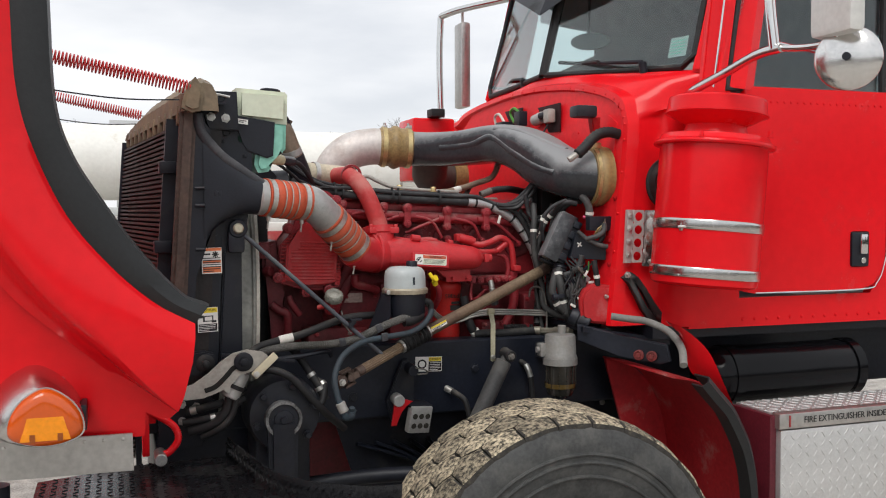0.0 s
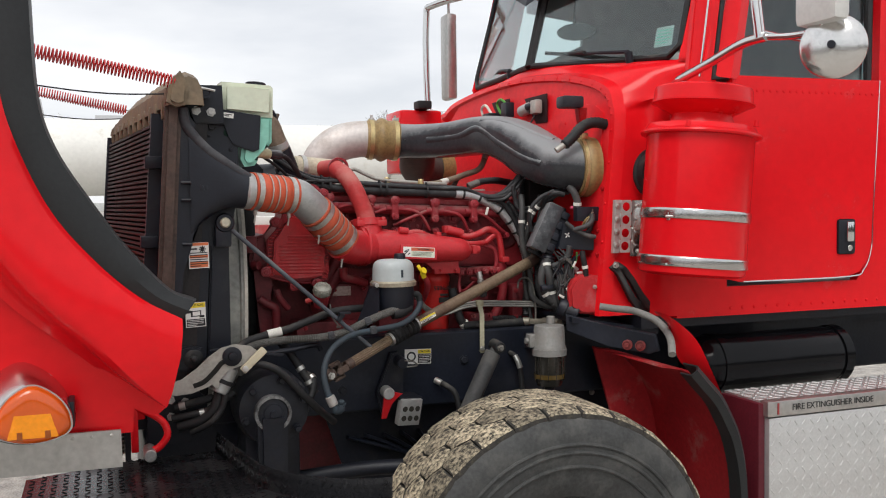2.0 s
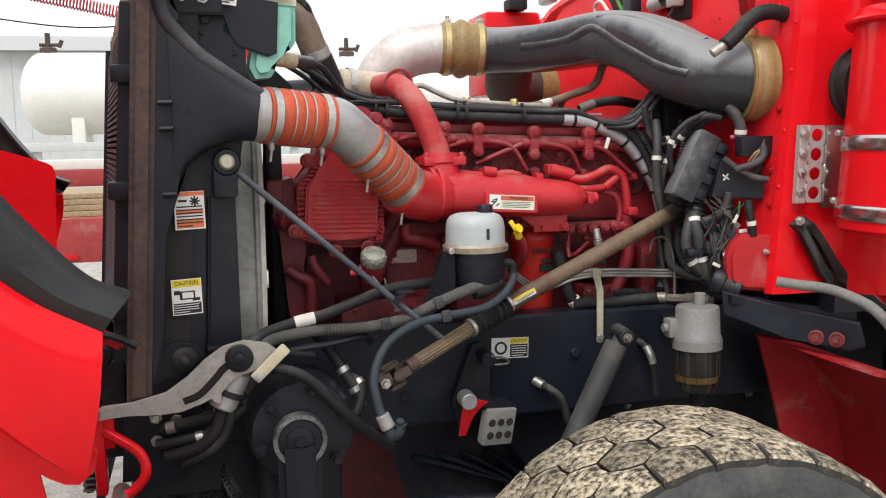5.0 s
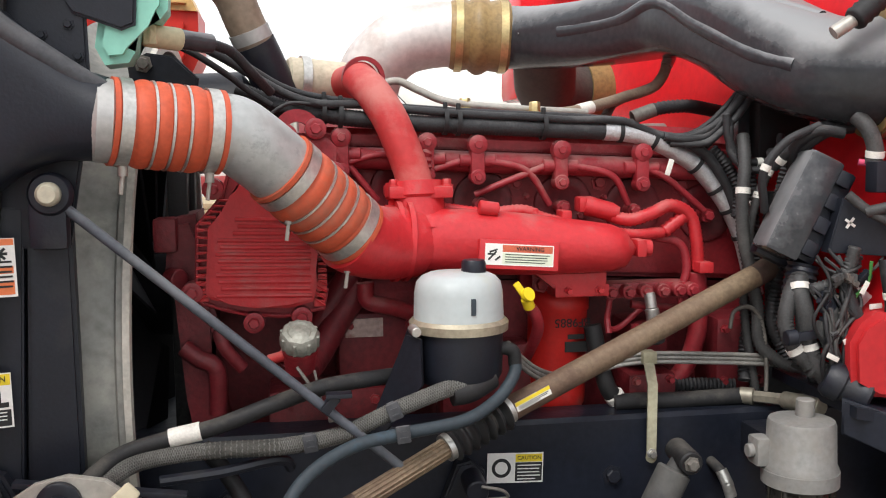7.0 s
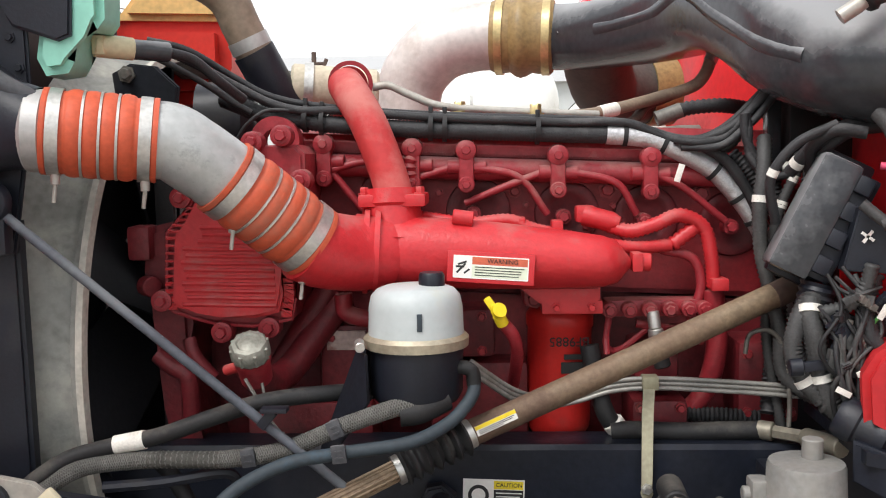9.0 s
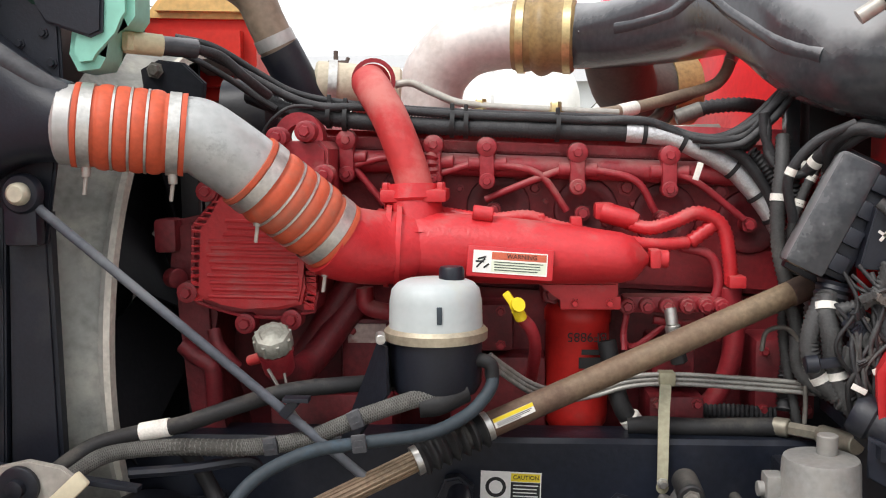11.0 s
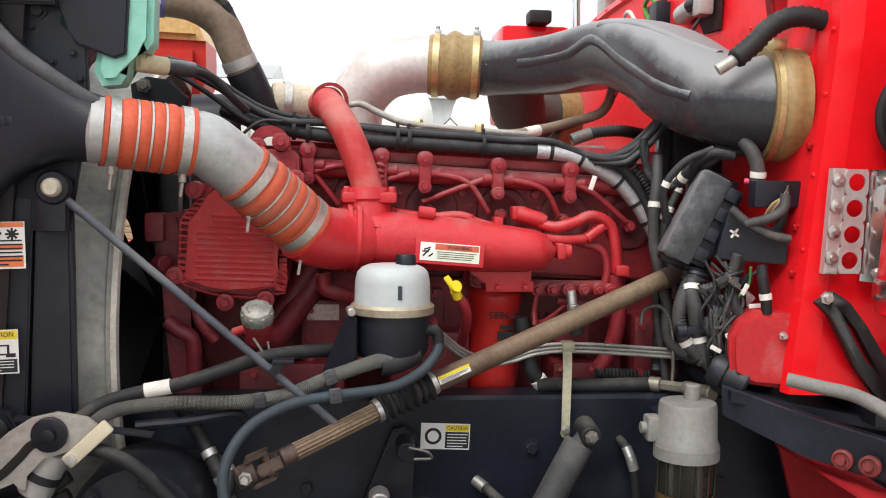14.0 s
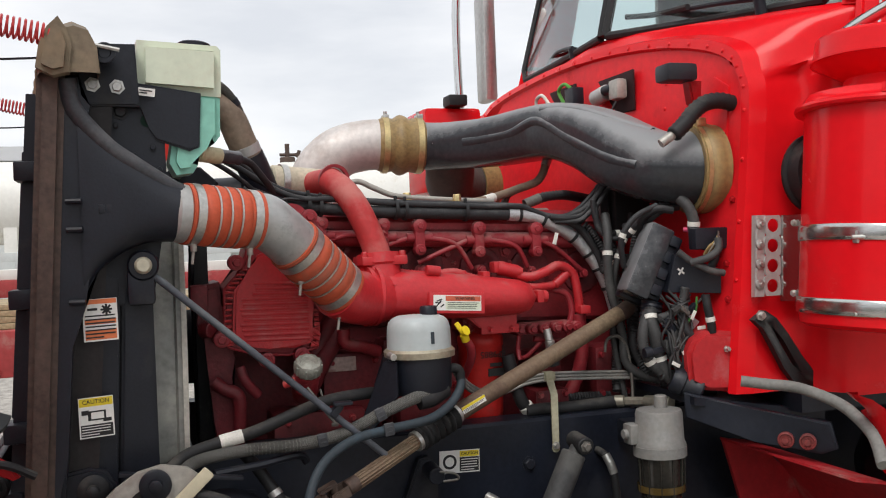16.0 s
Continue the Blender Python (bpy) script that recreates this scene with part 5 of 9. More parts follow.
# ribbed top tank
bm = B()
rows = []
for k in range(25):
    y = 3.02 + k * (4.45 - 3.02) / 24
    e = min(1.0, (y - 3.0) / 0.03, (4.48 - y) / 0.6) ** 0.5
    rib = 0.003 if k % 2 else 0.0
    xc = rx(y, 1.86) + 0.045
    h = (0.100 + rib) * e
    rows.append([(xc - 0.085 - rib, y, 1.85), (xc - 0.08 - rib, y, 1.86 + h * 0.5), (xc - 0.045, y, 1.86 + h * 0.92), (xc - 0.02, y, 1.86 + h), (xc + 0.005, y, 1.86 + h * 0.9), (xc + 0.02 + rib, y, 1.86 + h * 0.5), (xc + 0.024, y, 1.85)])
rows.insert(0, [(p[0], 3.016, 1.85 + (p[2] - 1.85) * 0.03) for p in rows[0]])
loft(bm, rows)
part("top_tank", bm, TANK_TOP, rad, "dusty tan ribbed plastic top tank", smooth=35)
for k in range(11):
    y = 3.1 + k * 0.125
    bm = B()
    box(bm, (rx(y, 1.85) - 0.045, y, 1.815), (rx(y, 1.85) - 0.015, y + 0.07, 1.875), 0.006)
    part("tank_lug", bm, TANK_TOP, rad)
bm = B()
plate_xz(bm, [(0.605, 1.86), (0.612, 1.90), (0.628, 1.937), (0.648, 1.957), (0.662, 1.935), (0.671, 1.905), (0.664, 1.852), (0.635, 1.845)], 3.0, 0.05, 0.010)
part("tank_corner", bm, TANK_TOP, rad)

# charge-air end tank: a flat moulding that funnels to the hose
cac = thing("charge_air_end_tank", "black cast charge-air end tank funnelling to a hose", "end tank")
bm = B()
outer = [(0.639, 1.850), (0.677, 1.853), (0.684, 1.79), (0.70, 1.765), (0.70, 1.475), (0.658, 1.402), (0.646, 1.324), (0.637, 1.2), (0.630, 1.111), (0.618, 1.0), (0.588, 0.985), (0.605, 1.3)]
plate_xz(bm, outer, 3.06, 0.09, 0.014)
prof = smooth_path([(0.672, 1.80, 1.425), (0.70, 1.768, 1.472), (0.745, 1.723, 1.507), (0.79, 1.687, 1.524), (0.83, 1.658, 1.526), (0.868, 1.644, 1.521)], 4)
rows = []
for k, (x, zt, zb) in enumerate(prof):
    u = k / (len(prof) - 1)
    e = 0.35 + 0.65 * u ** 1.5
    ry = 0.048 + 0.0135 * u
    row = []
    for i in range(40):
        a = math.tau * i / 40
        ca, sa = math.cos(a), math.sin(a)
        row.append((x, 3.102 - ry * math.copysign(abs(ca) ** e, ca), (zt + zb) / 2 + (zt - zb) / 2 * math.copysign(abs(sa) ** e, sa)))
    rows.append(row)
loft(bm, rows, close=True)
body = part("tank_body", bm, PLASTIC, cac)
bm = B()
tube(bm, [(0.655, 3.066, 1.846), (0.666, 3.066, 1.79), (0.722, 3.066, 1.720), (0.778, 3.067, 1.677), (0.832, 3.072, 1.640), (0.868, 3.084, 1.618)], 0.019, 14, flat=0.9)
part("rib", bm, WORN_EDGE, body)
bm = B()
for k in range(7):
    x = 0.705 + k * 0.0135
    box(bm, (x, 3.0495, 1.585), (x + 0.011, 3.0555, 1.602), 0.001)
part("cast_mark", bm, PLASTIC, body)
for z in (1.415, 1.61, 1.555):
    bm = B()
    rod(bm, (0.645, 3.05, z), (0.675, 3.045, z), 0.006, 8)
    part("stud", bm, BLACK, cac)
# support plates behind it
sp_ = thing("radiator_support", "black steel radiator side support with warning labels", "support panel")
bm = B()
plate_xz(bm, [(0.672, 1.925), (0.785, 1.925), (0.788, 1.84), (0.79, 1.80), (0.68, 1.80)], 3.092, 0.05, 0.004)
part("upper_bracket", bm, BLACK, sp_)
bm = B()
plate_xz(bm, [(0.68, 1.835), (0.815, 1.822), (0.835, 1.80), (0.838, 1.62), (0.80, 1.4), (0.69, 1.4)], 3.125, 0.012, 0.004)
part("side_plate", bm, PLASTIC, sp_)
for x, z, r in ((0.702, 1.842, 0.0105), (0.748, 1.838, 0.0105), (0.706, 1.797, 0.012), (0.752, 1.793, 0.012)):
    bm = B()
    hexbolt(bm, (x, 3.091 if z > 1.82 else 3.124, z), (0, -1, 0), r, 0.008)
    part("bolt", bm, STEEL if z > 1.82 else BLACK, sp_)
for x, z, r in ((0.712, 1.745, 0.006), (0.735, 1.72, 0.006), (0.775, 1.705, 0.006), (0.812, 1.72, 0.006), (0.824, 1.675, 0.006), (0.742, 1.765, 0.005)):
    bm = B()
    hexbolt(bm, (x, 3.124, z), (0, -1, 0), r, 0.006)
    part("bolt", bm, BLACK, sp_)
# Thin dark disc painted as the shade in a hole.
bm = B()
lathe(bm, [(0, 0.0125), (0.001, 0.0125)], (0.802, 3.124, 1.775), (0, -1, 0), 16)
part("hole", bm, mat("hole_shade", (0.003, 0.02, 0.012), 0.8), sp_)
bm = B()
prism(bm, [(0.628, 3.103, 1.46), (0.738, 3.124, 1.46), (0.715, 3.124, 1.0), (0.60, 3.103, 1.0)], (0, 0.02, 0), 0.003)
panel = part("label_panel", bm, PLASTIC, sp_)
bm = B()
box(bm, (0.64, 3.15, 0.99), (0.80, 3.16, 1.45))
part("backing_plate", bm, BLACK, sp_)
bm = B()
prism(bm, [(0.742, 3.122, 1.44), (0.80, 3.135, 1.44), (0.80, 3.145, 1.0), (0.72, 3.13, 1.0)], (0, 0.03, 0), 0.006)
part("side_channel", bm, PLASTIC, sp_)
bm = B()
lathe(bm, [(0, 0.031), (0.010, 0.031), (0.015, 0.027)], (0.783, 3.10, 1.480), (0, -1, 0), 28)
box(bm, (0.751, 3.09, 1.40), (0.805, 3.12, 1.480), 0.01)
eye = part("strut_eye", bm, PLASTIC, sp_)
bm = B()
lathe(bm, [(0, 0.0175), (0.005, 0.0175), (0.012, 0.0165), (0.016, 0.012)], (0.783, 3.086, 1.480), (0, -1, 0), 20)
part("bolt", bm, mat("pale_zinc_bolt", (0.52, 0.49, 0.38), 0.45, metal=0.4, vary=0.2), eye, "pale zinc hex bolt")
ru = thing("radiator_mount", "black cast radiator mount with a rubber bush", "mount")
bm = B()
plate_xz(bm, [(0.60, 1.075), (0.665, 1.085), (0.70, 1.075), (0.715, 1.045), (0.70, 1.012), (0.665, 1.0), (0.60, 1.005)], 3.085, 0.03, 0.006)
part("mount_arm", bm, BLACK, ru)
bm = B()
lathe(bm, [(0, 0.028), (0.01, 0.03), (0.016, 0.02), (0.016, 0.012), (0.03, 0.011), (0.034, 0.005)], (0.672, 3.085, 1.044), (0, -1, 0), 24)
part("bush", bm, RUBBER, ru)

# fan shroud ring behind the radiator
fs = thing("fan_shroud", "dusty grey round fan shroud behind the radiator", "fan shroud")
bm = B()
lathe(bm, [(0.0, 0.60), (0.03, 0.575), (0.06, 0.56), (0.105, 0.552), (0.11, 0.562), (0.128, 0.562), (0.128, 0.545), (0.06, 0.545), (0.0, 0.585)], (0.746, 3.755, 1.20), (1, -0.02, -0.015), 96, closed=True)
part("shroud_ring", bm, SHROUD, fs)
bm = B()
lathe(bm, [(0.120, 0.5625), (0.120, 0.567), (0.131, 0.567), (0.131, 0.546), (0.1285, 0.546)], (0.746, 3.755, 1.20), (1, -0.02, -0.015), 96, closed=True)
part("shroud_lip", bm, mat("pale_shroud_lip", (0.50, 0.48, 0.42), 0.6, vary=0.2, scale=12), fs)
bm = B()
lathe(bm, [(0, 0.57), (0.02, 0.57), (0.02, 0.2), (0, 0.2)], (0.73, 3.755, 1.20), (1, 0, -0.06), 48, closed=True)
part("shroud_back", bm, FAN_BLACK, fs)
fan = thing("cooling_fan", "black moulded cooling fan between radiator and engine", "fan")
bm = B()
rod(bm, (0.765, 3.755, 1.25), (0.96, 3.755, 1.245), 0.10, 32)
part("hub", bm, FAN_BLACK, fan)
for k in range(9):
    a = math.tau * k / 9
    d = Vector((0, math.cos(a), math.sin(a)))
    tdir = Vector((0, -math.sin(a), math.cos(a)))
    bm = B()
    c0 = Vector((0.81, 3.755, 1.25))
    rows = [[c0 + d * r + tdir * s * (0.07 + 0.05 * r) + Vector((s * 0.04, 0, 0)) for s in (-1, -0.3, 0.4, 1)] for r in (0.11, 0.25, 0.38, 0.5)]
    loft(bm, rows)
    thicken(bm, 0.005)
    part("blade", bm, FAN_BLACK, fan)
tb = thing("tank_bracket", "black steel bracket plate behind the coolant tank", "bracket")
bm = B()
prism(bm, [(0.843, 3.42, 1.693), (0.876, 3.42, 1.71), (0.922, 3.42, 1.704), (0.961, 3.42, 1.667), (0.954, 3.42, 1.614), (0.852, 3.42, 1.613)], (0.006, 0.006, 0), 0.002)
part("plate", bm, BLACK, tb)
bm = B()
hexbolt(bm, (0.872, 3.418, 1.691), (0, -1, 0), 0.011, 0.012)
part("bolt", bm, DULL_STEEL, tb)
# coil springs from the radiator to the hood
for (p0, p1), rr in (((Vector((0.682, 3.03, 1.914)), Vector((-0.5, 2.98, 2.14))), 0.0195), ((Vector((0.57, 4.30, 1.945)), Vector((-0.5, 4.35, 2.17))), 0.0195)):
    cs = thing("hood_spring", "red-painted hood assist coil spring with a wire cable", "spring", "hood springs")
    axis = (p1 - p0)
    L = axis.length
    axis.normalize()
    s = axis.orthogonal().normalized()
    u = axis.cross(s)
    n = int(L / 0.0108)
    line = []
    for i in range(n * 8):
        a = i * math.tau / 8
        line.append(p0 + axis * (0.05 + (L - 0.05) * i / (n * 8)) + s * math.cos(a) * rr + u * math.sin(a) * rr)
    bm = B()
    tube(bm, line, 0.0026, 6, curve=False)
    part("coil", bm, mat("spring_red", (0.50, 0.04, 0.04), 0.4, vary=0.25), cs)
    bm = B()
    tube(bm, [p0 + axis * 0.05, p0 + axis * 0.0, p0 - axis * 0.075], 0.004, 6)
    part("hook", bm, STEEL, cs)
    bm = B()
    tube(bm, [p0 + Vector((0, 0.05, -0.02)), p0.lerp(p1, 0.25) + Vector((0, 0.1, -0.075)), p0.lerp(p1, 0.6) + Vector((0, 0.1, -0.10)), p1 + Vector((0, 0.1, -0.11))], 0.0025, 5)
    part("safety_cable", bm, BLACK, cs)
eb = thing("spring_anchor", "black steel spring anchor eye bolt on the radiator top", "anchor")
bm = B()
lathe(bm, [(-0.006, 0.012), (-0.006, 0.02), (0.006, 0.02), (0.006, 0.012)], (0.728, 3.04, 1.895), (0, 1, 0), 20, closed=True)
rod(bm, (0.728, 3.035, 1.895), (0.728, 3.10, 1.895), 0.012)
part("eye", bm, BLACK, eb)


# ---- engine ----
eng = thing("diesel_engine", "red-enamelled six-cylinder diesel engine, dusty, in the open bay", "engine")


def ez(x):
    """The engine is hung a few degrees down to the rear."""
    return -0.045 * (x - 1.5)


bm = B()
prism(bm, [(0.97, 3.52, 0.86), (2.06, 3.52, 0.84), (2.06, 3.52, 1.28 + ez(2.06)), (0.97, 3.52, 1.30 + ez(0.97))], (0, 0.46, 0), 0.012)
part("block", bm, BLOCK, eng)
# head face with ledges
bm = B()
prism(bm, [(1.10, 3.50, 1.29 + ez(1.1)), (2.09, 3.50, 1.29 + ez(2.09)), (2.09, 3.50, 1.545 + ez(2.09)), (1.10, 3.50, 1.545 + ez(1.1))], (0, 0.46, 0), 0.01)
# Head enamel is darker than the manifold's, with darker patches.
head = part("cylinder_head", bm, mat("dark_head_enamel", (0.20, 0.012, 0.017), 0.48, vary=0.22, scale=12, bump=0.25, bump_scale=110, dust=(0.11, 0.012, 0.012), dust_amount=0.3, dust_scale=8), eng)
bm = B()
prism(bm, [(1.12, 3.49, 1.535 + ez(1.12)), (2.09, 3.49, 1.535 + ez(2.09)), (2.09, 3.49, 1.555 + ez(2.09)), (1.12, 3.49, 1.555 + ez(1.12))], (0, 0.48, 0), 0.004)
part("head_flange", bm, ENGINE, head)
bm = B()
rod(bm, (1.14, 3.478, 1.512 + ez(1.14)), (2.07, 3.478, 1.512 + ez(2.07)), 0.021, 20)
part("fuel_rail", bm, ENGINE, head)
bm = B()
prism(bm, [(1.14, 3.52, 1.555 + ez(1.12)), (2.06, 3.52, 1.555 + ez(2.09)), (2.06, 3.54, 1.60 + ez(2.09)), (1.14, 3.54, 1.60 + ez(1.12))], (0, 0.4, 0), 0.015)
part("rocker_cover", bm, ENGINE, eng)
# injector bores: ringed bosses in the shade-darkened block red, for pockets in the head
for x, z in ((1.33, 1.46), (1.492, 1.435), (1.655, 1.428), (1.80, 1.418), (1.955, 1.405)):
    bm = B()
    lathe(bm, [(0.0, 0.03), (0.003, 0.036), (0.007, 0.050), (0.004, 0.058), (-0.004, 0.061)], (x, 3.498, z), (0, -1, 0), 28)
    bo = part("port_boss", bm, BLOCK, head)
    bm = B()
    rod(bm, (x - 0.008, 3.50, z - 0.004), (x - 0.008, 3.465, z - 0.004), 0.014, 12)
    hexbolt(bm, (x - 0.008, 3.466, z - 0.004), (0, -1, 0), 0.010, 0.012)
    part("line_fitting", bm, ENGINE, bo)
for x, z in ((1.375, 1.52), (1.472, 1.515), (1.636, 1.503), (1.80, 1.497), (1.215, 1.53)):
    bm = B()
    lathe(bm, [(0, 0.002), (0.0, 0.02), (0.016, 0.018), (0.02, 0.010)], (x, 3.455, z + 0.032), (0, -1, 0), 16)
    box(bm, (x - 0.014, 3.44, z - 0.03), (x + 0.014, 3.47, z + 0.032), 0.008)
    rod(bm, (x, 3.47, z - 0.03), (x, 3.438, z - 0.03), 0.015, 14)
    rod(bm, (x - 0.034, 3.458, z + 0.002), (x + 0.036, 3.458, z + 0.0), 0.013, 12)
    part("line_clamp", bm, ENGINE, head)
    bm = B()
    hexbolt(bm, (x, 3.44, z + 0.032), (0, -1, 0), 0.009, 0.008)
    part("clamp_bolt", bm, ENGINE, head)
    bm = B()
    hexbolt(bm, (x, 3.438, z - 0.03), (0, -1, 0), 0.008, 0.007)
    part("clamp_bolt", bm, ENGINE, head)
for line in ([(1.612, 3.455, 1.506), (1.55, 3.448, 1.484), (1.469, 3.46, 1.451)], [(1.49, 3.452, 1.515), (1.567, 3.448, 1.496), (1.617, 3.46, 1.429)], [(1.658, 3.452, 1.505), (1.739, 3.448, 1.484), (1.777, 3.46, 1.427)],
             [(1.82, 3.452, 1.494), (1.86, 3.45, 1.472), (1.935, 3.46, 1.412)], [(1.444, 3.455, 1.516), (1.377, 3.455, 1.497)], [(1.34, 3.455, 1.515), (1.284, 3.455, 1.529), (1.184, 3.455, 1.502)], [(1.164, 3.46, 1.548), (1.216, 3.458, 1.522), (1.282, 3.46, 1.443)]):
    bm = B()
    tube(bm, line, 0.0068, 10, 8)
    part("fuel_line", bm, ENGINE, eng)
for x, z, r in ((1.56, 1.47, 0.009), (1.73, 1.47, 0.012), (1.42, 1.47, 0.006), (1.90, 1.46, 0.013), (1.58, 1.445, 0.005), (1.74, 1.44, 0.005), (1.26, 1.40, 0.012), (1.87, 1.49, 0.006), (2.0, 1.47, 0.012), (2.02, 1.37, 0.013), (1.53, 1.415, 0.008), (1.69, 1.405, 0.008)):
    bm = B()
    hexbolt(bm, (x, 3.499, z), (0, -1, 0), r, 0.01)
    part("head_bolt", bm, ENGINE, head)
bm = B()
tube(bm, [(1.377, 3.45, 1.545), (1.37, 3.442, 1.52), (1.374, 3.445, 1.463)], 0.012, 10, ribs=(0.012, 0.004))
part("ribbed_sleeve", bm, ENGINE, eng)

# intake manifold: a tapering log with elbow and collar
bm = B()
n = 20
rows = []
for k in range(n + 1):
    u = k / n
    x = 1.285 + u * 0.465
    zc = 1.381 - 0.03 * u
    rz = 0.060 * (1 - 0.35 * max(0, (u - 0.35) / 0.65) ** 1.5)
    if u > 0.9:
        rz *= math.sqrt(max(0.02, 1 - ((u - 0.9) / 0.1) ** 2 * 0.96))
    ry = 0.058 if u < 0.9 else 0.058 * rz / 0.045
    rows.append([(x, 3.355 + ry * math.cos(a), zc + rz * math.sin(a)) for a in [math.tau * i / 28 for i in range(28)]])
loft(bm, rows, close=True)
mani = part("intake_manifold", bm, ENGINE_HI, eng, "bright red tapered intake manifold", smooth=60)
bm = B()
tube(bm, [(1.210, 3.258, 1.402), (1.235, 3.278, 1.388), (1.28, 3.32, 1.376), (1.33, 3.352, 1.374)], 0.064, 32, 8)
part("manifold_elbow", bm, ENGINE_HI, mani)
bm = B()
for xx in (1.297, 1.315):
    lathe(bm, [(0, 0.06), (0, 0.0725), (0.009, 0.0725), (0.009, 0.06)], (xx, 3.345, 1.377), (1, 0.1, -0.06), 40, closed=True)
part("manifold_collar", bm, ENGINE_HI, mani)
bm = B()
lathe(bm, [(0, 0.072), (0, 0.058), (0.012, 0.056), (0.055, 0.05), (0.06, 0.056), (0.085, 0.054), (0.085, 0.05)], (1.345, 3.37, 1.395), (-0.03, 0.12, 1), 32)
part("manifold_neck", bm, ENGINE_HI, mani)
bm = B()
box(bm, (1.29, 3.33, 1.452), (1.405, 3.44, 1.474), 0.006)
hexbolt(bm, (1.30, 3.345, 1.474), (0, 0, 1), 0.008)
hexbolt(bm, (1.395, 3.345, 1.474), (0, 0, 1), 0.008)
part("neck_flange", bm, ENGINE_HI, mani)
bm = B()
prism(bm, [(1.56, 3.36, 1.31), (1.70, 3.36, 1.31), (1.70, 3.36, 1.27), (1.61, 3.36, 1.27)], (0, 0.12, 0), 0.004)
box(bm, (1.60, 3.36, 1.262), (1.705, 3.42, 1.285), 0.003)
part("manifold_foot", bm, ENGINE_HI, mani)
for x in (1.625, 1.685):
    bm = B()
    hexbolt(bm, (x, 3.358, 1.274), (0, -1, 0), 0.006)
    part("bolt", bm, ENGINE_HI, mani)
bm = B()
rod(bm, (1.76, 3.36, 1.352), (1.785, 3.36, 1.35), 0.016)
box(bm, (1.752, 3.34, 1.336), (1.77, 3.38, 1.368), 0.003)
part("manifold_tip", bm, ENGINE_HI, mani)
bm = B()
rod(bm, (1.45, 3.33, 1.435), (1.485, 3.33, 1.43), 0.013)
part("manifold_boss", bm, ENGINE_HI, mani)
# label seat
lm_ = facing(1.513, 3.288, 1.352, 0.0, -6.0, 4.0)
bm = B()
box(bm, (-0.072, -0.026, -0.03), (0.072, 0.026, 0.003), 0.003, m=lm_)
part("label_seat", bm, ENGINE_HI, mani)


def sign(name, label, m, w, h, parts, parent=None):
    """A printed plate; parts: (x0, x1, y0, y1, material) in fractions of the plate."""
    t = thing(name, label, "label")
    bm = B()
    box(bm, (-w / 2, -h / 2, 0), (w / 2, h / 2, 0.0012), m=m)
    p = part("plate", bm, WHITE, t)
    for i, (x0, x1, y0, y1, mt) in enumerate(parts):
        bm = B()
        z = 0.0012 + 0.0002 * (1 + i * 0.5)
        box(bm, (-w / 2 + x0 * w, -h / 2 + y0 * h, 0.0008), (-w / 2 + x1 * w, -h / 2 + y1 * h, z), m=m)
        part("printed_field", bm, mt, p)
    return t, p


wl_ = lm_ @ Matrix.Translation((0, 0, 0.003)) @ Matrix.Scale(0.87, 4)
t, p = sign("warning_label", "white and orange warning label on the red manifold", wl_, 0.142, 0.043, [(0.25, 0.985, 0.62, 0.95, FADED_RED), (0.25, 0.985, 0.06, 0.58, MILKY)])
letters("lettering", "WARNING", 0.012, wl_ @ Matrix.Translation((0.022, 0.0125, 0.002)), INK, p)
bm = B()
bars(bm, wl_, -0.03, 0.064, -0.017, 0.003, 4, 0.3, 0.0018)
part("print", bm, INK, p)
bm = B()
for a, b in (((-0.064, -0.012), (-0.048, 0.006)), ((-0.05, -0.012), (-0.04, -0.004)), ((-0.062, 0.004), (-0.046, 0.01)), ((-0.066, 0.0), (-0.05, 0.0))):
    d = Vector((b[0] - a[0], b[1] - a[1], 0))
    box(bm, (0, -0.0018, 0.0013), (d.length, 0.0018, 0.0018), m=wl_ @ Matrix.Translation((*a, 0)) @ Matrix.Rotation(math.atan2(d.y, d.x), 4, "Z"))
part("pictogram", bm, INK, p)

# crossover pipe into the neck
bm = B()
tube(bm, [(1.348, 3.395, 1.465), (1.332, 3.402, 1.52), (1.302, 3.415, 1.595), (1.272, 3.44, 1.645), (1.252, 3.49, 1.67)], 0.033, 24, 8)
cross = part("crossover_pipe", bm, DUSTY_RED, eng, "bright red crossover pipe")
bm = B()
tube(bm, [(1.258, 3.50, 1.672), (1.245, 3.60, 1.675), (1.20, 3.78, 1.67), (1.17, 3.95, 1.66)], 0.033, 24)
part("crossover_pipe", bm, DUSTY_RED, eng)
bm = B()
lathe(bm, [(0, 0.033), (0.0, 0.041), (0.012, 0.041), (0.012, 0.033)], (1.262, 3.482, 1.672), (-0.15, 1, 0.1), 28, closed=True)
part("pipe_bead", bm, ENGINE, cross)
# front gear cover with ribs
gco = [(1.017, 1.504), (1.004, 1.46), (0.962, 1.414), (0.956, 1.29), (0.967, 1.278), (1.003, 1.266), (1.041, 1.256), (1.104, 1.251), (1.173, 1.263), (1.179, 1.298), (1.176, 1.36), (1.20, 1.42), (1.20, 1.545), (1.185, 1.56), (1.11, 1.56), (1.05, 1.55)]
gci = [(1.038, 1.49), (1.024, 1.46), (0.981, 1.41), (0.973, 1.298), (0.981, 1.288), (1.014, 1.279), (1.056, 1.271), (1.114, 1.269), (1.154, 1.278), (1.162, 1.308), (1.157, 1.36), (1.17, 1.43), (1.16, 1.50), (1.10, 1.51)]
bm = B()
plate_xz(bm, gco, 3.338, 0.157, 0.006)
gc = part("gear_cover", bm, ENGINE, eng)
bm = B()
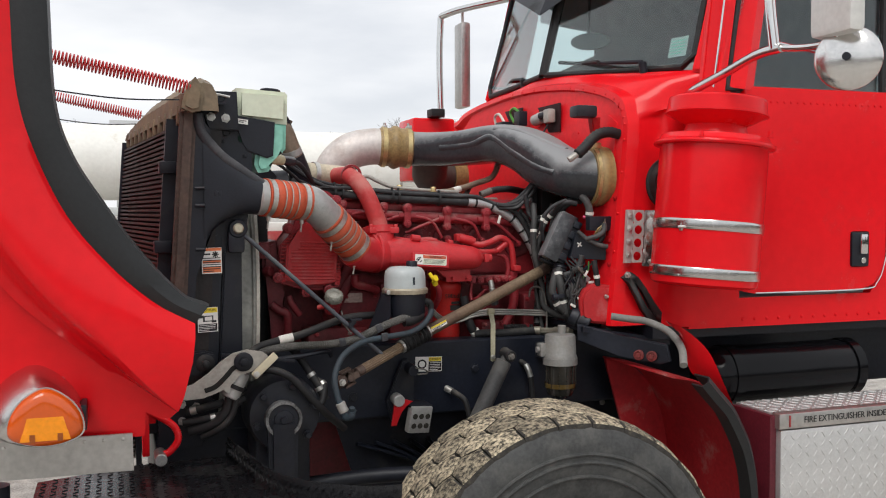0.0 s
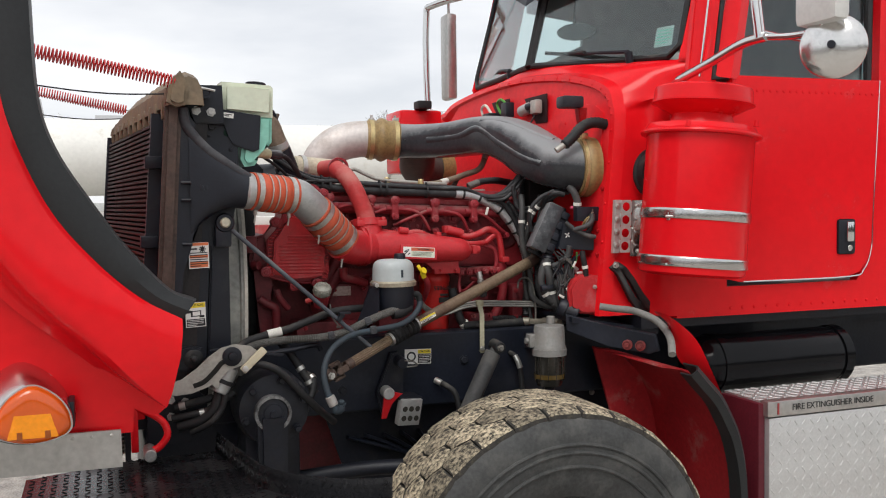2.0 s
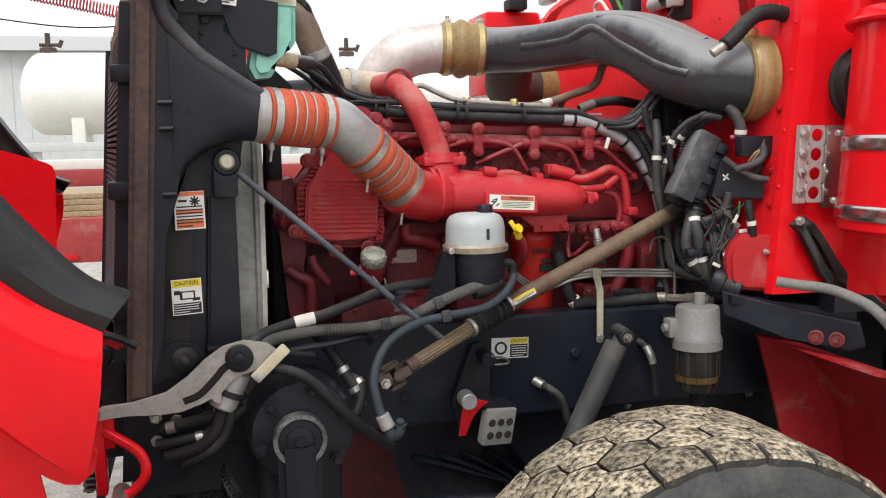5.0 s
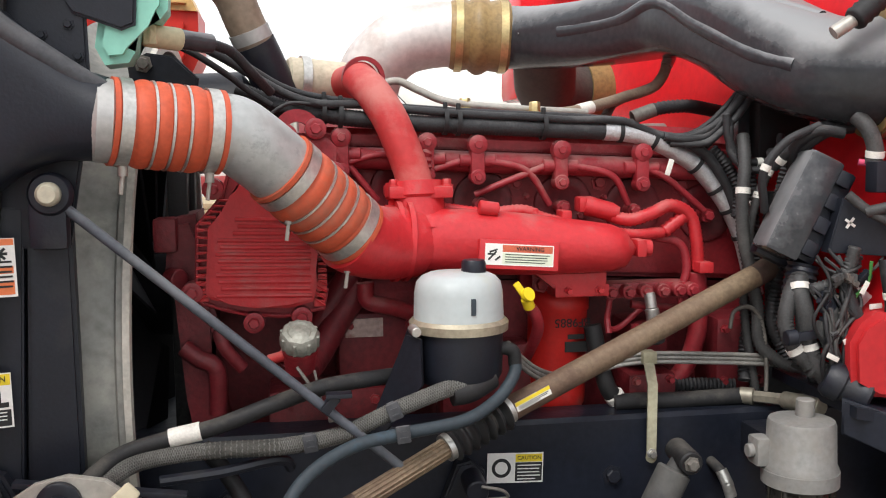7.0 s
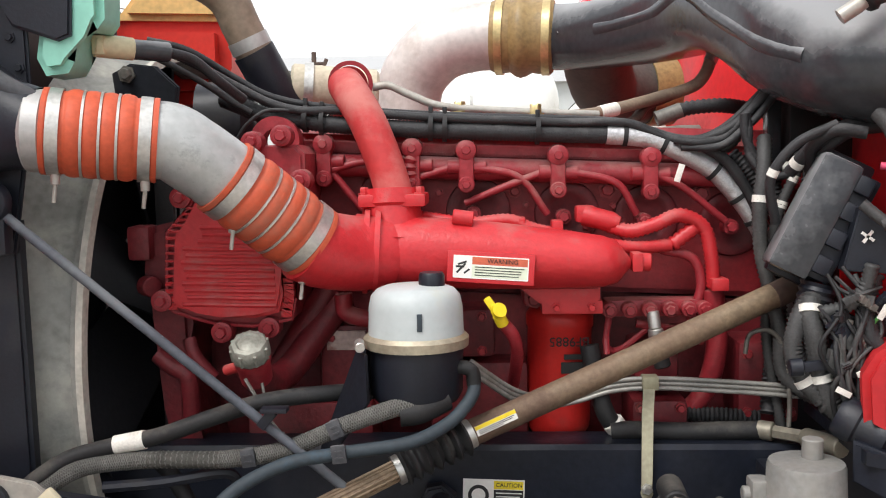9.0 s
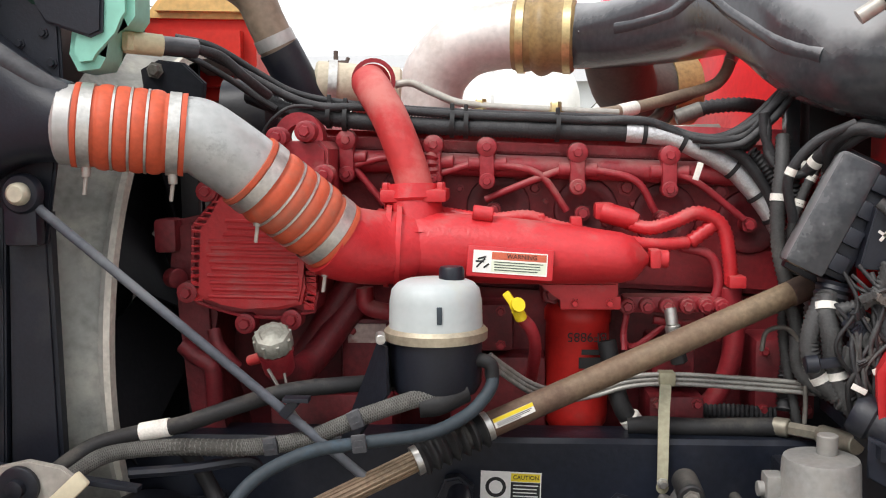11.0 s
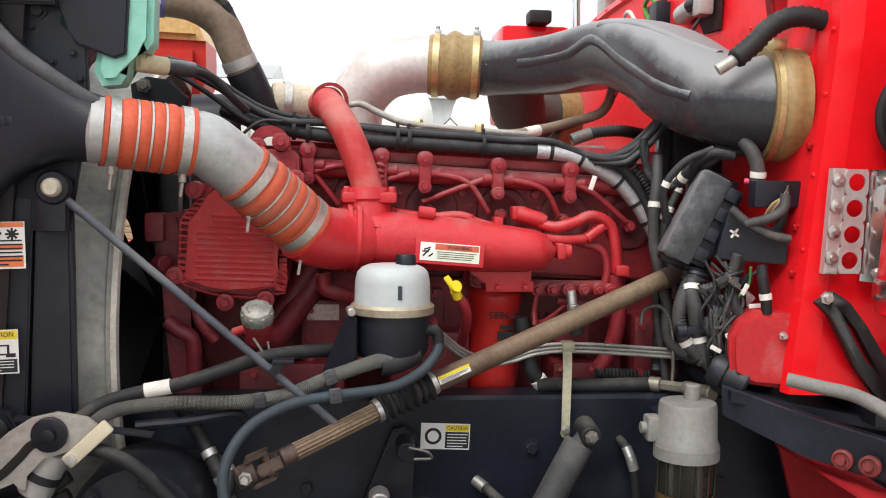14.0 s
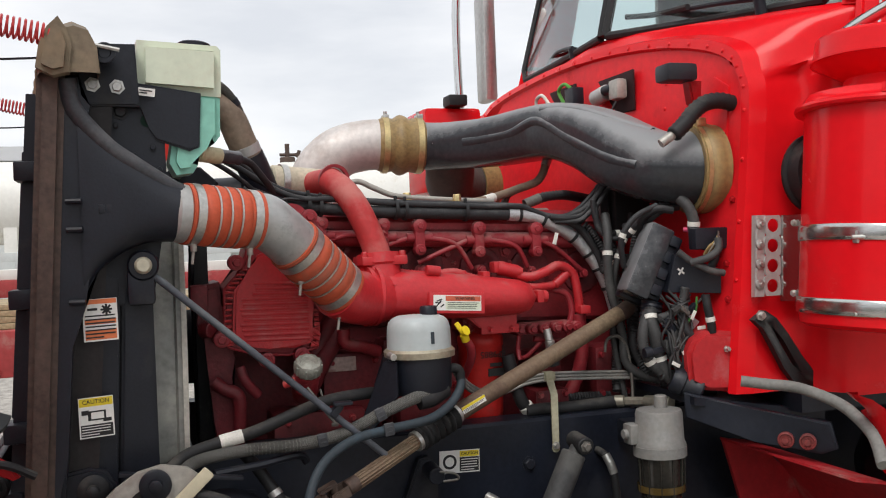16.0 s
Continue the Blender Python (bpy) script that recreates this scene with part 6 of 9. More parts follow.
plate_xz(bm, gci, 3.308, 0.034, 0.006)
part("breather_panel", bm, ENGINE_HI, gc)
for k in range(12):
    z = 1.290 + k * 0.0118
    ind = 0.012 * ((k * 5) % 3) / 3 + (0.03 if k > 8 else 0.0)
    bm = B()
    rod(bm, (0.992 + ind, 3.309, z + 0.004), (1.152 - ind * 0.3, 3.309, z), 0.0042, 8)
    part("rib", bm, ENGINE_HI, gc)
# ladder of short webs between the flange edge and the raised panel
for i in (1, 2, 3, 8, 9):
    a0, a1 = Vector((gco[i][0], 3.324, gco[i][1])), Vector((gco[i + 1][0], 3.324, gco[i + 1][1]))
    b0, b1 = Vector((gci[i][0], 3.324, gci[i][1])), Vector((gci[i + 1][0], 3.324, gci[i + 1][1]))
    count = max(1, round((a1 - a0).length / 0.0135))
    for j in range(count):
        p, q = a0.lerp(a1, (j + 0.5) / count), b0.lerp(b1, (j + 0.5) / count)
        bm = B()
        rod(bm, p, q, 0.0024, 6)
        box(bm, (min(p.x, q.x), 3.324, min(p.z, q.z) - 0.0012), (max(p.x, q.x), 3.339, max(p.z, q.z) + 0.0012) if abs(p.x - q.x) > abs(p.z - q.z) else (min(p.x, q.x) + 0.0024, 3.339, max(p.z, q.z)))
        part("edge_rib", bm, ENGINE_HI, gc)
bm = B()
tube(bm, [(x, 3.332, z) for x, z in gco[:10]], 0.0032, 6, curve=False)
part("flange_lip", bm, ENGINE, gc)
for x, z in ((0.950, 1.298), (1.052, 1.243), (1.134, 1.250), (1.195, 1.50), (1.115, 1.565), (0.990, 1.474), (1.165, 1.575)):
    bm = B()
    lathe(bm, [(0, 0.019), (0.03, 0.018), (0.032, 0.013)], (x, 3.35, z), (0, -1, 0), 16)
    hexbolt(bm, (x, 3.319, z), (0, -1, 0), 0.010, 0.009)
    part("cover_bolt", bm, ENGINE, gc)
bm = B()
lathe(bm, [(-0.02, 0.022), (-0.02, 0.044), (0.02, 0.044), (0.02, 0.022)], (1.135, 3.43, 1.568), (0, 1, 0), 28, closed=True)
part("lifting_eye", bm, ENGINE, eng)
bm = B()
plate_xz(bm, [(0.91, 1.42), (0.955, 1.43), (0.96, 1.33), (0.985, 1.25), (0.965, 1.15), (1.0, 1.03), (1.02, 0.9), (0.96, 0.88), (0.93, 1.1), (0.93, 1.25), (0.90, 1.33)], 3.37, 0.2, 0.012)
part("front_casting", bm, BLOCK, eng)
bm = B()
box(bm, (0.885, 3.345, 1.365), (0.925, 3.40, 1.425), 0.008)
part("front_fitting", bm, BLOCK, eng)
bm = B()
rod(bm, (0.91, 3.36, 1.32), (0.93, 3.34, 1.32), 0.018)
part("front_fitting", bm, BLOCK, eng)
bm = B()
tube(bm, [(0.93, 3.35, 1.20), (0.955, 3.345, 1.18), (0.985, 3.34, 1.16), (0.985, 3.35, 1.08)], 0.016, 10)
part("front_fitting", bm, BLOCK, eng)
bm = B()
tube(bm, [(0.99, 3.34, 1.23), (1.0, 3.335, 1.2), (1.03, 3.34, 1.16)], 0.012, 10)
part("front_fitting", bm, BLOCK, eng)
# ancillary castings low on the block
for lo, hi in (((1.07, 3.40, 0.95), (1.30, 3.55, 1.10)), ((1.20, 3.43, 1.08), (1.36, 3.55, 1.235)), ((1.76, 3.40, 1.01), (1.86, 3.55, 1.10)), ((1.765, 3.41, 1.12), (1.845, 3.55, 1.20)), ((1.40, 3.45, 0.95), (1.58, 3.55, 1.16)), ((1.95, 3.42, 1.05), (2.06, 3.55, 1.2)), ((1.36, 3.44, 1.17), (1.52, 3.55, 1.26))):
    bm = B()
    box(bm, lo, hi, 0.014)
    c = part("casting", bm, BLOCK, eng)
    for fx in (0.15, 0.85):
        for fz in (0.15, 0.85):
            bm = B()
            hexbolt(bm, (lo[0] + (hi[0] - lo[0]) * fx, lo[1], lo[2] + (hi[2] - lo[2]) * fz), (0, -1, 0), 0.007)
            part("bolt", bm, ENGINE, c)
bm = B()
box(bm, (1.215, 3.424, 1.19), (1.285, 3.429, 1.225))
part("data_plate", bm, mat("worn_data_plate", (0.45, 0.34, 0.30), 0.5, vary=0.3, dust=(0.3, 0.03, 0.03), dust_amount=0.35, dust_scale=20), eng, "worn metal data plate")
# oil filler: neck, cap and strap
of = thing("oil_filler", "red oil filler neck with a grey ridged cap and dangling tether", "oil filler")
bm = B()
tube(bm, [(1.245, 3.44, 1.285), (1.20, 3.42, 1.225), (1.155, 3.37, 1.165), (1.13, 3.30, 1.16), (1.118, 3.25, 1.20)], 0.026, 16)
part("neck", bm, BLOCK, of)
bm = B()
tube(bm, [(1.235, 3.44, 1.32), (1.19, 3.43, 1.255), (1.13, 3.42, 1.16)], 0.024, 14)
part("second_tube", bm, BLOCK, of)
cax = Vector((0.0, -0.55, 0.8)).normalized()
bm = B()
lathe(bm, [(-0.05, 0.026), (-0.012, 0.028), (-0.01, 0.030), (0.0, 0.030)], (1.128, 3.222, 1.222), cax, 24)
part("collar", bm, ENGINE, of)
bm = B()
lathe(bm, [(0.0, 0.029), (0.004, 0.0325), (0.024, 0.0325), (0.031, 0.028), (0.033, 0.021), (0.030, 0.018), (0.034, 0.008), (0.034, 0.001)], (1.128, 3.222, 1.222), cax, 8)
cap = part("cap", bm, mat("grey_zinc_cap", (0.30, 0.30, 0.26), 0.5, metal=0.4, vary=0.25, scale=20, bump=0.3), of, "dull grey zinc cap")
for k in range(8):
    a = (k + 0.5) * math.tau / 8
    s1 = cax.orthogonal().normalized()
    s2 = cax.cross(s1)
    bm = B()
    o = Vector((1.128, 3.222, 1.222)) + (s1 * math.cos(a) + s2 * math.sin(a)) * 0.0295
    rod(bm, o + cax * 0.004, o + cax * 0.026, 0.0034, 6)
    part("grip", bm, bpy.data.materials["grey_zinc_cap"], cap)
bm = B()
tube(bm, [(1.122, 3.20, 1.19), (1.140, 3.19, 1.165), (1.158, 3.185, 1.135), (1.178, 3.185, 1.108)], 0.003, 6)
tube(bm, [(1.150, 3.195, 1.185), (1.155, 3.19, 1.16), (1.160, 3.185, 1.135)], 0.0025, 6)
box(bm, (1.170, 3.182, 1.100), (1.186, 3.187, 1.109), 0.002)
part("tether", bm, DULL_STEEL, of)
bm = B()
rod(bm, (1.078, 3.25, 1.193), (1.105, 3.235, 1.203), 0.009)
part("side_stub", bm, DUSTY_RED, of)
# spin-on oil filter with upside-down print
flt = thing("oil_filter", "red spin-on oil filter with dark inverted print", "filter")
bm = B()
lathe(bm, [(0, 0.03), (0.004, 0.05), (0.015, 0.057), (0.03, 0.059), (0.20, 0.059), (0.205, 0.062), (0.225, 0.062), (0.235, 0.055), (0.25, 0.05), (0.265, 0.02)], (1.635, 3.48, 1.02), (0.02, 0, 1), 40)
can = part("filter_can", bm, mat("filter_red_paint", (0.56, 0.022, 0.018), 0.4, vary=0.1, dust=(0.3, 0.05, 0.04), dust_amount=0.2), flt)
letters("lettering", "BF9885", 0.024, facing(1.652, 3.4195, 1.203) @ Matrix.Rotation(math.pi, 4, "Z"), INK, can, "dark upside-down part number")
bm = B()
box(bm, (1.637, 3.418, 1.145), (1.685, 3.4215, 1.165), m=None)
bars(bm, facing(1.66, 3.4195, 1.175), -0.018, 0.018, -0.006, 0.006, 1, 0.8)
part("print_block", bm, INK, can)
bm = B()
box(bm, (1.57, 3.42, 1.265), (1.71, 3.55, 1.305), 0.01)
hexbolt(bm, (1.59, 3.42, 1.28), (0, -1, 0), 0.012)
part("filter_head", bm, ENGINE, flt)
# dipstick
dp = thing("dipstick", "yellow dipstick handle on a red tube", "dipstick")
bm = B()
tube(bm, [(1.53, 3.29, 1.262), (1.548, 3.30, 1.238), (1.556, 3.33, 1.20), (1.55, 3.42, 1.12)], 0.011, 10)
part("tube", bm, ENGINE, dp)
bm = B()
rod(bm, (1.532, 3.287, 1.258), (1.524, 3.28, 1.276), 0.0105)
box(bm, (-0.0065, -0.005, 0.0), (0.0065, 0.005, 0.034), 0.003, m=Matrix.Translation((1.524, 3.28, 1.276)) @ Matrix.Rotation(-0.6, 4, "Y"))
lathe(bm, [(0, 0.0125), (0.009, 0.0125)], (1.523, 3.276, 1.282), (0.4, -0.8, 0.4), 16)
part("handle", bm, YELLOW, dp)
# ribbed engine wiring in red
for line, r, ribs in (([(1.389, 3.41, 1.43), (1.475, 3.395, 1.419), (1.546, 3.395, 1.423), (1.596, 3.395, 1.405), (1.745, 3.395, 1.374), (1.829, 3.41, 1.375)], 0.0115, (0.008, 0.0016)),
                      ([(1.70, 3.43, 1.418), (1.754, 3.405, 1.401), (1.80, 3.40, 1.412), (1.843, 3.405, 1.427), (1.885, 3.41, 1.405), (1.899, 3.41, 1.354), (1.905, 3.415, 1.299)], 0.0125, (0.008, 0.0022)),
                      ([(1.814, 3.42, 1.367), (1.868, 3.42, 1.35), (1.884, 3.42, 1.304), (1.873, 3.42, 1.258)], 0.009, None),
                      ([(1.905, 3.42, 1.295), (1.914, 3.43, 1.185), (1.893, 3.44, 1.101), (1.843, 3.45, 1.042)], 0.019, None),
                      ([(1.83, 3.41, 1.375), (1.85, 3.41, 1.39), (1.87, 3.41, 1.405)], 0.013, (0.01, 0.003)),
                      ([(1.251, 3.4, 1.296), (1.256, 3.40, 1.262), (1.301, 3.4, 1.249), (1.341, 3.42, 1.233)], 0.016, None),
                      ([(1.77, 3.42, 1.235), (1.80, 3.42, 1.23), (1.87, 3.44, 1.22)], 0.008, None)):
    bm = B()
    tube(bm, line, r, 12, 8, ribs=ribs)
    part("red_conduit", bm, ENGINE_HI if ribs else ENGINE, eng, smooth=70)
bm = B()
lathe(bm, [(0, 0.012), (0.0, 0.019), (0.05, 0.018), (0.065, 0.012)], (1.68, 3.43, 1.428), (1, -0.3, -0.25), 18)
box(bm, (1.665, 3.42, 1.415), (1.70, 3.46, 1.445), 0.006)
part("wiring_boot", bm, ENGINE_HI, eng)
for p0, p1 in (((1.895, 3.39, 1.305), (1.925, 3.39, 1.305)), ((1.62, 3.385, 1.392), (1.64, 3.385, 1.41)), ((1.56, 3.39, 1.42), (1.575, 3.39, 1.416))):
    bm = B()
    box(bm, (p0[0], 3.385, p0[2] - 0.01), (p1[0], 3.43, p1[2] + 0.012), 0.004)
    part("conduit_clip", bm, ENGINE_HI, eng)
# fuel block with banjo fittings
bm = B()
box(bm, (1.715, 3.41, 1.248), (1.885, 3.46, 1.278), 0.006)
fb_ = part("fuel_block", bm, ENGINE, eng)
for x in (1.72, 1.755, 1.79, 1.825, 1.858, 1.885):
    bm = B()
    rod(bm, (x, 3.42, 1.263), (x, 3.388, 1.263), 0.014, 12)
    hexbolt(bm, (x, 3.389, 1.263), (0, -1, 0), 0.009, 0.01)
    part("banjo", bm, ENGINE, fb_)
for line in ([(1.72, 3.40, 1.25), (1.715, 3.40, 1.20), (1.74, 3.41, 1.19), (1.79, 3.42, 1.225)], [(1.86, 3.40, 1.25), (1.87, 3.40, 1.22), (1.885, 3.42, 1.20)], [(1.715, 3.39, 1.185), (1.715, 3.40, 1.215)]):
    bm = B()
    tube(bm, line, 0.006, 8)
    part("fuel_pipe", bm, ENGINE, fb_)
bm = B()
rod(bm, (1.793, 3.385, 1.262), (1.797, 3.38, 1.232), 0.011, 12)
rod(bm, (1.797, 3.38, 1.232), (1.802, 3.378, 1.195), 0.0135, 12)
part("sensor_body", bm, STEEL, fb_)
bm = B()
rod(bm, (1.802, 3.378, 1.195), (1.81, 3.378, 1.165), 0.015, 12)
part("sensor_plug", bm, RUBBER, fb_)
hb = B()
tube(hb, [(1.685, 3.40, 1.20), (1.70, 3.39, 1.12), (1.715, 3.385, 1.075), (1.74, 3.39, 1.045)], 0.017, 12)
tube(hb, [(1.74, 3.40, 1.02), (1.75, 3.40, 0.9)], 0.016, 12)
t = thing("drain_hose", "black rubber drain hose with a pale band beside the oil filter", "hose")
part("hose", hb, RUBBER, t)
bm = B()
rod(bm, (1.722, 3.384, 1.068), (1.733, 3.387, 1.053), 0.0195, 14)
part("band", bm, TAPE, t)

# ---- charge-air pipe ----
cp = thing("charge_air_pipe", "aluminium charge-air elbow with orange ribbed silicone hoses", "intake pipe")


def bellows(p0, p1, r, bands, name):
    """A ribbed orange sleeve with steel end bands; bands: fractions along it."""
    a, b = Vector(p0), Vector(p1)
    L = (b - a).length
    prof = []
    N = 90
    for i in range(N + 1):
        u = i / N
        bulge = 0.0
        if 0.20 < u < 0.80:
            v = (u - 0.20) / 0.60 * 4
            bulge = 0.0042 * math.sin(math.pi * (v % 1)) ** 0.6
        elif u < 0.045 or u > 0.955:
            bulge = 0.003
        prof.append((u * L, r + bulge))
    bm = B()
    lathe(bm, prof, a, b - a, 40)
    s = part(name, bm, ORANGE, cp, "orange silicone sleeve, dusty", smooth=60)
    for u0, u1 in ((0.055, 0.165), (0.835, 0.945)):
        bm = B()
        lathe(bm, [(u0 * L, r + 0.001), (u0 * L, r + 0.0035), (u1 * L, r + 0.0035), (u1 * L, r + 0.001)], a, b - a, 40, closed=True)
        part("clamp_band", bm, STEEL, s, "bright T-bolt clamp band")
    for k in range(1, 4):
        u = 0.20 + 0.60 * k / 4
        bm = B()
        lathe(bm, [(u * L - 0.0018, r + 0.001), (u * L - 0.0018, r + 0.0042), (u * L + 0.0018, r + 0.0042), (u * L + 0.0018, r + 0.001)], a, b - a, 40, closed=True)
        part("wire_ring", bm, STEEL, s)
    for u in (0.11, 0.89):
        bm = B()
        c = a + (b - a) * u + Vector((0, -0.012, -r - 0.008))
        rod(bm, c + Vector((0, 0.0, 0.012)), c + Vector((0.0, 0.0, -0.008)), 0.007, 10)
        rod(bm, c + Vector((0, 0, -0.005)), c + Vector((-0.004, 0, -0.034)), 0.0032, 8)
        part("clamp_bolt", bm, SATIN, s)
    return s


E0, E1 = Vector((0.866, 3.100, 1.582)), Vector((1.017, 3.150, 1.566))
F0, F1 = Vector((1.102, 3.190, 1.512)), Vector((1.223, 3.265, 1.400))
bm = B()
rod(bm, E0 - Vector((0.025, 0.006, -0.002)), E0 + Vector((0.01, 0.002, -0.001)), 0.060, 36)
part("spigot", bm, ALU, cp)
bellows(E0, E1, 0.0605, 4, "hose_sleeve")
bm = B()
tube(bm, [E1 - (E1 - E0) * 0.08, E1 + (E1 - E0) * 0.12, Vector((1.062, 3.166, 1.546)), F0 - (F1 - F0) * 0.08, F0 + (F1 - F0) * 0.1], 0.0585, 36, 8)
part("elbow", bm, ELBOW, cp, "dull aluminium elbow with scuffs")
bellows(F0, F1, 0.0605, 4, "hose_sleeve")

# ---- big air intake duct ----
duct = thing("air_intake_duct", "dusty black moulded air intake duct from the cowl across the engine", "intake duct")
stations = [(1.63, 4.04, 1.818, 0.077, 0.077, 0), (1.70, 4.02, 1.813, 0.077, 0.077, 0), (1.755, 3.965, 1.809, 0.078, 0.076, 0.4), (1.86, 3.86, 1.81, 0.092, 0.076, 0.9), (1.945, 3.72, 1.818, 0.100, 0.080, 1), (1.985, 3.60, 1.808, 0.104, 0.084, 1), (2.02, 3.48, 1.768, 0.106, 0.088, 1), (2.05, 3.38, 1.715, 0.108, 0.095, 0.8), (2.085, 3.30, 1.68, 0.104, 0.096, 0.4), (2.125, 3.26, 1.668, 0.100, 0.098, 0), (2.165, 3.247, 1.667, 0.103, 0.103, 0)]
line = smooth_path([s[:3] for s in stations], 4)
dims = smooth_path([s[3:] for s in stations], 4)
bm = B()
rows = []
for i, (c, d) in enumerate(zip(line, dims)):
    axd = (line[min(i + 1, len(line) - 1)] - line[max(i - 1, 0)]).normalized()
    s = axd.cross(Vector((0, 0, 1))).normalized()
    u = s.cross(axd)
    row = []
    for k in range(36):
        a = math.tau * k / 36
        e = 1 - 0.42 * d.z
        ca, sa = math.cos(a), math.sin(a)
        row.append(c + s * (d.x * math.copysign(abs(ca) ** e, ca)) + u * (d.y * math.copysign(abs(sa) ** e, sa)))
    rows.append(row)
loft(bm, rows, close=True)
dbody = part("duct_body", bm, DUCT, duct, smooth=50)
flat_rows = [p for row in rows for p in row]
for guide, gr in (([(1.90, 3.60, 1.875), (1.95, 3.50, 1.85), (1.99, 3.42, 1.80), (2.03, 3.34, 1.765), (2.06, 3.29, 1.75)], 0.0055), ([(1.75, 3.88, 1.803), (1.79, 3.80, 1.812), (1.83, 3.69, 1.824), (1.863, 3.60, 1.832), (1.90, 3.49, 1.785), (1.93, 3.402, 1.743), (1.955, 3.31, 1.71), (1.973, 3.238, 1.69)], 0.0065)):
    bm = B()
    on_skin = [min(flat_rows, key=lambda q, g=Vector(g): (q - g).length) for g in guide]
    heart = [min(line, key=lambda q, g=g: (q - g).length) for g in on_skin]
    tube(bm, [g + (h - g).normalized() * 0.0165 for g, h in zip(on_skin, heart)], 0.020, 28, 8)
    part("mould_ridge", bm, DUCT, dbody)
bm = B()
tube(bm, [(1.672, 3.942, 1.813), (1.70, 3.941, 1.811), (1.735, 3.915, 1.808)], 0.004, 6)
part("mould_seam", bm, DUCT, dbody)
for c, axis, r, w in (((2.146, 3.247, 1.667), (1.0, -0.12, 0.0), 0.109, 0.072),):
    bm = B()
    lathe(bm, [(0, r), (0.0, r + 0.006), (w * 0.3, r + 0.006), (w * 0.35, r + 0.009), (w * 0.7, r + 0.009), (w * 0.75, r + 0.006), (w, r + 0.006), (w, r - 0.02), (0.004, r - 0.02)], c, axis, 48, closed=True)
    cl = part("coupling", bm, BRASS, duct, "tan rubber coupling")
    bm = B()
    lathe(bm, [(0.006, r + 0.006), (0.006, r + 0.009), (0.018, r + 0.009), (0.018, r + 0.006)], c, axis, 48, closed=True)
    part("band", bm, BRASS_BAND, cl)
    bm = B()
    box(bm, (2.145, 3.19, 1.772), (2.175, 3.24, 1.795), 0.004)
    part("band_screw", bm, BRASS_BAND, cl)
bm = B()
prof = [(0, 0.082), (0.012, 0.087), (0.035, 0.087), (0.046, 0.085), (0.060, 0.095), (0.070, 0.098), (0.082, 0.095), (0.098, 0.086), (0.122, 0.089), (0.142, 0.089), (0.148, 0.083)]
lathe(bm, prof, (1.526, 4.055, 1.823), (1, -0.12, -0.04), 48)
cl = part("coupling", bm, BRASS, duct, "tan humped rubber coupling with yellow-zinc clamps")
for d0 in (0.012, 0.122):
    bm = B()
    lathe(bm, [(d0, 0.086), (d0, 0.0915), (d0 + 0.018, 0.0915), (d0 + 0.018, 0.086)], (1.526, 4.055, 1.823), (1, -0.12, -0.04), 48, closed=True)
    part("band", bm, BRASS_BAND, cl)
    bm = B()
    box(bm, (1.528 + d0, 4.02 - d0 * 0.12, 1.902), (1.546 + d0, 4.05, 1.917), 0.003)
    rod(bm, (1.537 + d0, 4.035, 1.908), (1.537 + d0, 4.035, 1.928), 0.006)
    part("band_screw", bm, STEEL, cl)
gp = thing("turbo_intake_pipe", "dusty aluminium turbo intake bend behind the engine", "intake pipe")
bm = B()
tube(bm, [(1.57, 4.05, 1.822), (1.485, 4.06, 1.822), (1.40, 4.07, 1.80), (1.338, 4.09, 1.742), (1.316, 4.10, 1.67), (1.312, 4.10, 1.57)], 0.081, 36, 8)
part("bend", bm, ALU_PIPE, gp)
# second duct below, to the far side
d2 = thing("lower_intake_hose", "dusty black rubber hose with a tan coupling beyond the engine", "hose")
bm = B()
tube(bm, [(1.77, 4.04, 1.80), (1.79, 4.12, 1.735), (1.83, 4.22, 1.70), (1.95, 4.28, 1.70)], 0.082, 32)
part("hose", bm, mat("brown_dusty_rubber", (0.075, 0.065, 0.058), 0.6, vary=0.25, dust=(0.14, 0.12, 0.10), dust_amount=0.3), d2)
bm = B()
lathe(bm, [(0, 0.085), (0.0, 0.09), (0.035, 0.092), (0.07, 0.09), (0.07, 0.085)], (1.925, 4.27, 1.70), (1, 0.25, 0.02), 40, closed=True)
part("coupling", bm, BRASS, d2)
fbx = thing("far_cowl_box", "red steel box at the far side of the cowl", "box")
bm = B()
box(bm, (1.78, 4.35, 1.68), (2.0, 4.6, 1.99), 0.02)
part("box_shell", bm, RED, fbx)
bm = B()
box(bm, (1.86, 4.3, 1.99), (1.93, 4.38, 2.03), 0.008)
part("grommet", bm, RUBBER, fbx)

# ---- power-steering reservoir ----
rs = thing("fluid_reservoir", "white and black fluid reservoir with a black cap and steel band", "reservoir")
RC = (1.393, 3.225)
bm = B()
lathe(bm, [(1.150, 0.05), (1.152, 0.066), (1.165, 0.073), (1.245, 0.075)], (RC[0], RC[1], 0), (0, 0, 1), 40)
part("lower_cup", bm, PLASTIC, rs, "black lower cup")
bm = B()
lathe(bm, [(1.238, 0.0755), (1.238, 0.083), (1.252, 0.084), (1.258, 0.078), (1.258, 0.0755)], (RC[0], RC[1], 0), (0, 0, 1), 40, closed=True)
part("band", bm, mat("tarnished_steel_band", (0.45, 0.40, 0.30), 0.4, metal=0.6, vary=0.2), rs, "tarnished steel band")
bm = B()
lathe(bm, [(1.25, 0.076), (1.30, 0.0745), (1.318, 0.071), (1.328, 0.062), (1.333, 0.05), (1.336, 0.0)], (RC[0], RC[1], 0), (0, 0, 1), 40)
wt = part("upper_shell", bm, MILKY_BLUE, rs, "translucent white upper shell")
bm = B()
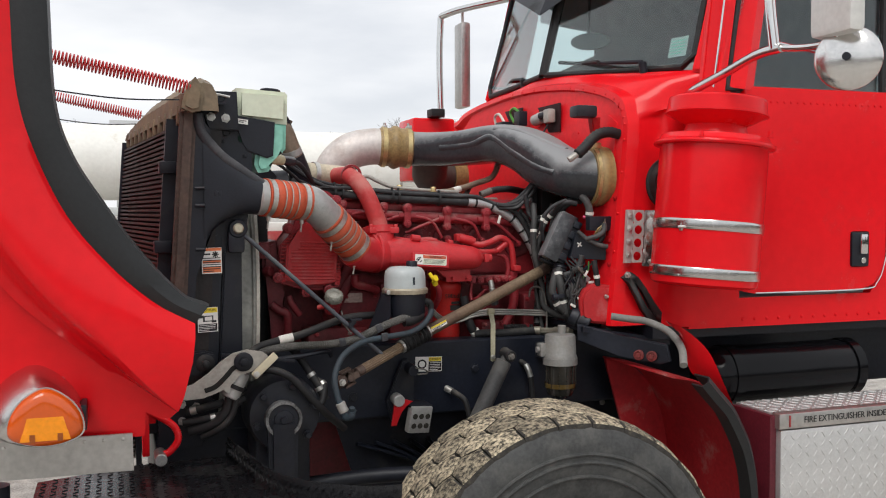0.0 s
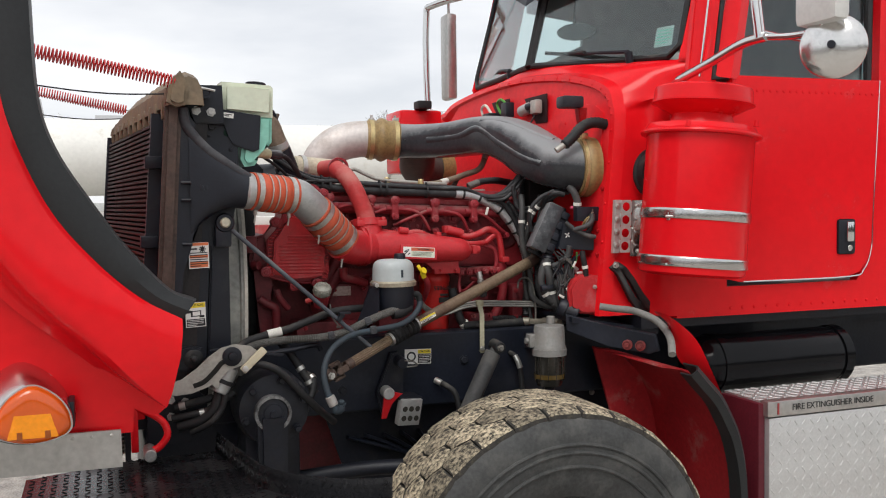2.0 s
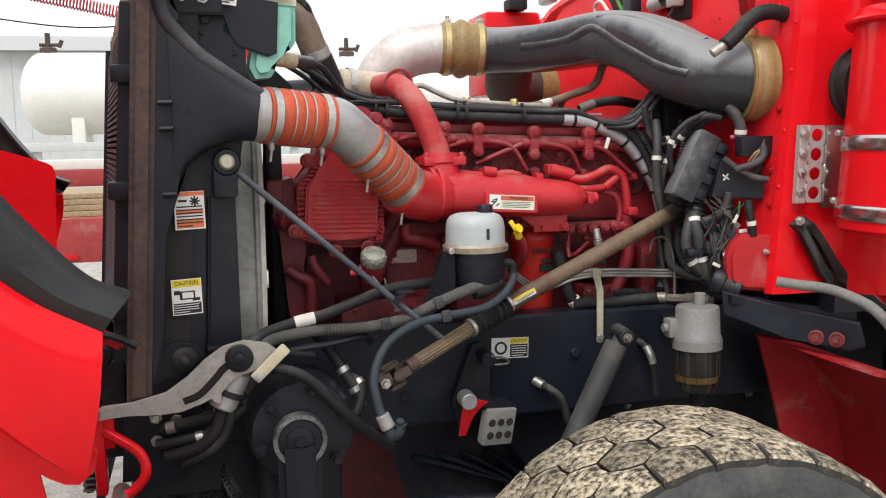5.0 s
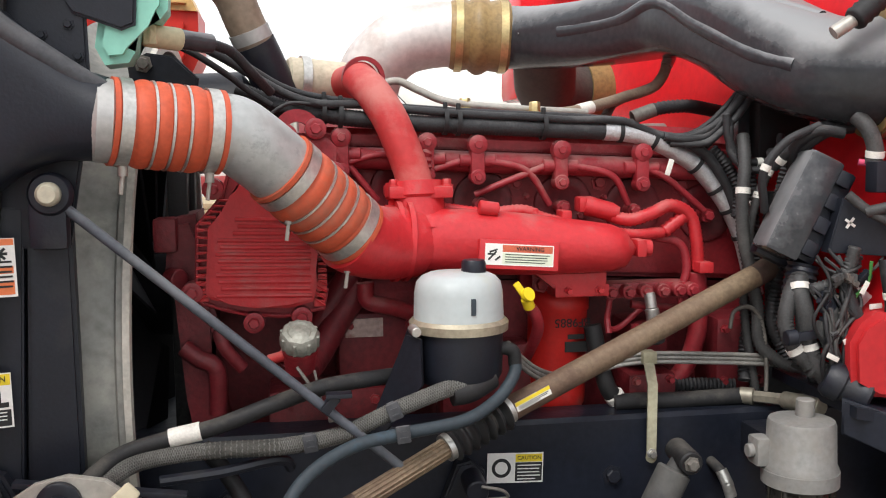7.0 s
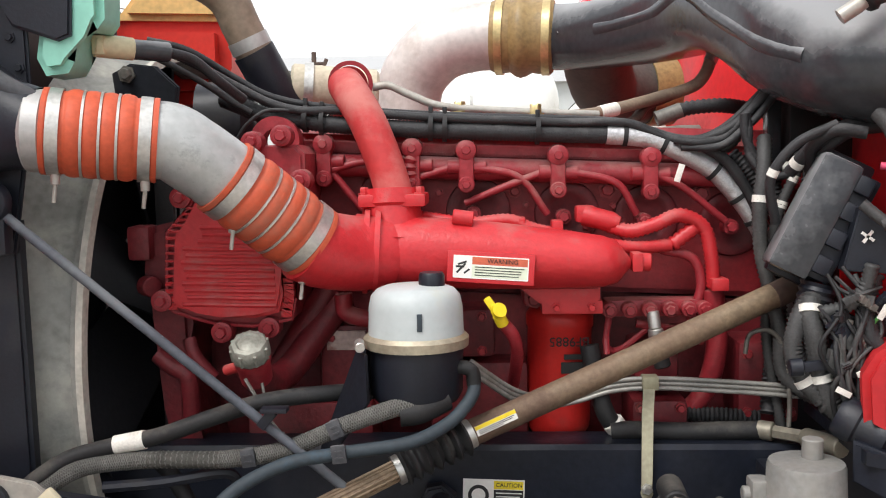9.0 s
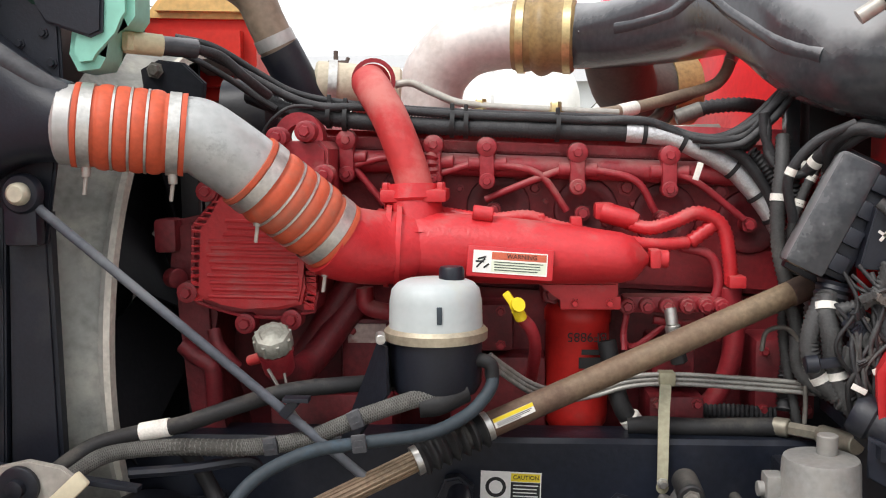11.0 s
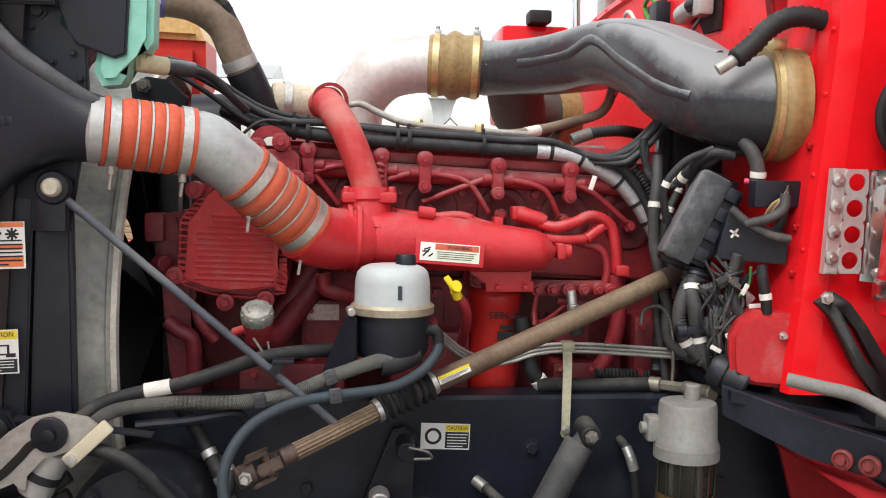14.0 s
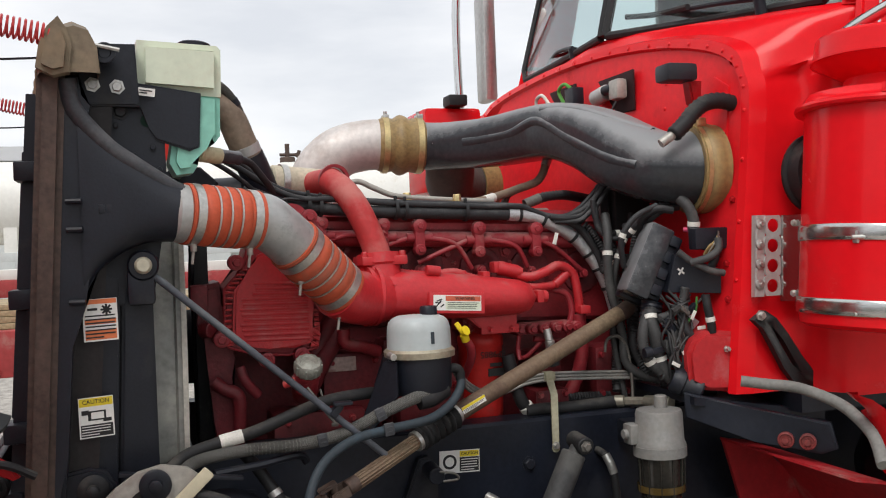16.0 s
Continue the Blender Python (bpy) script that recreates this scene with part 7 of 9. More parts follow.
lathe(bm, [(1.318, 0.018), (1.330, 0.021), (1.349, 0.0205), (1.354, 0.018), (1.355, 0.0)], (RC[0] + 0.026, RC[1], 0), (0, 0, 1), 24)
part("cap", bm, PLASTIC, rs, "black screw cap")
bm = B()
box(bm, (1.4000, 3.1485, 1.272), (1.4080, 3.157, 1.299), 0.001)
part("level_mark", bm, BLUE_HOSE, wt)
bm = B()
prism(bm, [(1.31, 3.20, 1.24), (1.31, 3.25, 1.24), (1.315, 3.25, 1.15), (1.245, 3.26, 1.05), (1.225, 3.26, 1.05), (1.30, 3.20, 1.15)], (0.006, 0, 0))
prism(bm, [(1.30, 3.20, 1.235), (1.318, 3.16, 1.235), (1.32, 3.16, 1.16), (1.26, 3.20, 1.07), (1.235, 3.22, 1.07)], (0.004, 0.004, 0))
part("bracket", bm, BLACK, rs)
bm = B()
rod(bm, (1.308, 3.18, 1.25), (1.312, 3.155, 1.247), 0.008)
part("band_screw", bm, STEEL, rs)
bm = B()
tube(bm, [(1.452, 3.205, 1.206), (1.470, 3.20, 1.206), (1.482, 3.20, 1.198), (1.484, 3.20, 1.178)], 0.0115, 12)
tube(bm, [(1.44, 3.19, 1.16), (1.40, 3.17, 1.145), (1.37, 3.165, 1.142)], 0.02, 12)
part("outlet", bm, RUBBER, rs)


def hose(name, label, pts, r, material, bands=(), ribs=None, r_end=None, seg=14, group=""):
    """A hose or cable; bands: (fraction, width, material, name)."""
    t = thing(name, label, "hose" if "hose" in name else "cable", group)
    bm = B()
    tube(bm, pts, r, seg, 8, ribs=ribs, r2=r_end)
    h = part("tube", bm, material, t, smooth=70)
    path = smooth_path(pts, 12)
    for f, w, mt, nm in bands:
        i = min(len(path) - 2, max(0, int(f * (len(path) - 1))))
        d = (path[i + 1] - path[i]).normalized()
        bm = B()
        rr = r * 1.12
        lathe(bm, [(-w / 2, r * 0.95), (-w / 2, rr), (w / 2, rr), (w / 2, r * 0.95)], path[i], d, seg, closed=True)
        part(nm, bm, mt, t)
    return t


def braid(t, pts, r, material, strands=9, pitch=0.034, wire=0.0009):
    """The woven cover of a hose: crossing helical strands, far too fine to count."""
    path = smooth_path(pts, 16)
    bm = B()
    for turn, k in itertools.product((1, -1), range(strands)):
        walked, up, line = 0.0, Vector((0, 0, 1)), []
        for i, p in enumerate(path):
            ax = (path[min(i + 1, len(path) - 1)] - path[max(i - 1, 0)]).normalized()
            side = ax.cross(up).normalized()
            up = side.cross(ax).normalized()
            walked += (p - path[i - 1]).length if i else 0.0
            a = math.tau * (k / strands + turn * walked / pitch)
            line.append(p + (side * math.cos(a) + up * math.sin(a)) * (r + 0.0002))
        tube(bm, line, wire, 4, 2)
    tagged(part("braid", bm, material, t, "pale woven strands", smooth=70), "pale woven strands", kind="stuff")


def zip_tie(t, pts, f, r):
    """A wide black tie with a squared buckle facing out."""
    path = smooth_path(pts, 12)
    i = int(f * (len(path) - 1))
    d = (path[i + 1] - path[i]).normalized()
    bm = B()
    lathe(bm, [(-0.006, r * 0.95), (-0.006, r + 0.002), (0.006, r + 0.002), (0.006, r * 0.95)], path[i], d, 18, closed=True)
    m = Matrix.Translation(path[i] + Vector((0, -r - 0.002, 0.003))) @ Matrix.Rotation(math.atan2(-d.z, d.x), 4, "Y")
    box(bm, (-0.011, -0.004, -0.014), (0.011, 0.003, 0.014), 0.002, m=m)
    for zz in (-0.005, 0.005):
        box(bm, (-0.006, -0.0055, zz - 0.0012), (0.006, -0.0035, zz + 0.0012), m=m)
    part("zip_tie", bm, WORN_EDGE, t)


hose("steel_line", "bundle of thin steel lines clipped along the engine side", [(1.48, 3.235, 1.20), (1.508, 3.275, 1.17), (1.55, 3.31, 1.135), (1.60, 3.35, 1.112), (1.66, 3.372, 1.115), (1.721, 3.372, 1.133), (1.799, 3.372, 1.138), (1.935, 3.37, 1.131), (2.06, 3.36, 1.123)], 0.0045, STEEL_LINE)
line_bundle = [(1.48, 3.235, 1.20), (1.508, 3.275, 1.17), (1.55, 3.31, 1.135), (1.60, 3.35, 1.112), (1.66, 3.372, 1.115), (1.721, 3.372, 1.133), (1.799, 3.372, 1.138), (1.935, 3.37, 1.131), (2.06, 3.36, 1.123)]
for dz in (-0.0085, 0.0085):
    hose("steel_line", "bundle of thin steel lines clipped along the engine side", [(x, y - 0.002, z + dz) for x, y, z in line_bundle], 0.0042, STEEL_LINE)
cbm = thing("line_bracket", "tarnished steel strap bracket holding a line above the rail", "bracket")
bm = B()
box(bm, (1.772, 3.355, 1.128), (1.80, 3.385, 1.152), 0.003)
prism(bm, [(1.772, 3.352, 1.132), (1.792, 3.352, 1.132), (1.782, 3.308, 1.10), (1.780, 3.306, 0.962), (1.762, 3.306, 0.962), (1.763, 3.308, 1.10)], (0, 0.004, 0))
lathe(bm, [(0, 0.0105), (0.004, 0.0105)], (1.771, 3.310, 0.964), (0, -1, 0), 16)
part("strap", bm, mat("khaki_zinc_strap", (0.36, 0.34, 0.24), 0.5, metal=0.4, vary=0.2), cbm)
bm = B()
hexbolt(bm, (1.771, 3.306, 0.972), (0, -1, 0), 0.007)
part("bolt", bm, STEEL, cbm)

# ---- steering shaft ----
ss = thing("steering_shaft", "weathered tan steering shaft with a black rubber boot and universal joint", "steering shaft")
S0, S1, S2, S3, S4, S5 = Vector((2.045, 3.36, 1.315)), Vector((1.460, 3.216, 1.088)), Vector((1.45, 3.213, 1.085)), Vector((1.365, 3.178, 1.050)), Vector((1.203, 3.114, 0.986)), Vector((1.068, 3.067, 0.936))
bm = B()
rod(bm, S0, S1, 0.0215, 20)
tubep = part("outer_tube", bm, SHAFT, ss)
bm = B()
rod(bm, S0 - Vector((0.06, 0.015, 0.024)), S0 + Vector((0.0, 0.0, 0.0)), 0.0225, 20)
part("collar", bm, BROWN_STEEL, tubep)
bm = B()
a, b = S1 + (S0 - S1).normalized() * 0.015, S3
d = (b - a)
prof = []
for i in range(41):
    u = i / 40
    prof.append((u * d.length, 0.022 + 0.011 * (0.5 - 0.5 * math.cos(u * math.tau * 7)) * (1 - 0.25 * u) if 0.04 < u < 0.96 else 0.021))
lathe(bm, prof, a, d, 24)
boot = part("rubber_boot", bm, RUBBER, ss, "black corrugated rubber boot", smooth=60)
for q in (a, b):
    bm = B()
    lathe(bm, [(-0.006, 0.018), (-0.006, 0.024), (0.006, 0.024), (0.006, 0.018)], q, d, 24, closed=True)
    part("boot_clamp", bm, STEEL, boot)
bm = B()
rod(bm, S3, S4, 0.0155, 20)
spl = part("splined_shaft", bm, SHAFT, ss)
for k in range(14):
    ang = k * math.tau / 14
    axs = (S4 - S3).normalized()
    s1 = axs.orthogonal().normalized()
    s2 = axs.cross(s1)
    o = (s1 * math.cos(ang) + s2 * math.sin(ang)) * 0.0155
    bm = B()
    rod(bm, S3 + o, S4 + o, 0.0022, 6)
    part("spline", bm, SHAFT, spl)
uax = (S5 - S4).normalized()
sd = uax.cross(Vector((0, 1, 0))).normalized()
bm = B()
rod(bm, S4 - uax * 0.007, S4 + uax * 0.023, 0.018, 16)
for s in (-1, 1):
    o = Vector((0, 1, 0)) * 0.019 * s
    prism(bm, [S4 + uax * 0.020 + o + sd * 0.012, S4 + uax * 0.063 + o + sd * 0.012, S4 + uax * 0.069 + o, S4 + uax * 0.063 + o - sd * 0.012, S4 + uax * 0.020 + o - sd * 0.012], Vector((0, 0.009 * s, 0)), 0.003)
rod(bm, S4 + uax * 0.050 - Vector((0, 0.028, 0)), S4 + uax * 0.050 + Vector((0, 0.028, 0)), 0.009, 12)
rod(bm, S4 + uax * 0.050 - sd * 0.027, S4 + uax * 0.050 + sd * 0.027, 0.009, 12)
for s in (-1, 1):
    o = sd * 0.021 * s
    prism(bm, [S4 + uax * 0.040 + o + Vector((0, 0.015, 0)), S4 + uax * 0.086 + o + Vector((0, 0.018, 0)), S4 + uax * 0.086 + o - Vector((0, 0.018, 0)), S4 + uax * 0.040 + o - Vector((0, 0.015, 0))], sd * 0.009 * s, 0.003)
rod(bm, S4 + uax * 0.076, S4 + uax * 0.112, 0.021, 16)
uj = part("universal_joint", bm, BROWN_STEEL, ss, "rusty cast universal joint")
bm = B()
hexbolt(bm, S4 + uax * 0.092 - Vector((0, 0.024, 0)), (0, -1, 0), 0.009, 0.014)
part("pinch_bolt", bm, STEEL, uj)
# wrapped label on the shaft
al = (S0 - S1).normalized()
c0 = S1 + al * 0.025
yv = al.cross(Vector((0, -1, 0))).normalized()
nv = al.cross(-yv).normalized()
nv = Vector((0, -1, 0)) - al * Vector((0, -1, 0)).dot(al)
nv.normalize()
yv = nv.cross(al)
M = Matrix((al, yv, nv)).transposed().to_4x4()
M.translation = c0 + nv * 0.0212 + yv * 0.004
t, p = sign("shaft_label", "yellow and white caution label on the steering shaft", M @ Matrix.Translation((0.036, 0, -0.0006)), 0.070, 0.016, [(0.0, 1.0, 0.6, 1.0, LABEL_YELLOW)])
bm = B()
bars(bm, M @ Matrix.Translation((0.036, 0, -0.0006)), -0.031, 0.031, -0.007, 0.001, 3, 0.45, 0.0013)
part("print", bm, INK, p)
# radiator stay rod
stt = thing("radiator_stay", "grey painted steel stay rod from the radiator down to the frame", "stay rod")
bm = B()
rod(bm, (0.792, 3.098, 1.468), (1.29, 3.15, 1.025), 0.0078, 12)
part("rod", bm, mat("grey_painted_rod", (0.075, 0.083, 0.10), 0.42, vary=0.25, scale=12, dust=(0.15, 0.162, 0.172), dust_amount=0.3, upward=0.15), stt)
bm = B()
box(bm, (-0.008, -0.014, -0.016), (0.008, 0.014, 0.016), 0.003, m=Matrix.Translation((1.172, 3.135, 1.145)) @ Matrix.Rotation(0.7, 4, "Y"))
box(bm, (-0.02, -0.012, -0.003), (0.02, 0.012, 0.004), 0.001, m=Matrix.Translation((1.185, 3.125, 1.160)))
part("cable_clip", bm, PLASTIC, stt)

# ---- hoses low in the bay ----
hose("coolant_hose", "black rubber hose with a white tape mark", [(0.79, 3.10, 1.03), (0.815, 3.12, 1.055), (0.855, 3.15, 1.078), (0.925, 3.158, 1.096), (0.997, 3.16, 1.111), (1.081, 3.165, 1.139), (1.163, 3.18, 1.16), (1.26, 3.22, 1.162), (1.33, 3.28, 1.15)], 0.0135, RUBBER, [(0.42, 0.048, TAPE, "tape")])
woven = [(0.80, 3.085, 1.025), (0.83, 3.12, 1.042), (0.878, 3.145, 1.065), (0.971, 3.15, 1.075), (1.099, 3.15, 1.076), (1.19, 3.15, 1.090), (1.28, 3.155, 1.125), (1.361, 3.16, 1.152), (1.395, 3.17, 1.157)]
t = hose("coolant_hose", "grey braided hose with wide black zip ties", woven, 0.0132, BRAID, [(0.06, 0.03, TAPE, "collar")])
braid(t, woven, 0.0132, BRAID_WIRE)
zip_tie(t, woven, 0.56, 0.0132)
zip_tie(t, woven, 0.74, 0.0132)
bent = [(1.484, 3.20, 1.182), (1.483, 3.195, 1.168), (1.470, 3.185, 1.148), (1.442, 3.17, 1.124), (1.385, 3.14, 1.104), (1.283, 3.12, 1.094), (1.20, 3.10, 1.083), (1.125, 3.06, 1.048), (1.088, 3.03, 0.985), (1.092, 3.01, 0.92), (1.105, 3.0, 0.885)]
t = hose("power_steering_hose", "dusty blue rubber hose curving down to a crimped steel end", bent, 0.0105, BLUE_HOSE)
zip_tie(t, bent, 0.5, 0.0105)
t = thing("hose_fitting", "crimped steel and brass fitting at the end of the blue hose", "fitting")
bm = B()
rod(bm, (1.098, 3.002, 0.90), (1.112, 2.998, 0.868), 0.0165, 16)
part("ferrule", bm, ALU, t)
bm = B()
tube(bm, [(1.112, 2.998, 0.868), (1.12, 3.0, 0.85), (1.14, 3.02, 0.848), (1.15, 3.05, 0.852)], 0.013, 10)
hexbolt(bm, (1.145, 3.03, 0.865), (0, -0.5, 1), 0.011)
part("elbow", bm, BLUE_HOSE, t)
hose("gear_hose", "thick black hydraulic hose over the steering gear", [(0.83, 3.05, 1.022), (0.88, 3.03, 1.018), (0.94, 3.02, 0.99), (1.006, 3.03, 0.917), (1.07, 3.06, 0.85), (1.14, 3.12, 0.785)], 0.0125, RUBBER)
hose("gear_hose", "black hose with clamps running down beside the rail", [(0.97, 3.2, 1.067), (1.0, 3.2, 1.03), (1.029, 3.19, 0.985), (1.06, 3.17, 0.93), (1.085, 3.16, 0.88)], 0.014, RUBBER, [(0.6, 0.014, STEEL, "clamp"), (0.8, 0.014, STEEL, "clamp")])
hose("gear_hose", "black hose curling beside the steering gear", [(1.05, 3.2, 0.95), (1.08, 3.17, 0.93), (1.07, 3.15, 0.88), (1.03, 3.14, 0.83)], 0.012, RUBBER, [(0.3, 0.014, STEEL, "clamp")])
hose("rail_hose", "black rubber fuel hose lying on the frame rail", [(1.72, 3.37, 1.052), (1.76, 3.365, 1.056), (1.837, 3.362, 1.054), (1.963, 3.355, 1.058), (1.985, 3.35, 1.057)], 0.0165, RUBBER)
hose("rail_hose", "ribbed black hose above the frame rail", [(1.762, 3.42, 1.045), (1.82, 3.43, 1.062), (1.878, 3.43, 1.066), (1.988, 3.42, 1.062)], 0.014, LOOM, ribs=(0.008, 0.003))
t = thing("rail_fitting", "pale brass hose fitting into the fuel filter", "fitting")
bm = B()
rod(bm, (1.968, 3.355, 1.06), (1.99, 3.34, 1.06), 0.0165, 12)
rod(bm, (1.99, 3.34, 1.06), (2.03, 3.30, 1.062), 0.012, 6)
rod(bm, (2.03, 3.30, 1.062), (2.06, 3.22, 1.068), 0.0165, 12)
part("fitting_body", bm, mat("pale_brass", (0.27, 0.25, 0.20), 0.45, metal=0.5, vary=0.2), t)
# cross rods near the steering gear
t = thing("mount_strap", "thin black steel straps above the steering gear", "strap")
bm = B()
box(bm, (-0.12, -0.01, -0.004), (0.12, 0.01, 0.004), 0.001, m=Matrix.Translation((0.84, 3.06, 1.056)) @ Matrix.Rotation(0.14, 4, "Y"))
part("strap", bm, BLACK, t)
bm = B()
tube(bm, [(0.91, 3.14, 1.035), (1.0, 3.15, 1.04), (1.09, 3.17, 1.048), (1.11, 3.18, 1.03)], 0.009, 8)
part("rod", bm, BLACK, t)

# ---- steering gear and hood arm ----
sg = thing("steering_gear", "black steering gear box with a round output cover", "steering gear")
bm = B()
lathe(bm, [(0, 0.06), (0.01, 0.115), (0.05, 0.125), (0.16, 0.125), (0.2, 0.1)], (0.925, 3.05, 0.86), (0, 1, 0), 40)
box(bm, (0.83, 3.1, 0.55), (1.02, 3.3, 0.95), 0.03)
part("housing", bm, BLACK, sg)
bm = B()
lathe(bm, [(0.04, 0.05), (0.0, 0.052), (-0.012, 0.048), (-0.014, 0.032), (-0.02, 0.03), (-0.022, 0.012), (-0.034, 0.011)], (0.912, 3.02, 0.858), (0, 1, 0), 32)
part("output_cover", bm, BLACK, sg, "black ringed cover")
bm = B()
lathe(bm, [(0, 0.05), (0, 0.06), (0.03, 0.06), (0.03, 0.05)], (0.912, 3.0, 0.858), (0, 1, 0), 40, closed=True)
part("cover_ring", bm, mat("worn_bright_ring", (0.32, 0.32, 0.32), 0.4, metal=0.7, vary=0.5, scale=25, dust=(0.02, 0.02, 0.02), dust_amount=0.5, dust_scale=14), sg, "worn bright ring")
for k in range(6):
    a = k * math.tau / 6 + 0.3
    bm = B()
    hexbolt(bm, (0.925 + 0.10 * math.cos(a), 3.045, 0.86 + 0.10 * math.sin(a)), (0, -1, 0), 0.011, 0.014)
    part("bolt", bm, BLACK, sg)
bm = B()
prism(bm, [(0.86, 2.99, 0.86), (0.96, 2.99, 0.86), (0.955, 3.0, 0.60), (0.865, 3.0, 0.60)], (0, 0.06, 0), 0.015)
part("pitman_arm", bm, BLACK, sg)
arm = thing("hood_hinge_arm", "satin aluminium hood hinge arm with a curved slot", "hinge arm")
bm = B()
aout = [(0.475, 0.948), (0.495, 0.965), (0.56, 0.968), (0.63, 0.982), (0.675, 1.015), (0.715, 1.052), (0.755, 1.078), (0.80, 1.088), (0.85, 1.078), (0.873, 1.06), (0.85, 1.045), (0.835, 1.022), (0.80, 1.012), (0.775, 1.008), (0.745, 0.975), (0.745, 0.95), (0.735, 0.948), (0.725, 0.965), (0.70, 0.952), (0.66, 0.938), (0.61, 0.935), (0.55, 0.942), (0.49, 0.935)]
plate_xz(bm, aout, 3.035, 0.012, 0.002)
plate = part("arm_plate", bm, SATIN, arm)
# Flattened dark strip laid on the plate as the slot's shade.
bm = B()
tube(bm, [(0.665, 3.0345, 0.962), (0.70, 3.0345, 0.975), (0.735, 3.0345, 1.008), (0.755, 3.0345, 1.03), (0.785, 3.0345, 1.045)], 0.008, 8, flat=1)
for v in bm.verts:
    v.co.y = 3.0335 + (v.co.y - 3.0345) * 0.1
part("slot", bm, mat("slot_shadow", (0.012, 0.011, 0.01), 0.8), plate)
bm = B()
lathe(bm, [(0, 0.031), (0.008, 0.031), (0.010, 0.028), (0.010, 0.014), (0.02, 0.013), (0.022, 0.008)], (0.788, 3.034, 1.05), (0, -1, 0), 28)
part("pivot_washer", bm, BLACK, arm, "large black washer and bolt")
bm = B()
lathe(bm, [(0, 0.014), (0.02, 0.014), (0.022, 0.008)], (0.478, 3.034, 0.95), (0, -1, 0), 16)
part("pivot_pin", bm, DUSTY_RED, arm)
bm = B()
mlat = Matrix.Translation((0.855, 3.022, 1.035)) @ Matrix.Rotation(-0.75, 4, "Y")
box(bm, (-0.05, -0.006, -0.013), (0.05, 0.006, 0.013), 0.005, m=mlat)
lt = part("latch_lever", bm, CREAM, arm, "cream plastic latch lever")
bm = B()
lathe(bm, [(0, 0.010), (0.004, 0.010), (0.005, 0.006)], mlat @ Vector((-0.038, -0.006, 0)), (0, -1, 0), 16)
part("lever_rivet", bm, STEEL, lt)
t = thing("hose_end", "grey cast hose end with clamps under the hinge arm", "fitting")
bm = B()
rod(bm, (0.785, 3.075, 1.01), (0.745, 3.07, 0.93), 0.031, 20)
part("casting", bm, ALU, t)
bm = B()
lathe(bm, [(-0.007, 0.028), (-0.007, 0.034), (0.007, 0.034), (0.007, 0.028)], (0.762, 3.072, 0.965), (0.45, 0.05, 0.9), 20, closed=True)
part("zip_tie", bm, RUBBER, t)
hose("lower_hose", "black hoses dropping from the hose end", [(0.748, 3.07, 0.935), (0.74, 3.07, 0.90), (0.725, 3.07, 0.87), (0.69, 3.08, 0.84), (0.62, 3.10, 0.82)], 0.016, RUBBER)
hose("lower_hose", "thin black hose beside the hose end", [(0.765, 3.06, 0.93), (0.755, 3.06, 0.88), (0.72, 3.06, 0.835), (0.66, 3.09, 0.80)], 0.011, RUBBER)
hose("link_hose", "short black hose with brass and steel joints", [(0.80, 3.10, 0.955), (0.74, 3.09, 0.915), (0.68, 3.09, 0.90), (0.61, 3.10, 0.885)], 0.013, RUBBER, [(0.35, 0.016, STEEL, "joint"), (0.9, 0.02, STEEL, "joint")])
hose("link_hose", "black hose link with a steel joint below the hinge arm", [(0.80, 3.10, 0.92), (0.72, 3.09, 0.872), (0.67, 3.09, 0.86), (0.60, 3.1, 0.85)], 0.012, RUBBER, [(0.5, 0.016, STEEL, "joint")])
t = thing("front_plate", "jagged black steel plate with bolts below the radiator", "plate")
bm = B()
plate_xz(bm, [(0.55, 0.985), (0.60, 0.99), (0.66, 0.95), (0.72, 0.90), (0.70, 0.84), (0.66, 0.76), (0.52, 0.76), (0.53, 0.9)], 3.13, 0.012, 0.003)
pl = part("plate", bm, BLACK, t)
for x, z in ((0.60, 0.905), (0.645, 0.895), (0.60, 0.85), (0.57, 0.94)):
    bm = B()
    hexbolt(bm, (x, 3.129, z), (0, -1, 0), 0.010, 0.012)
    part("bolt", bm, STEEL, pl)

# ---- brackets on the rail ----
t = thing("tow_bracket", "black bracket on the rail with a pin and cable loop", "bracket")
bm = B()
plate_xz(bm, [(1.40, 0.98), (1.425, 0.985), (1.45, 0.965), (1.44, 0.90), (1.445, 0.78), (1.36, 0.76), (1.34, 0.83)], 3.285, 0.03, 0.004)
part("bracket_plate", bm, BLACK, t)
bm = B()
rod(bm, (1.425, 3.29, 0.955), (1.425, 3.225, 0.95), 0.02, 16)
part("pin", bm, BLACK, t)
bm = B()
tube(bm, [(1.43, 3.22, 0.962), (1.465, 3.215, 0.955), (1.475, 3.22, 0.94), (1.44, 3.225, 0.937)], 0.003, 6)
part("cable_loop", bm, DULL_STEEL, t)
bm = B()
rod(bm, (1.372, 3.28, 0.845), (1.372, 3.23, 0.842), 0.022, 16)
part("boss", bm, ALU, t)
bm = B()
prism(bm, [(1.36, 3.235, 0.855), (1.40, 3.23, 0.845), (1.425, 3.23, 0.838), (1.395, 3.235, 0.82), (1.38, 3.24, 0.80), (1.365, 3.24, 0.75), (1.345, 3.24, 0.75), (1.355, 3.24, 0.82)], (0, 0.012, 0), 0.003)
part("red_lever", bm, RED_WORN, t, "chipped red release lever")
t = thing("junction_block", "pale aluminium block with six recessed holes", "block")
jm = Matrix.Translation((1.455, 3.255, 0.765)) @ Euler((0.15, 0.1, 0.25)).to_matrix().to_4x4()
bm = B()
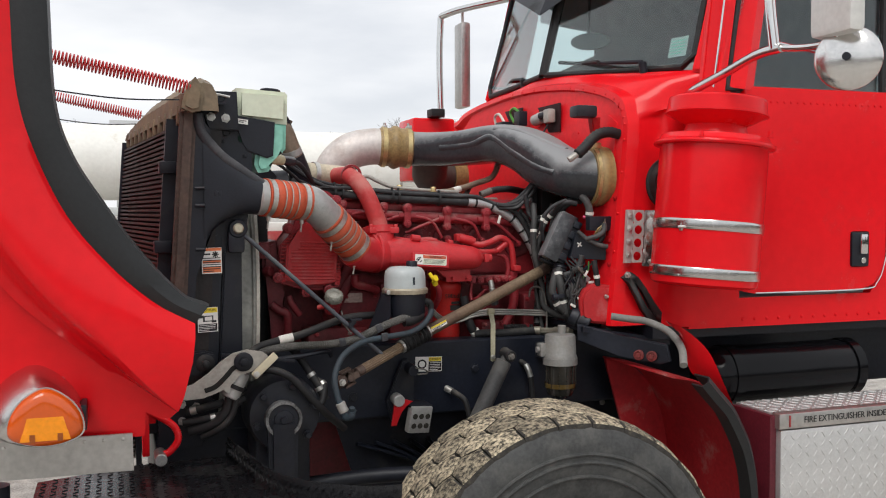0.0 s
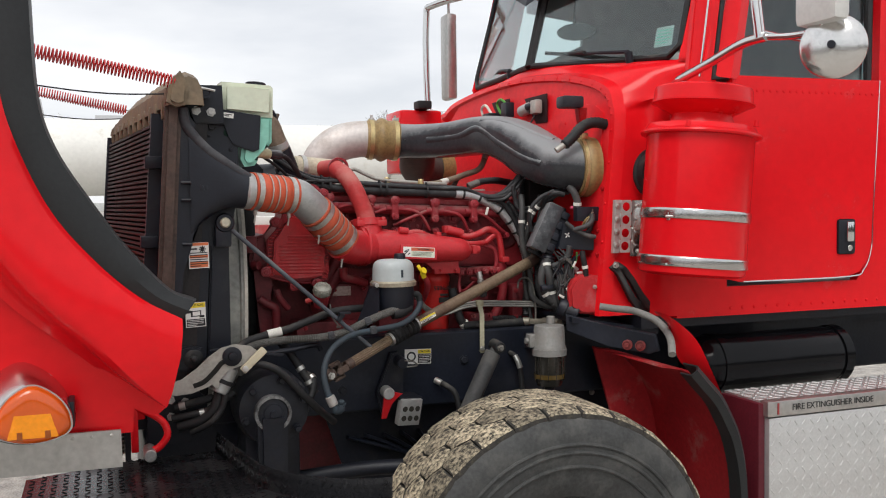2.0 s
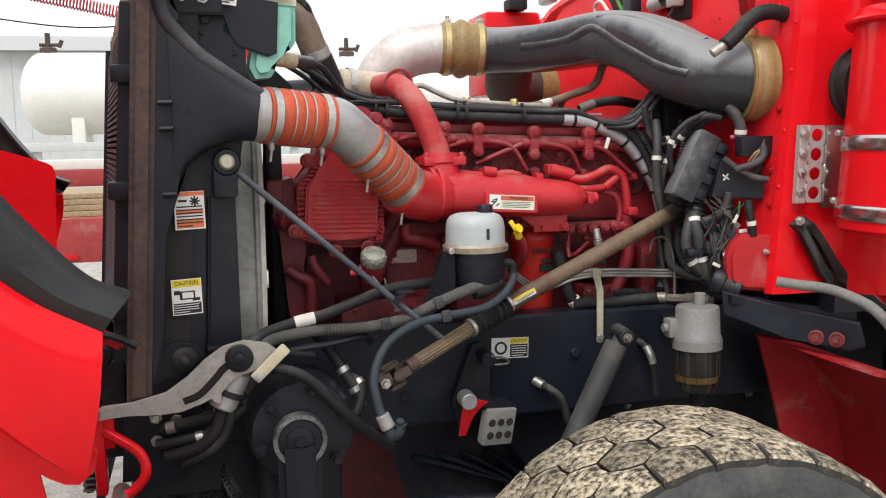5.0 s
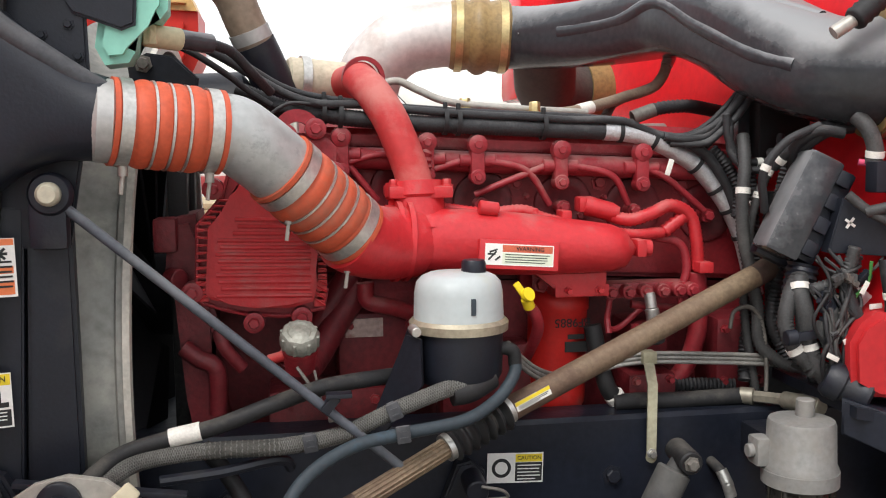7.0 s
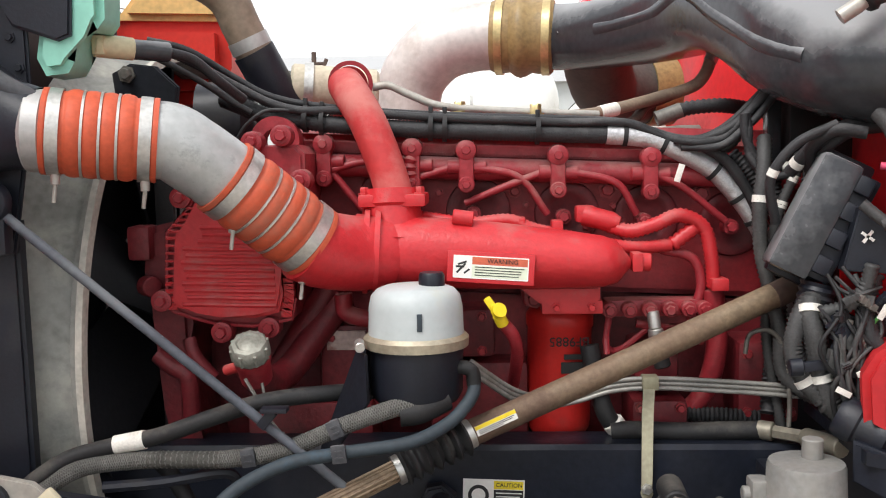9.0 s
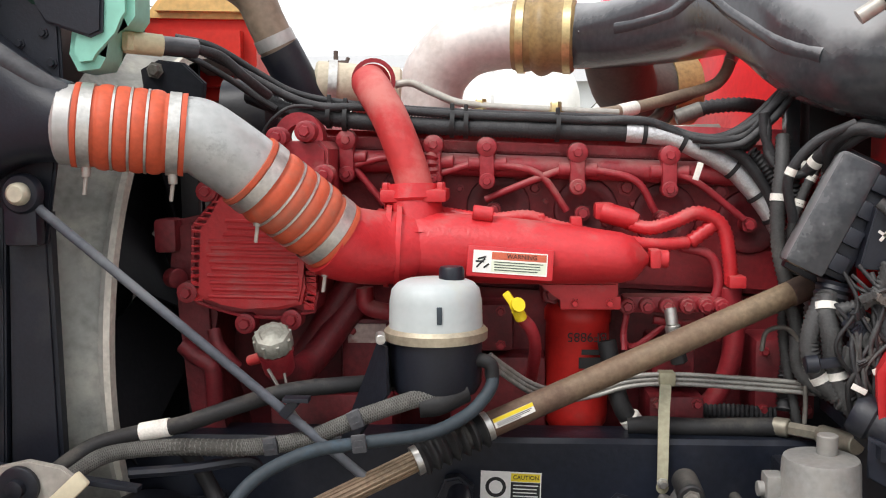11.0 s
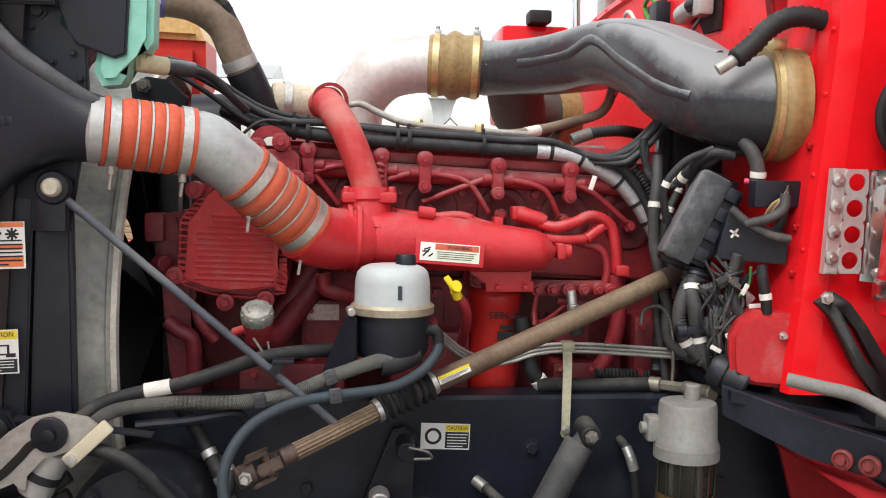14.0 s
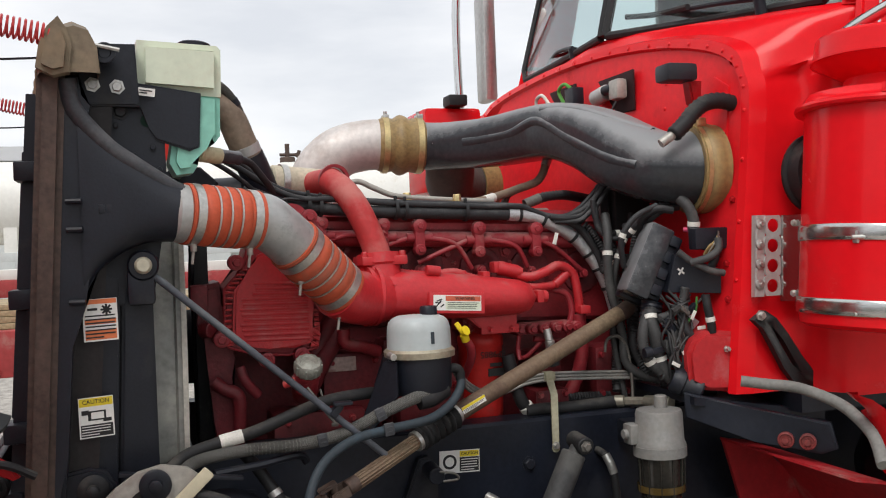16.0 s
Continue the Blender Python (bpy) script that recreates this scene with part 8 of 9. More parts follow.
box(bm, (-0.045, -0.012, -0.05), (0.045, 0.02, 0.05), 0.004, m=jm)
blk = part("block", bm, ALU, t)
# Holes are dark discs on the face, their shade given by colour.
bm = B()
for i in range(3):
    for j in range(2):
        lathe(bm, [(0, 0.0105), (0.0012, 0.0105)], jm @ Vector((-0.027 + i * 0.027, -0.0122, -0.022 + j * 0.036)), jm.to_3x3() @ Vector((0, -1, 0)), 14)
part("hole", bm, mat("block_hole_shade", (0.03, 0.027, 0.02), 0.7), blk)
bm = B()
box(bm, (-0.05, 0.0, 0.045), (0.05, 0.12, 0.053), m=jm)
part("top_flange", bm, BLACK, blk)
t = thing("shock_absorber", "dusty black shock absorber with a cushioned top eye", "shock absorber")
bm = B()
rod(bm, (1.782, 3.225, 0.968), (1.615, 3.20, 0.66), 0.031, 24)
rod(bm, (1.798, 3.225, 0.99), (1.776, 3.225, 0.955), 0.018, 16)
part("dust_tube", bm, mat("dusty_grey_tube", (0.05, 0.05, 0.05), 0.6, vary=0.25, dust=(0.12, 0.115, 0.105), dust_amount=0.3), t)
bm = B()
rod(bm, (1.799, 3.262, 0.994), (1.798, 3.19, 0.988), 0.0215, 20)
ey = part("top_eye", bm, RUBBER, t)
bm = B()
hexbolt(bm, (1.798, 3.19, 0.988), (0, -1, 0), 0.010, 0.012)
part("bolt", bm, DULL_STEEL, ey)
hose("brake_hose", "grey brake hose dropping from a fitting on the rail", [(1.585, 3.30, 0.86), (1.61, 3.27, 0.845), (1.635, 3.25, 0.82), (1.65, 3.24, 0.76)], 0.011, RUBBER, [(0.05, 0.03, STEEL, "fitting")])
hose("brake_hose", "brake line with a steel elbow beside the fuel filter", [(1.895, 3.325, 0.945), (1.898, 3.29, 0.938), (1.905, 3.275, 0.92), (1.915, 3.27, 0.88), (1.922, 3.27, 0.80)], 0.010, RUBBER, [(0.45, 0.03, STEEL, "nut"), (0.62, 0.03, STEEL, "ferrule")])

# rail caution label
rl = facing(1.513, 3.3185, 0.957, 0, 0, 2.0)
t, p = sign("caution_label", "white, black and yellow caution label on the black rail", rl, 0.105, 0.056, [(0.5, 0.98, 0.70, 0.96, LABEL_YELLOW), (0.5, 0.98, 0.05, 0.68, INK)])
letters("lettering", "CAUTION", 0.010, rl @ Matrix.Translation((0.026, 0.0185, 0.0018)), INK, p)
bm = B()
bars(bm, rl, 0.004, 0.048, -0.024, 0.008, 5, 0.3, 0.002)
part("print", bm, WHITE, p)
bm = B()
lathe(bm, [(0.001, 0.012), (0.0018, 0.012), (0.0018, 0.018), (0.001, 0.018)], rl @ Vector((-0.026, 0, 0)), rl.to_3x3() @ Vector((0, 0, 1)), 28, closed=True)
part("pictogram", bm, INK, p)
# labels on the radiator panel
l1 = facing(0.698, 3.094, 1.376, 11.0, 0, -1.0)
t, p = sign("warning_label", "white and orange fan warning label on the black panel", l1, 0.066, 0.084, [(0.02, 0.98, 0.88, 0.99, LABEL_ORANGE), (0.05, 0.95, 0.40, 0.52, LABEL_ORANGE), (0.05, 0.95, 0.04, 0.28, LABEL_ORANGE)])
bm = B()
bars(bm, l1, -0.029, 0.029, -0.0375, 0.012, 7, 0.4, 0.0018, 4)
part("print", bm, INK, p)
bm = B()
for k in range(4):
    box(bm, (-0.011, -0.002, 0.0012), (0.011, 0.002, 0.0018), m=l1 @ Matrix.Translation((0.012, 0.02, 0)) @ Matrix.Rotation(k * 0.785, 4, "Z"))
box(bm, (-0.024, 0.019, 0.0012), (-0.005, 0.024, 0.0018), m=l1)
part("pictogram", bm, INK, p)
l2 = facing(0.683, 3.094, 1.184, 11.0, 0, -1.0)
t, p = sign("caution_label", "yellow-headed caution label on the black panel", l2, 0.066, 0.080, [(0.02, 0.98, 0.78, 0.98, LABEL_YELLOW), (0.04, 0.96, 0.03, 0.33, INK)])
letters("lettering", "CAUTION", 0.0115, l2 @ Matrix.Translation((0, 0.031, 0.0018)), INK, p)
bm = B()
bars(bm, l2, -0.029, 0.028, -0.036, -0.015, 4, 0.3, 0.002, 5)
part("print", bm, WHITE, p)
bm = B()
box(bm, (-0.016, -0.006, 0.0012), (0.018, 0.013, 0.0018), m=l2)
box(bm, (-0.028, 0.006, 0.0012), (-0.014, 0.015, 0.0019), m=l2)
box(bm, (0.012, -0.010, 0.0012), (0.028, -0.003, 0.0019), m=l2)
part("pictogram", bm, INK, p)
bm = B()
box(bm, (-0.01, -0.003, 0.0018), (0.014, 0.010, 0.0021), m=l2)
part("pictogram_fill", bm, WHITE, p)

# ---- fuel filter ----
ff = thing("fuel_filter", "grey cast fuel filter head with a smoked fuel bowl", "filter")
FX, FY = 1.985, 3.16
bm = B()
lathe(bm, [(0.965, 0.055), (0.97, 0.062), (0.985, 0.064), (0.992, 0.060), (1.060, 0.0575), (1.067, 0.055), (1.07, 0.03)], (FX, FY, 0), (0, 0, 1), 36)
CAST = mat("grey_cast_filter_head", (0.26, 0.257, 0.245), 0.55, metal=0.3, vary=0.16, scale=11, bump=0.12, dust=(0.28, 0.26, 0.23), dust_amount=0.2)
hd = part("head", bm, CAST, ff)
bm = B()
lathe(bm, [(0.955, 0.061), (0.955, 0.0655), (0.98, 0.0655), (0.98, 0.061)], (FX, FY, 0), (0, 0, 1), 36, closed=True)
part("lock_ring", bm, CAST, hd)
bm = B()
rod(bm, (FX + 0.012, FY + 0.01, 1.06), (FX + 0.012, FY + 0.01, 1.10), 0.016, 14)
part("port", bm, CAST, hd)
bm = B()
box(bm, (FX - 0.08, FY + 0.0, 0.985), (FX - 0.05, FY + 0.04, 1.035), 0.006)
rod(bm, (FX - 0.09, FY + 0.02, 1.01), (FX - 0.06, FY + 0.02, 1.01), 0.012)
part("port", bm, CAST, hd)
bm = B()
lathe(bm, [(0.835, 0.035), (0.84, 0.048), (0.86, 0.054), (0.96, 0.057)], (FX, FY, 0), (0, 0, 1), 36)
bowl = part("bowl", bm, BOWL, ff, "smoked plastic fuel bowl")
bm = B()
lathe(bm, [(0.868, 0.0575), (0.868, 0.0585), (0.885, 0.0588), (0.885, 0.0578)], (FX, FY, 0), (0, 0, 1), 36, closed=True)
part("fuel_line_mark", bm, FUEL, bowl)
for k in range(7):
    a = math.pi + k * math.pi / 6
    bm = B()
    rod(bm, (FX + 0.0565 * math.cos(a), FY + 0.0565 * math.sin(a), 0.86), (FX + 0.0585 * math.cos(a), FY + 0.0585 * math.sin(a), 0.955), 0.0022, 6)
    part("bowl_rib", bm, BOWL, bowl)
bm = B()
rod(bm, (FX, FY, 0.80), (FX, FY, 0.84), 0.02)
part("drain", bm, PLASTIC, ff)
bm = B()
box(bm, (FX - 0.03, 3.20, 0.96), (FX + 0.05, 3.33, 1.02), 0.006)
part("mount", bm, BLACK, ff)

# ---- fuse and relay box ----
fz = thing("fuse_box", "black power distribution box tilted on the firewall with wires", "fuse box")
fm = Matrix.Translation((2.018, 3.262, 1.432)) @ Euler((radians(-4), radians(26.5), radians(-10))).to_matrix().to_4x4()
bm = B()
box(bm, (-0.032, -0.05, -0.096), (0.032, 0.03, 0.096), 0.008, m=fm)
part("cover", bm, DUCT, fz, "dusty black snap cover")
bm = B()
box(bm, (0.026, -0.035, -0.088), (0.066, 0.05, 0.088), 0.006, m=fm)
box(bm, (-0.02, 0.02, -0.105), (0.06, 0.06, 0.112), 0.008, m=fm)
base_ = part("base", bm, PLASTIC, fz)
for k in range(4):
    bm = B()
    box(bm, (0.030, -0.050, -0.078 + k * 0.045), (0.056, -0.03, -0.050 + k * 0.045), 0.004, m=fm)
    part("snap_clip", bm, PLASTIC, base_)
bm = B()
prism(bm, [(2.065, 3.185, 1.448), (2.115, 3.17, 1.43), (2.175, 3.15, 1.405), (2.172, 3.15, 1.345), (2.045, 3.195, 1.352)], (0.003, 0.03, 0), 0.002)
fp = part("side_flap", bm, PLASTIC, fz)
bm = B()
for a in (0.6, -0.9):
    box(bm, (-0.011, -0.001, -0.0022), (0.011, 0.001, 0.0022), m=Matrix.Translation((2.075, 3.178, 1.405)) @ Matrix.Rotation(a, 4, "Y"))
part("chalk_mark", bm, WHITE, fp)
bm = B()
lathe(bm, [(i * 0.006, 0.026 + (0.003 if i % 2 else 0)) for i in range(10)], (2.012, 3.235, 1.275), (0.25, 0.05, 1), 18)
part("ribbed_grommet", bm, PLASTIC, fz)


def cable(label, pts, r, material=LOOM, ribs=None, tags=()):
    t = hose("wiring_cable", label, pts, r, material, [(f, 0.012, TAPE, "white_tag") for f in tags], ribs, seg=10, group="engine wiring")
    return t


cable("grey wiring conduit beside the fuse box", [(2.13, 3.18, 1.47), (2.165, 3.16, 1.45), (2.155, 3.17, 1.41), (2.12, 3.2, 1.40)], 0.010, LOOM)
cable("black wiring conduit behind the steering shaft", [(2.05, 3.34, 1.52), (2.03, 3.34, 1.42), (2.035, 3.345, 1.30), (2.03, 3.35, 1.2), (2.06, 3.34, 1.13)], 0.0125, LOOM, (0.008, 0.003), (0.3, 0.4))
cable("black wiring conduit down the firewall", [(2.00, 3.40, 1.50), (2.01, 3.40, 1.40), (2.015, 3.40, 1.25), (2.0, 3.40, 1.15), (1.99, 3.38, 1.08)], 0.012, LOOM, (0.008, 0.003), (0.2,))
cable("thick black conduit at the foot of the firewall", [(2.02, 3.25, 1.155), (2.07, 3.22, 1.13), (2.12, 3.2, 1.105), (2.17, 3.19, 1.10)], 0.018, RUBBER)
cable("pale grey sense wire hooping above the line", [(1.943, 3.35, 1.193), (1.951, 3.35, 1.226), (1.984, 3.35, 1.232), (2.009, 3.35, 1.198), (2.017, 3.345, 1.12), (2.015, 3.34, 1.069)], 0.0042, DULL_STEEL)
cable("black cables rising to the firewall", [(1.837, 3.43, 1.558), (1.88, 3.42, 1.553), (1.923, 3.42, 1.562), (1.969, 3.42, 1.609), (2.03, 3.46, 1.68)], 0.008, LOOM)
cable("black cables rising to the firewall", [(1.85, 3.43, 1.545), (1.91, 3.41, 1.545), (1.95, 3.41, 1.572), (1.988, 3.41, 1.61), (2.06, 3.44, 1.70)], 0.007, LOOM)
cable("looped black cable on the firewall", [(1.95, 3.40, 1.60), (1.955, 3.40, 1.555), (1.981, 3.40, 1.513), (2.02, 3.40, 1.508), (2.057, 3.4, 1.515), (2.075, 3.42, 1.56)], 0.008, LOOM, None, (0.6,))
cable("ribbed black conduit from the loom to the firewall", [(1.94, 3.44, 1.535), (1.97, 3.43, 1.50), (1.99, 3.42, 1.45), (1.985, 3.42, 1.40)], 0.011, LOOM, (0.008, 0.003))
cable("black wires arching over the fuse box", [(2.03, 3.30, 1.50), (2.02, 3.27, 1.54), (2.045, 3.24, 1.565), (2.09, 3.23, 1.56)], 0.010, LOOM)
cable("black wires arching over the fuse box", [(1.97, 3.28, 1.42), (1.955, 3.26, 1.49), (1.99, 3.25, 1.545), (2.05, 3.24, 1.575)], 0.008, LOOM, None, (0.4,))
cable("short pink fuse lead on the box", [(2.10, 3.2, 1.51), (2.13, 3.185, 1.505), (2.16, 3.175, 1.50)], 0.006, mat("pink_wire", (0.6, 0.06, 0.14), 0.5))
for k in range(4):
    cable("thin coloured wires leaving the round connector", [(2.05, 3.195, 1.14), (2.062 + k * 0.006, 3.185, 1.12), (2.075 + k * 0.008, 3.18, 1.09), (2.085 + k * 0.01, 3.18, 1.075)], 0.0032, (TAPE, LOOM, BRASS, BLUE_HOSE)[k])
t = thing("round_connector", "black round firewall connector with threaded collar", "connector")
bm = B()
lathe(bm, [(0, 0.028), (0.01, 0.034), (0.03, 0.034), (0.034, 0.03), (0.055, 0.03), (0.06, 0.034), (0.075, 0.034), (0.08, 0.028)], (2.035, 3.175, 1.138), (0.9, -0.5, -0.45), 24)
part("shell", bm, PLASTIC, t)
t = thing("wiring_connector", "cluster of small grey wiring connectors", "connector")
for k in range(7):
    rnd = random.Random(k)
    bm = B()
    box(bm, (-0.015, -0.008, -0.02), (0.015, 0.008, 0.02), 0.003, m=Matrix.Translation((2.05 + 0.06 * rnd.random(), 3.2, 1.17 + 0.11 * rnd.random())) @ Euler((0, rnd.uniform(-1, 1), rnd.uniform(-0.4, 0.4))).to_matrix().to_4x4())
    part("plug", bm, (PLASTIC, LOOM, FOIL)[k % 3], t)
t = thing("relay_block", "black relay block on the firewall with white-tagged wires", "relay")
bm = B()
box(bm, (2.04, 3.44, 1.515), (2.15, 3.50, 1.64), 0.006)
part("block", bm, mat("matt_black_block", (0.006, 0.006, 0.007), 0.6), t)
bm = B()
box(bm, (2.10, 3.145, 1.458), (2.195, 3.18, 1.512), 0.005)
part("terminal", bm, BLACK, t)
bm = B()
box(bm, (2.01, 3.47, 1.515), (2.035, 3.50, 1.64), 0.003)
part("side_strip", bm, DUCT, t)
# looms and connectors crowding the foot of the firewall
cable("thick grey loom dropping down the firewall", [(1.985, 3.40, 1.56), (1.975, 3.37, 1.50), (1.967, 3.36, 1.439), (1.971, 3.36, 1.366), (1.985, 3.36, 1.305), (2.003, 3.36, 1.23), (2.008, 3.355, 1.16), (2.05, 3.34, 1.122), (2.11, 3.32, 1.11)], 0.0125, GREY_LOOM, (0.008, 0.0025), (0.22,))
cable("grey conduit with white tape beside the loom", [(2.045, 3.40, 1.53), (2.035, 3.38, 1.504), (2.011, 3.38, 1.449), (1.995, 3.38, 1.389), (1.992, 3.38, 1.315), (1.986, 3.38, 1.229), (2.001, 3.38, 1.128), (2.016, 3.38, 1.05)], 0.009, GREY_LOOM, (0.008, 0.0025), (0.2, 0.3))
cable("thick grey conduit under the fuse box with white tape", [(2.01, 3.225, 1.31), (2.003, 3.21, 1.285), (2.008, 3.20, 1.245), (2.017, 3.20, 1.19), (2.03, 3.195, 1.152), (2.05, 3.19, 1.125)], 0.0165, GREY_LOOM, (0.007, 0.0025), (0.18, 0.62))
cable("grey conduit bowing beside the thick conduit", [(2.005, 3.225, 1.304), (1.986, 3.215, 1.27), (1.978, 3.21, 1.224), (1.995, 3.205, 1.18), (2.022, 3.20, 1.15)], 0.0145, GREY_LOOM, (0.007, 0.0025), (0.75,))
cable("grey ribbed conduit curling from the black panel", [(2.078, 3.165, 1.365), (2.068, 3.17, 1.325), (2.045, 3.18, 1.30), (2.012, 3.19, 1.288)], 0.011, GREY_LOOM, (0.007, 0.0025))
cable("dark conduit dropping behind the red cover", [(2.088, 3.18, 1.35), (2.074, 3.18, 1.30), (2.082, 3.17, 1.25), (2.115, 3.165, 1.205), (2.13, 3.17, 1.15)], 0.014, LOOM, (0.008, 0.0025))
cable("grey conduit crossing the black panel", [(2.06, 3.165, 1.455), (2.09, 3.15, 1.428), (2.13, 3.135, 1.405), (2.168, 3.13, 1.397)], 0.009, GREY_LOOM)
cable("grey conduit rising to the terminal block", [(2.085, 3.15, 1.425), (2.125, 3.13, 1.438), (2.15, 3.125, 1.457), (2.155, 3.13, 1.485)], 0.010, GREY_LOOM)
cable("black elbow leads over the fuse box", [(2.00, 3.31, 1.50), (2.02, 3.28, 1.535), (2.05, 3.265, 1.562), (2.09, 3.26, 1.578), (2.12, 3.27, 1.575)], 0.011, LOOM, None, (0.12,))
cable("black elbow leads over the fuse box", [(2.03, 3.30, 1.515), (2.05, 3.27, 1.545), (2.08, 3.255, 1.565), (2.12, 3.25, 1.57)], 0.010, LOOM)
cable("black lead with a grey sleeve beside the coupling", [(2.12, 3.19, 1.505), (2.122, 3.185, 1.53), (2.112, 3.19, 1.565), (2.10, 3.21, 1.59)], 0.0145, GREY_LOOM, None, (0.25,))
cable("short tagged lead above the red cover", [(2.115, 3.135, 1.345), (2.117, 3.13, 1.315), (2.124, 3.128, 1.275), (2.127, 3.13, 1.25)], 0.011, RUBBER, None, (0.6,))
cable("thick grey conduit entering behind the red cover", [(2.02, 3.20, 1.148), (2.055, 3.195, 1.138), (2.09, 3.18, 1.132), (2.13, 3.17, 1.13)], 0.0165, GREY_LOOM, (0.007, 0.0025))
cable("black wire run down the back of the bay", [(2.06, 3.42, 1.45), (2.055, 3.42, 1.35), (2.06, 3.41, 1.25), (2.05, 3.40, 1.12)], 0.014, LOOM, (0.008, 0.0025))
cable("black wire run down the back of the bay", [(2.10, 3.40, 1.40), (2.09, 3.36, 1.30), (2.10, 3.34, 1.20), (2.09, 3.32, 1.10)], 0.013, LOOM)
cable("black wire run down the back of the bay", [(2.035, 3.32, 1.33), (2.055, 3.30, 1.26), (2.06, 3.29, 1.18), (2.08, 3.28, 1.10)], 0.012, LOOM)
cable("thin green wire among the connectors", [(2.10, 3.15, 1.34), (2.10, 3.16, 1.30), (2.08, 3.17, 1.27), (2.06, 3.19, 1.19)], 0.003, mat("green_wire", (0.06, 0.22, 0.05), 0.5))
for k, (x, z, a, mm) in enumerate(((2.04, 1.262, 0.4, 0), (2.052, 1.244, -0.7, 1), (2.075, 1.232, -0.6, 2), (2.065, 1.215, -0.8, 1), (2.09, 1.20, -0.2, 0), (2.045, 1.20, 1.2, 2), (2.03, 1.22, 0.2, 1))):
    c_ = thing("wire_plug", "small grey and black wire plug in the loom", "connector", "wire plugs")
    m_ = Matrix.Translation((x, 3.178, z)) @ Matrix.Rotation(a, 4, "Y")
    bm = B()
    box(bm, (-0.011, -0.009, -0.017), (0.011, 0.009, 0.014), 0.003, m=m_)
    part("plug_body", bm, (PLASTIC, GREY_LOOM, DUCT)[mm], c_)
    bm = B()
    box(bm, (-0.008, -0.007, 0.012), (0.008, 0.007, 0.022), 0.002, m=m_)
    part("plug_cap", bm, (DULL_STEEL, PLASTIC, RUBBER)[mm], c_)
clutter = random.Random(21)
for k in range(11):
    c_ = thing("wire_plug", "small grey and black wire plug in the loom", "connector", "wire plugs")
    x = clutter.uniform(2.025, 2.112)
    m_ = Matrix.Translation((x, clutter.uniform(3.158, 3.182), clutter.uniform(1.155, 1.315))) @ Euler((clutter.uniform(-0.5, 0.5), clutter.uniform(-1.4, 1.4), clutter.uniform(-0.5, 0.5))).to_matrix().to_4x4()
    w_, h_ = clutter.uniform(0.005, 0.009), clutter.uniform(0.010, 0.018)
    bm = B()
    box(bm, (-w_, -0.006, -h_), (w_, 0.006, h_), 0.002, m=m_)
    for q in (-0.4, 0.1, 0.6):
        box(bm, (-w_ - 0.001, -0.007, h_ * q), (w_ + 0.001, 0.007, h_ * q + 0.002), m=m_)
    part("plug_body", bm, (PLASTIC, LOOM, GREY_LOOM, DULL_STEEL, LOOM)[k % 5], c_)
    bm = B()
    tube(bm, [m_ @ Vector((0, 0, h_ - 0.002)), m_ @ Vector((0.004, 0.004, h_ + 0.018)), m_ @ Vector((0.012, 0.02, h_ + 0.035))], 0.003, 6)
    part("lead", bm, (LOOM, RUBBER, GREY_LOOM, LOOM, GREY_LOOM)[k % 5], c_)
for k in range(12):
    x, z = clutter.uniform(2.01, 2.09), clutter.uniform(1.27, 1.36)
    cable("thin black wire hanging among the plugs", [(x, 3.19, z), (x + clutter.uniform(-0.02, 0.03), 3.165, z - 0.05), (x + clutter.uniform(-0.03, 0.05), 3.16, z - 0.11), (x + clutter.uniform(-0.01, 0.05), 3.175, z - 0.17)], clutter.uniform(0.0025, 0.0045), (LOOM, RUBBER, GREY_LOOM)[k % 3])
for x, z, a in ((2.065, 1.205, 1.2), (2.035, 1.175, -1.1), (2.112, 1.262, 1.5), (2.09, 1.295, 0.5)):
    t = thing("wire_tag", "white paper tag hanging on the wiring", "tag", "wire tags")
    bm = B()
    box(bm, (-0.0045, -0.001, -0.012), (0.0045, 0.001, 0.012), 0.0005, m=Matrix.Translation((x, 3.152, z)) @ Matrix.Rotation(a, 4, "Y"))
    part("tag", bm, TAPE, t)
for k in range(5):
    cable("brown and pink wires in the terminal block", [(2.125 + k * 0.004, 3.15, 1.445), (2.135 + k * 0.005, 3.136, 1.468 + k * 0.002), (2.165, 3.142, 1.478 + k * 0.006)], 0.0028, (BRASS, BRASS, TAPE, BRASS, BROWN_STEEL)[k])
t = thing("connector_strap", "black plastic strap across the conduits", "strap")
bm = B()
rod(bm, (1.965, 3.185, 1.205), (1.985, 3.183, 1.207), 0.014, 16)
part("eye", bm, PLASTIC, t)
bm = B()
box(bm, (-0.05, -0.004, -0.008), (0.05, 0.004, 0.008), 0.003, m=Matrix.Translation((2.02, 3.178, 1.212)) @ Matrix.Rotation(-0.12, 4, "Y"))
part("band", bm, PLASTIC, t)

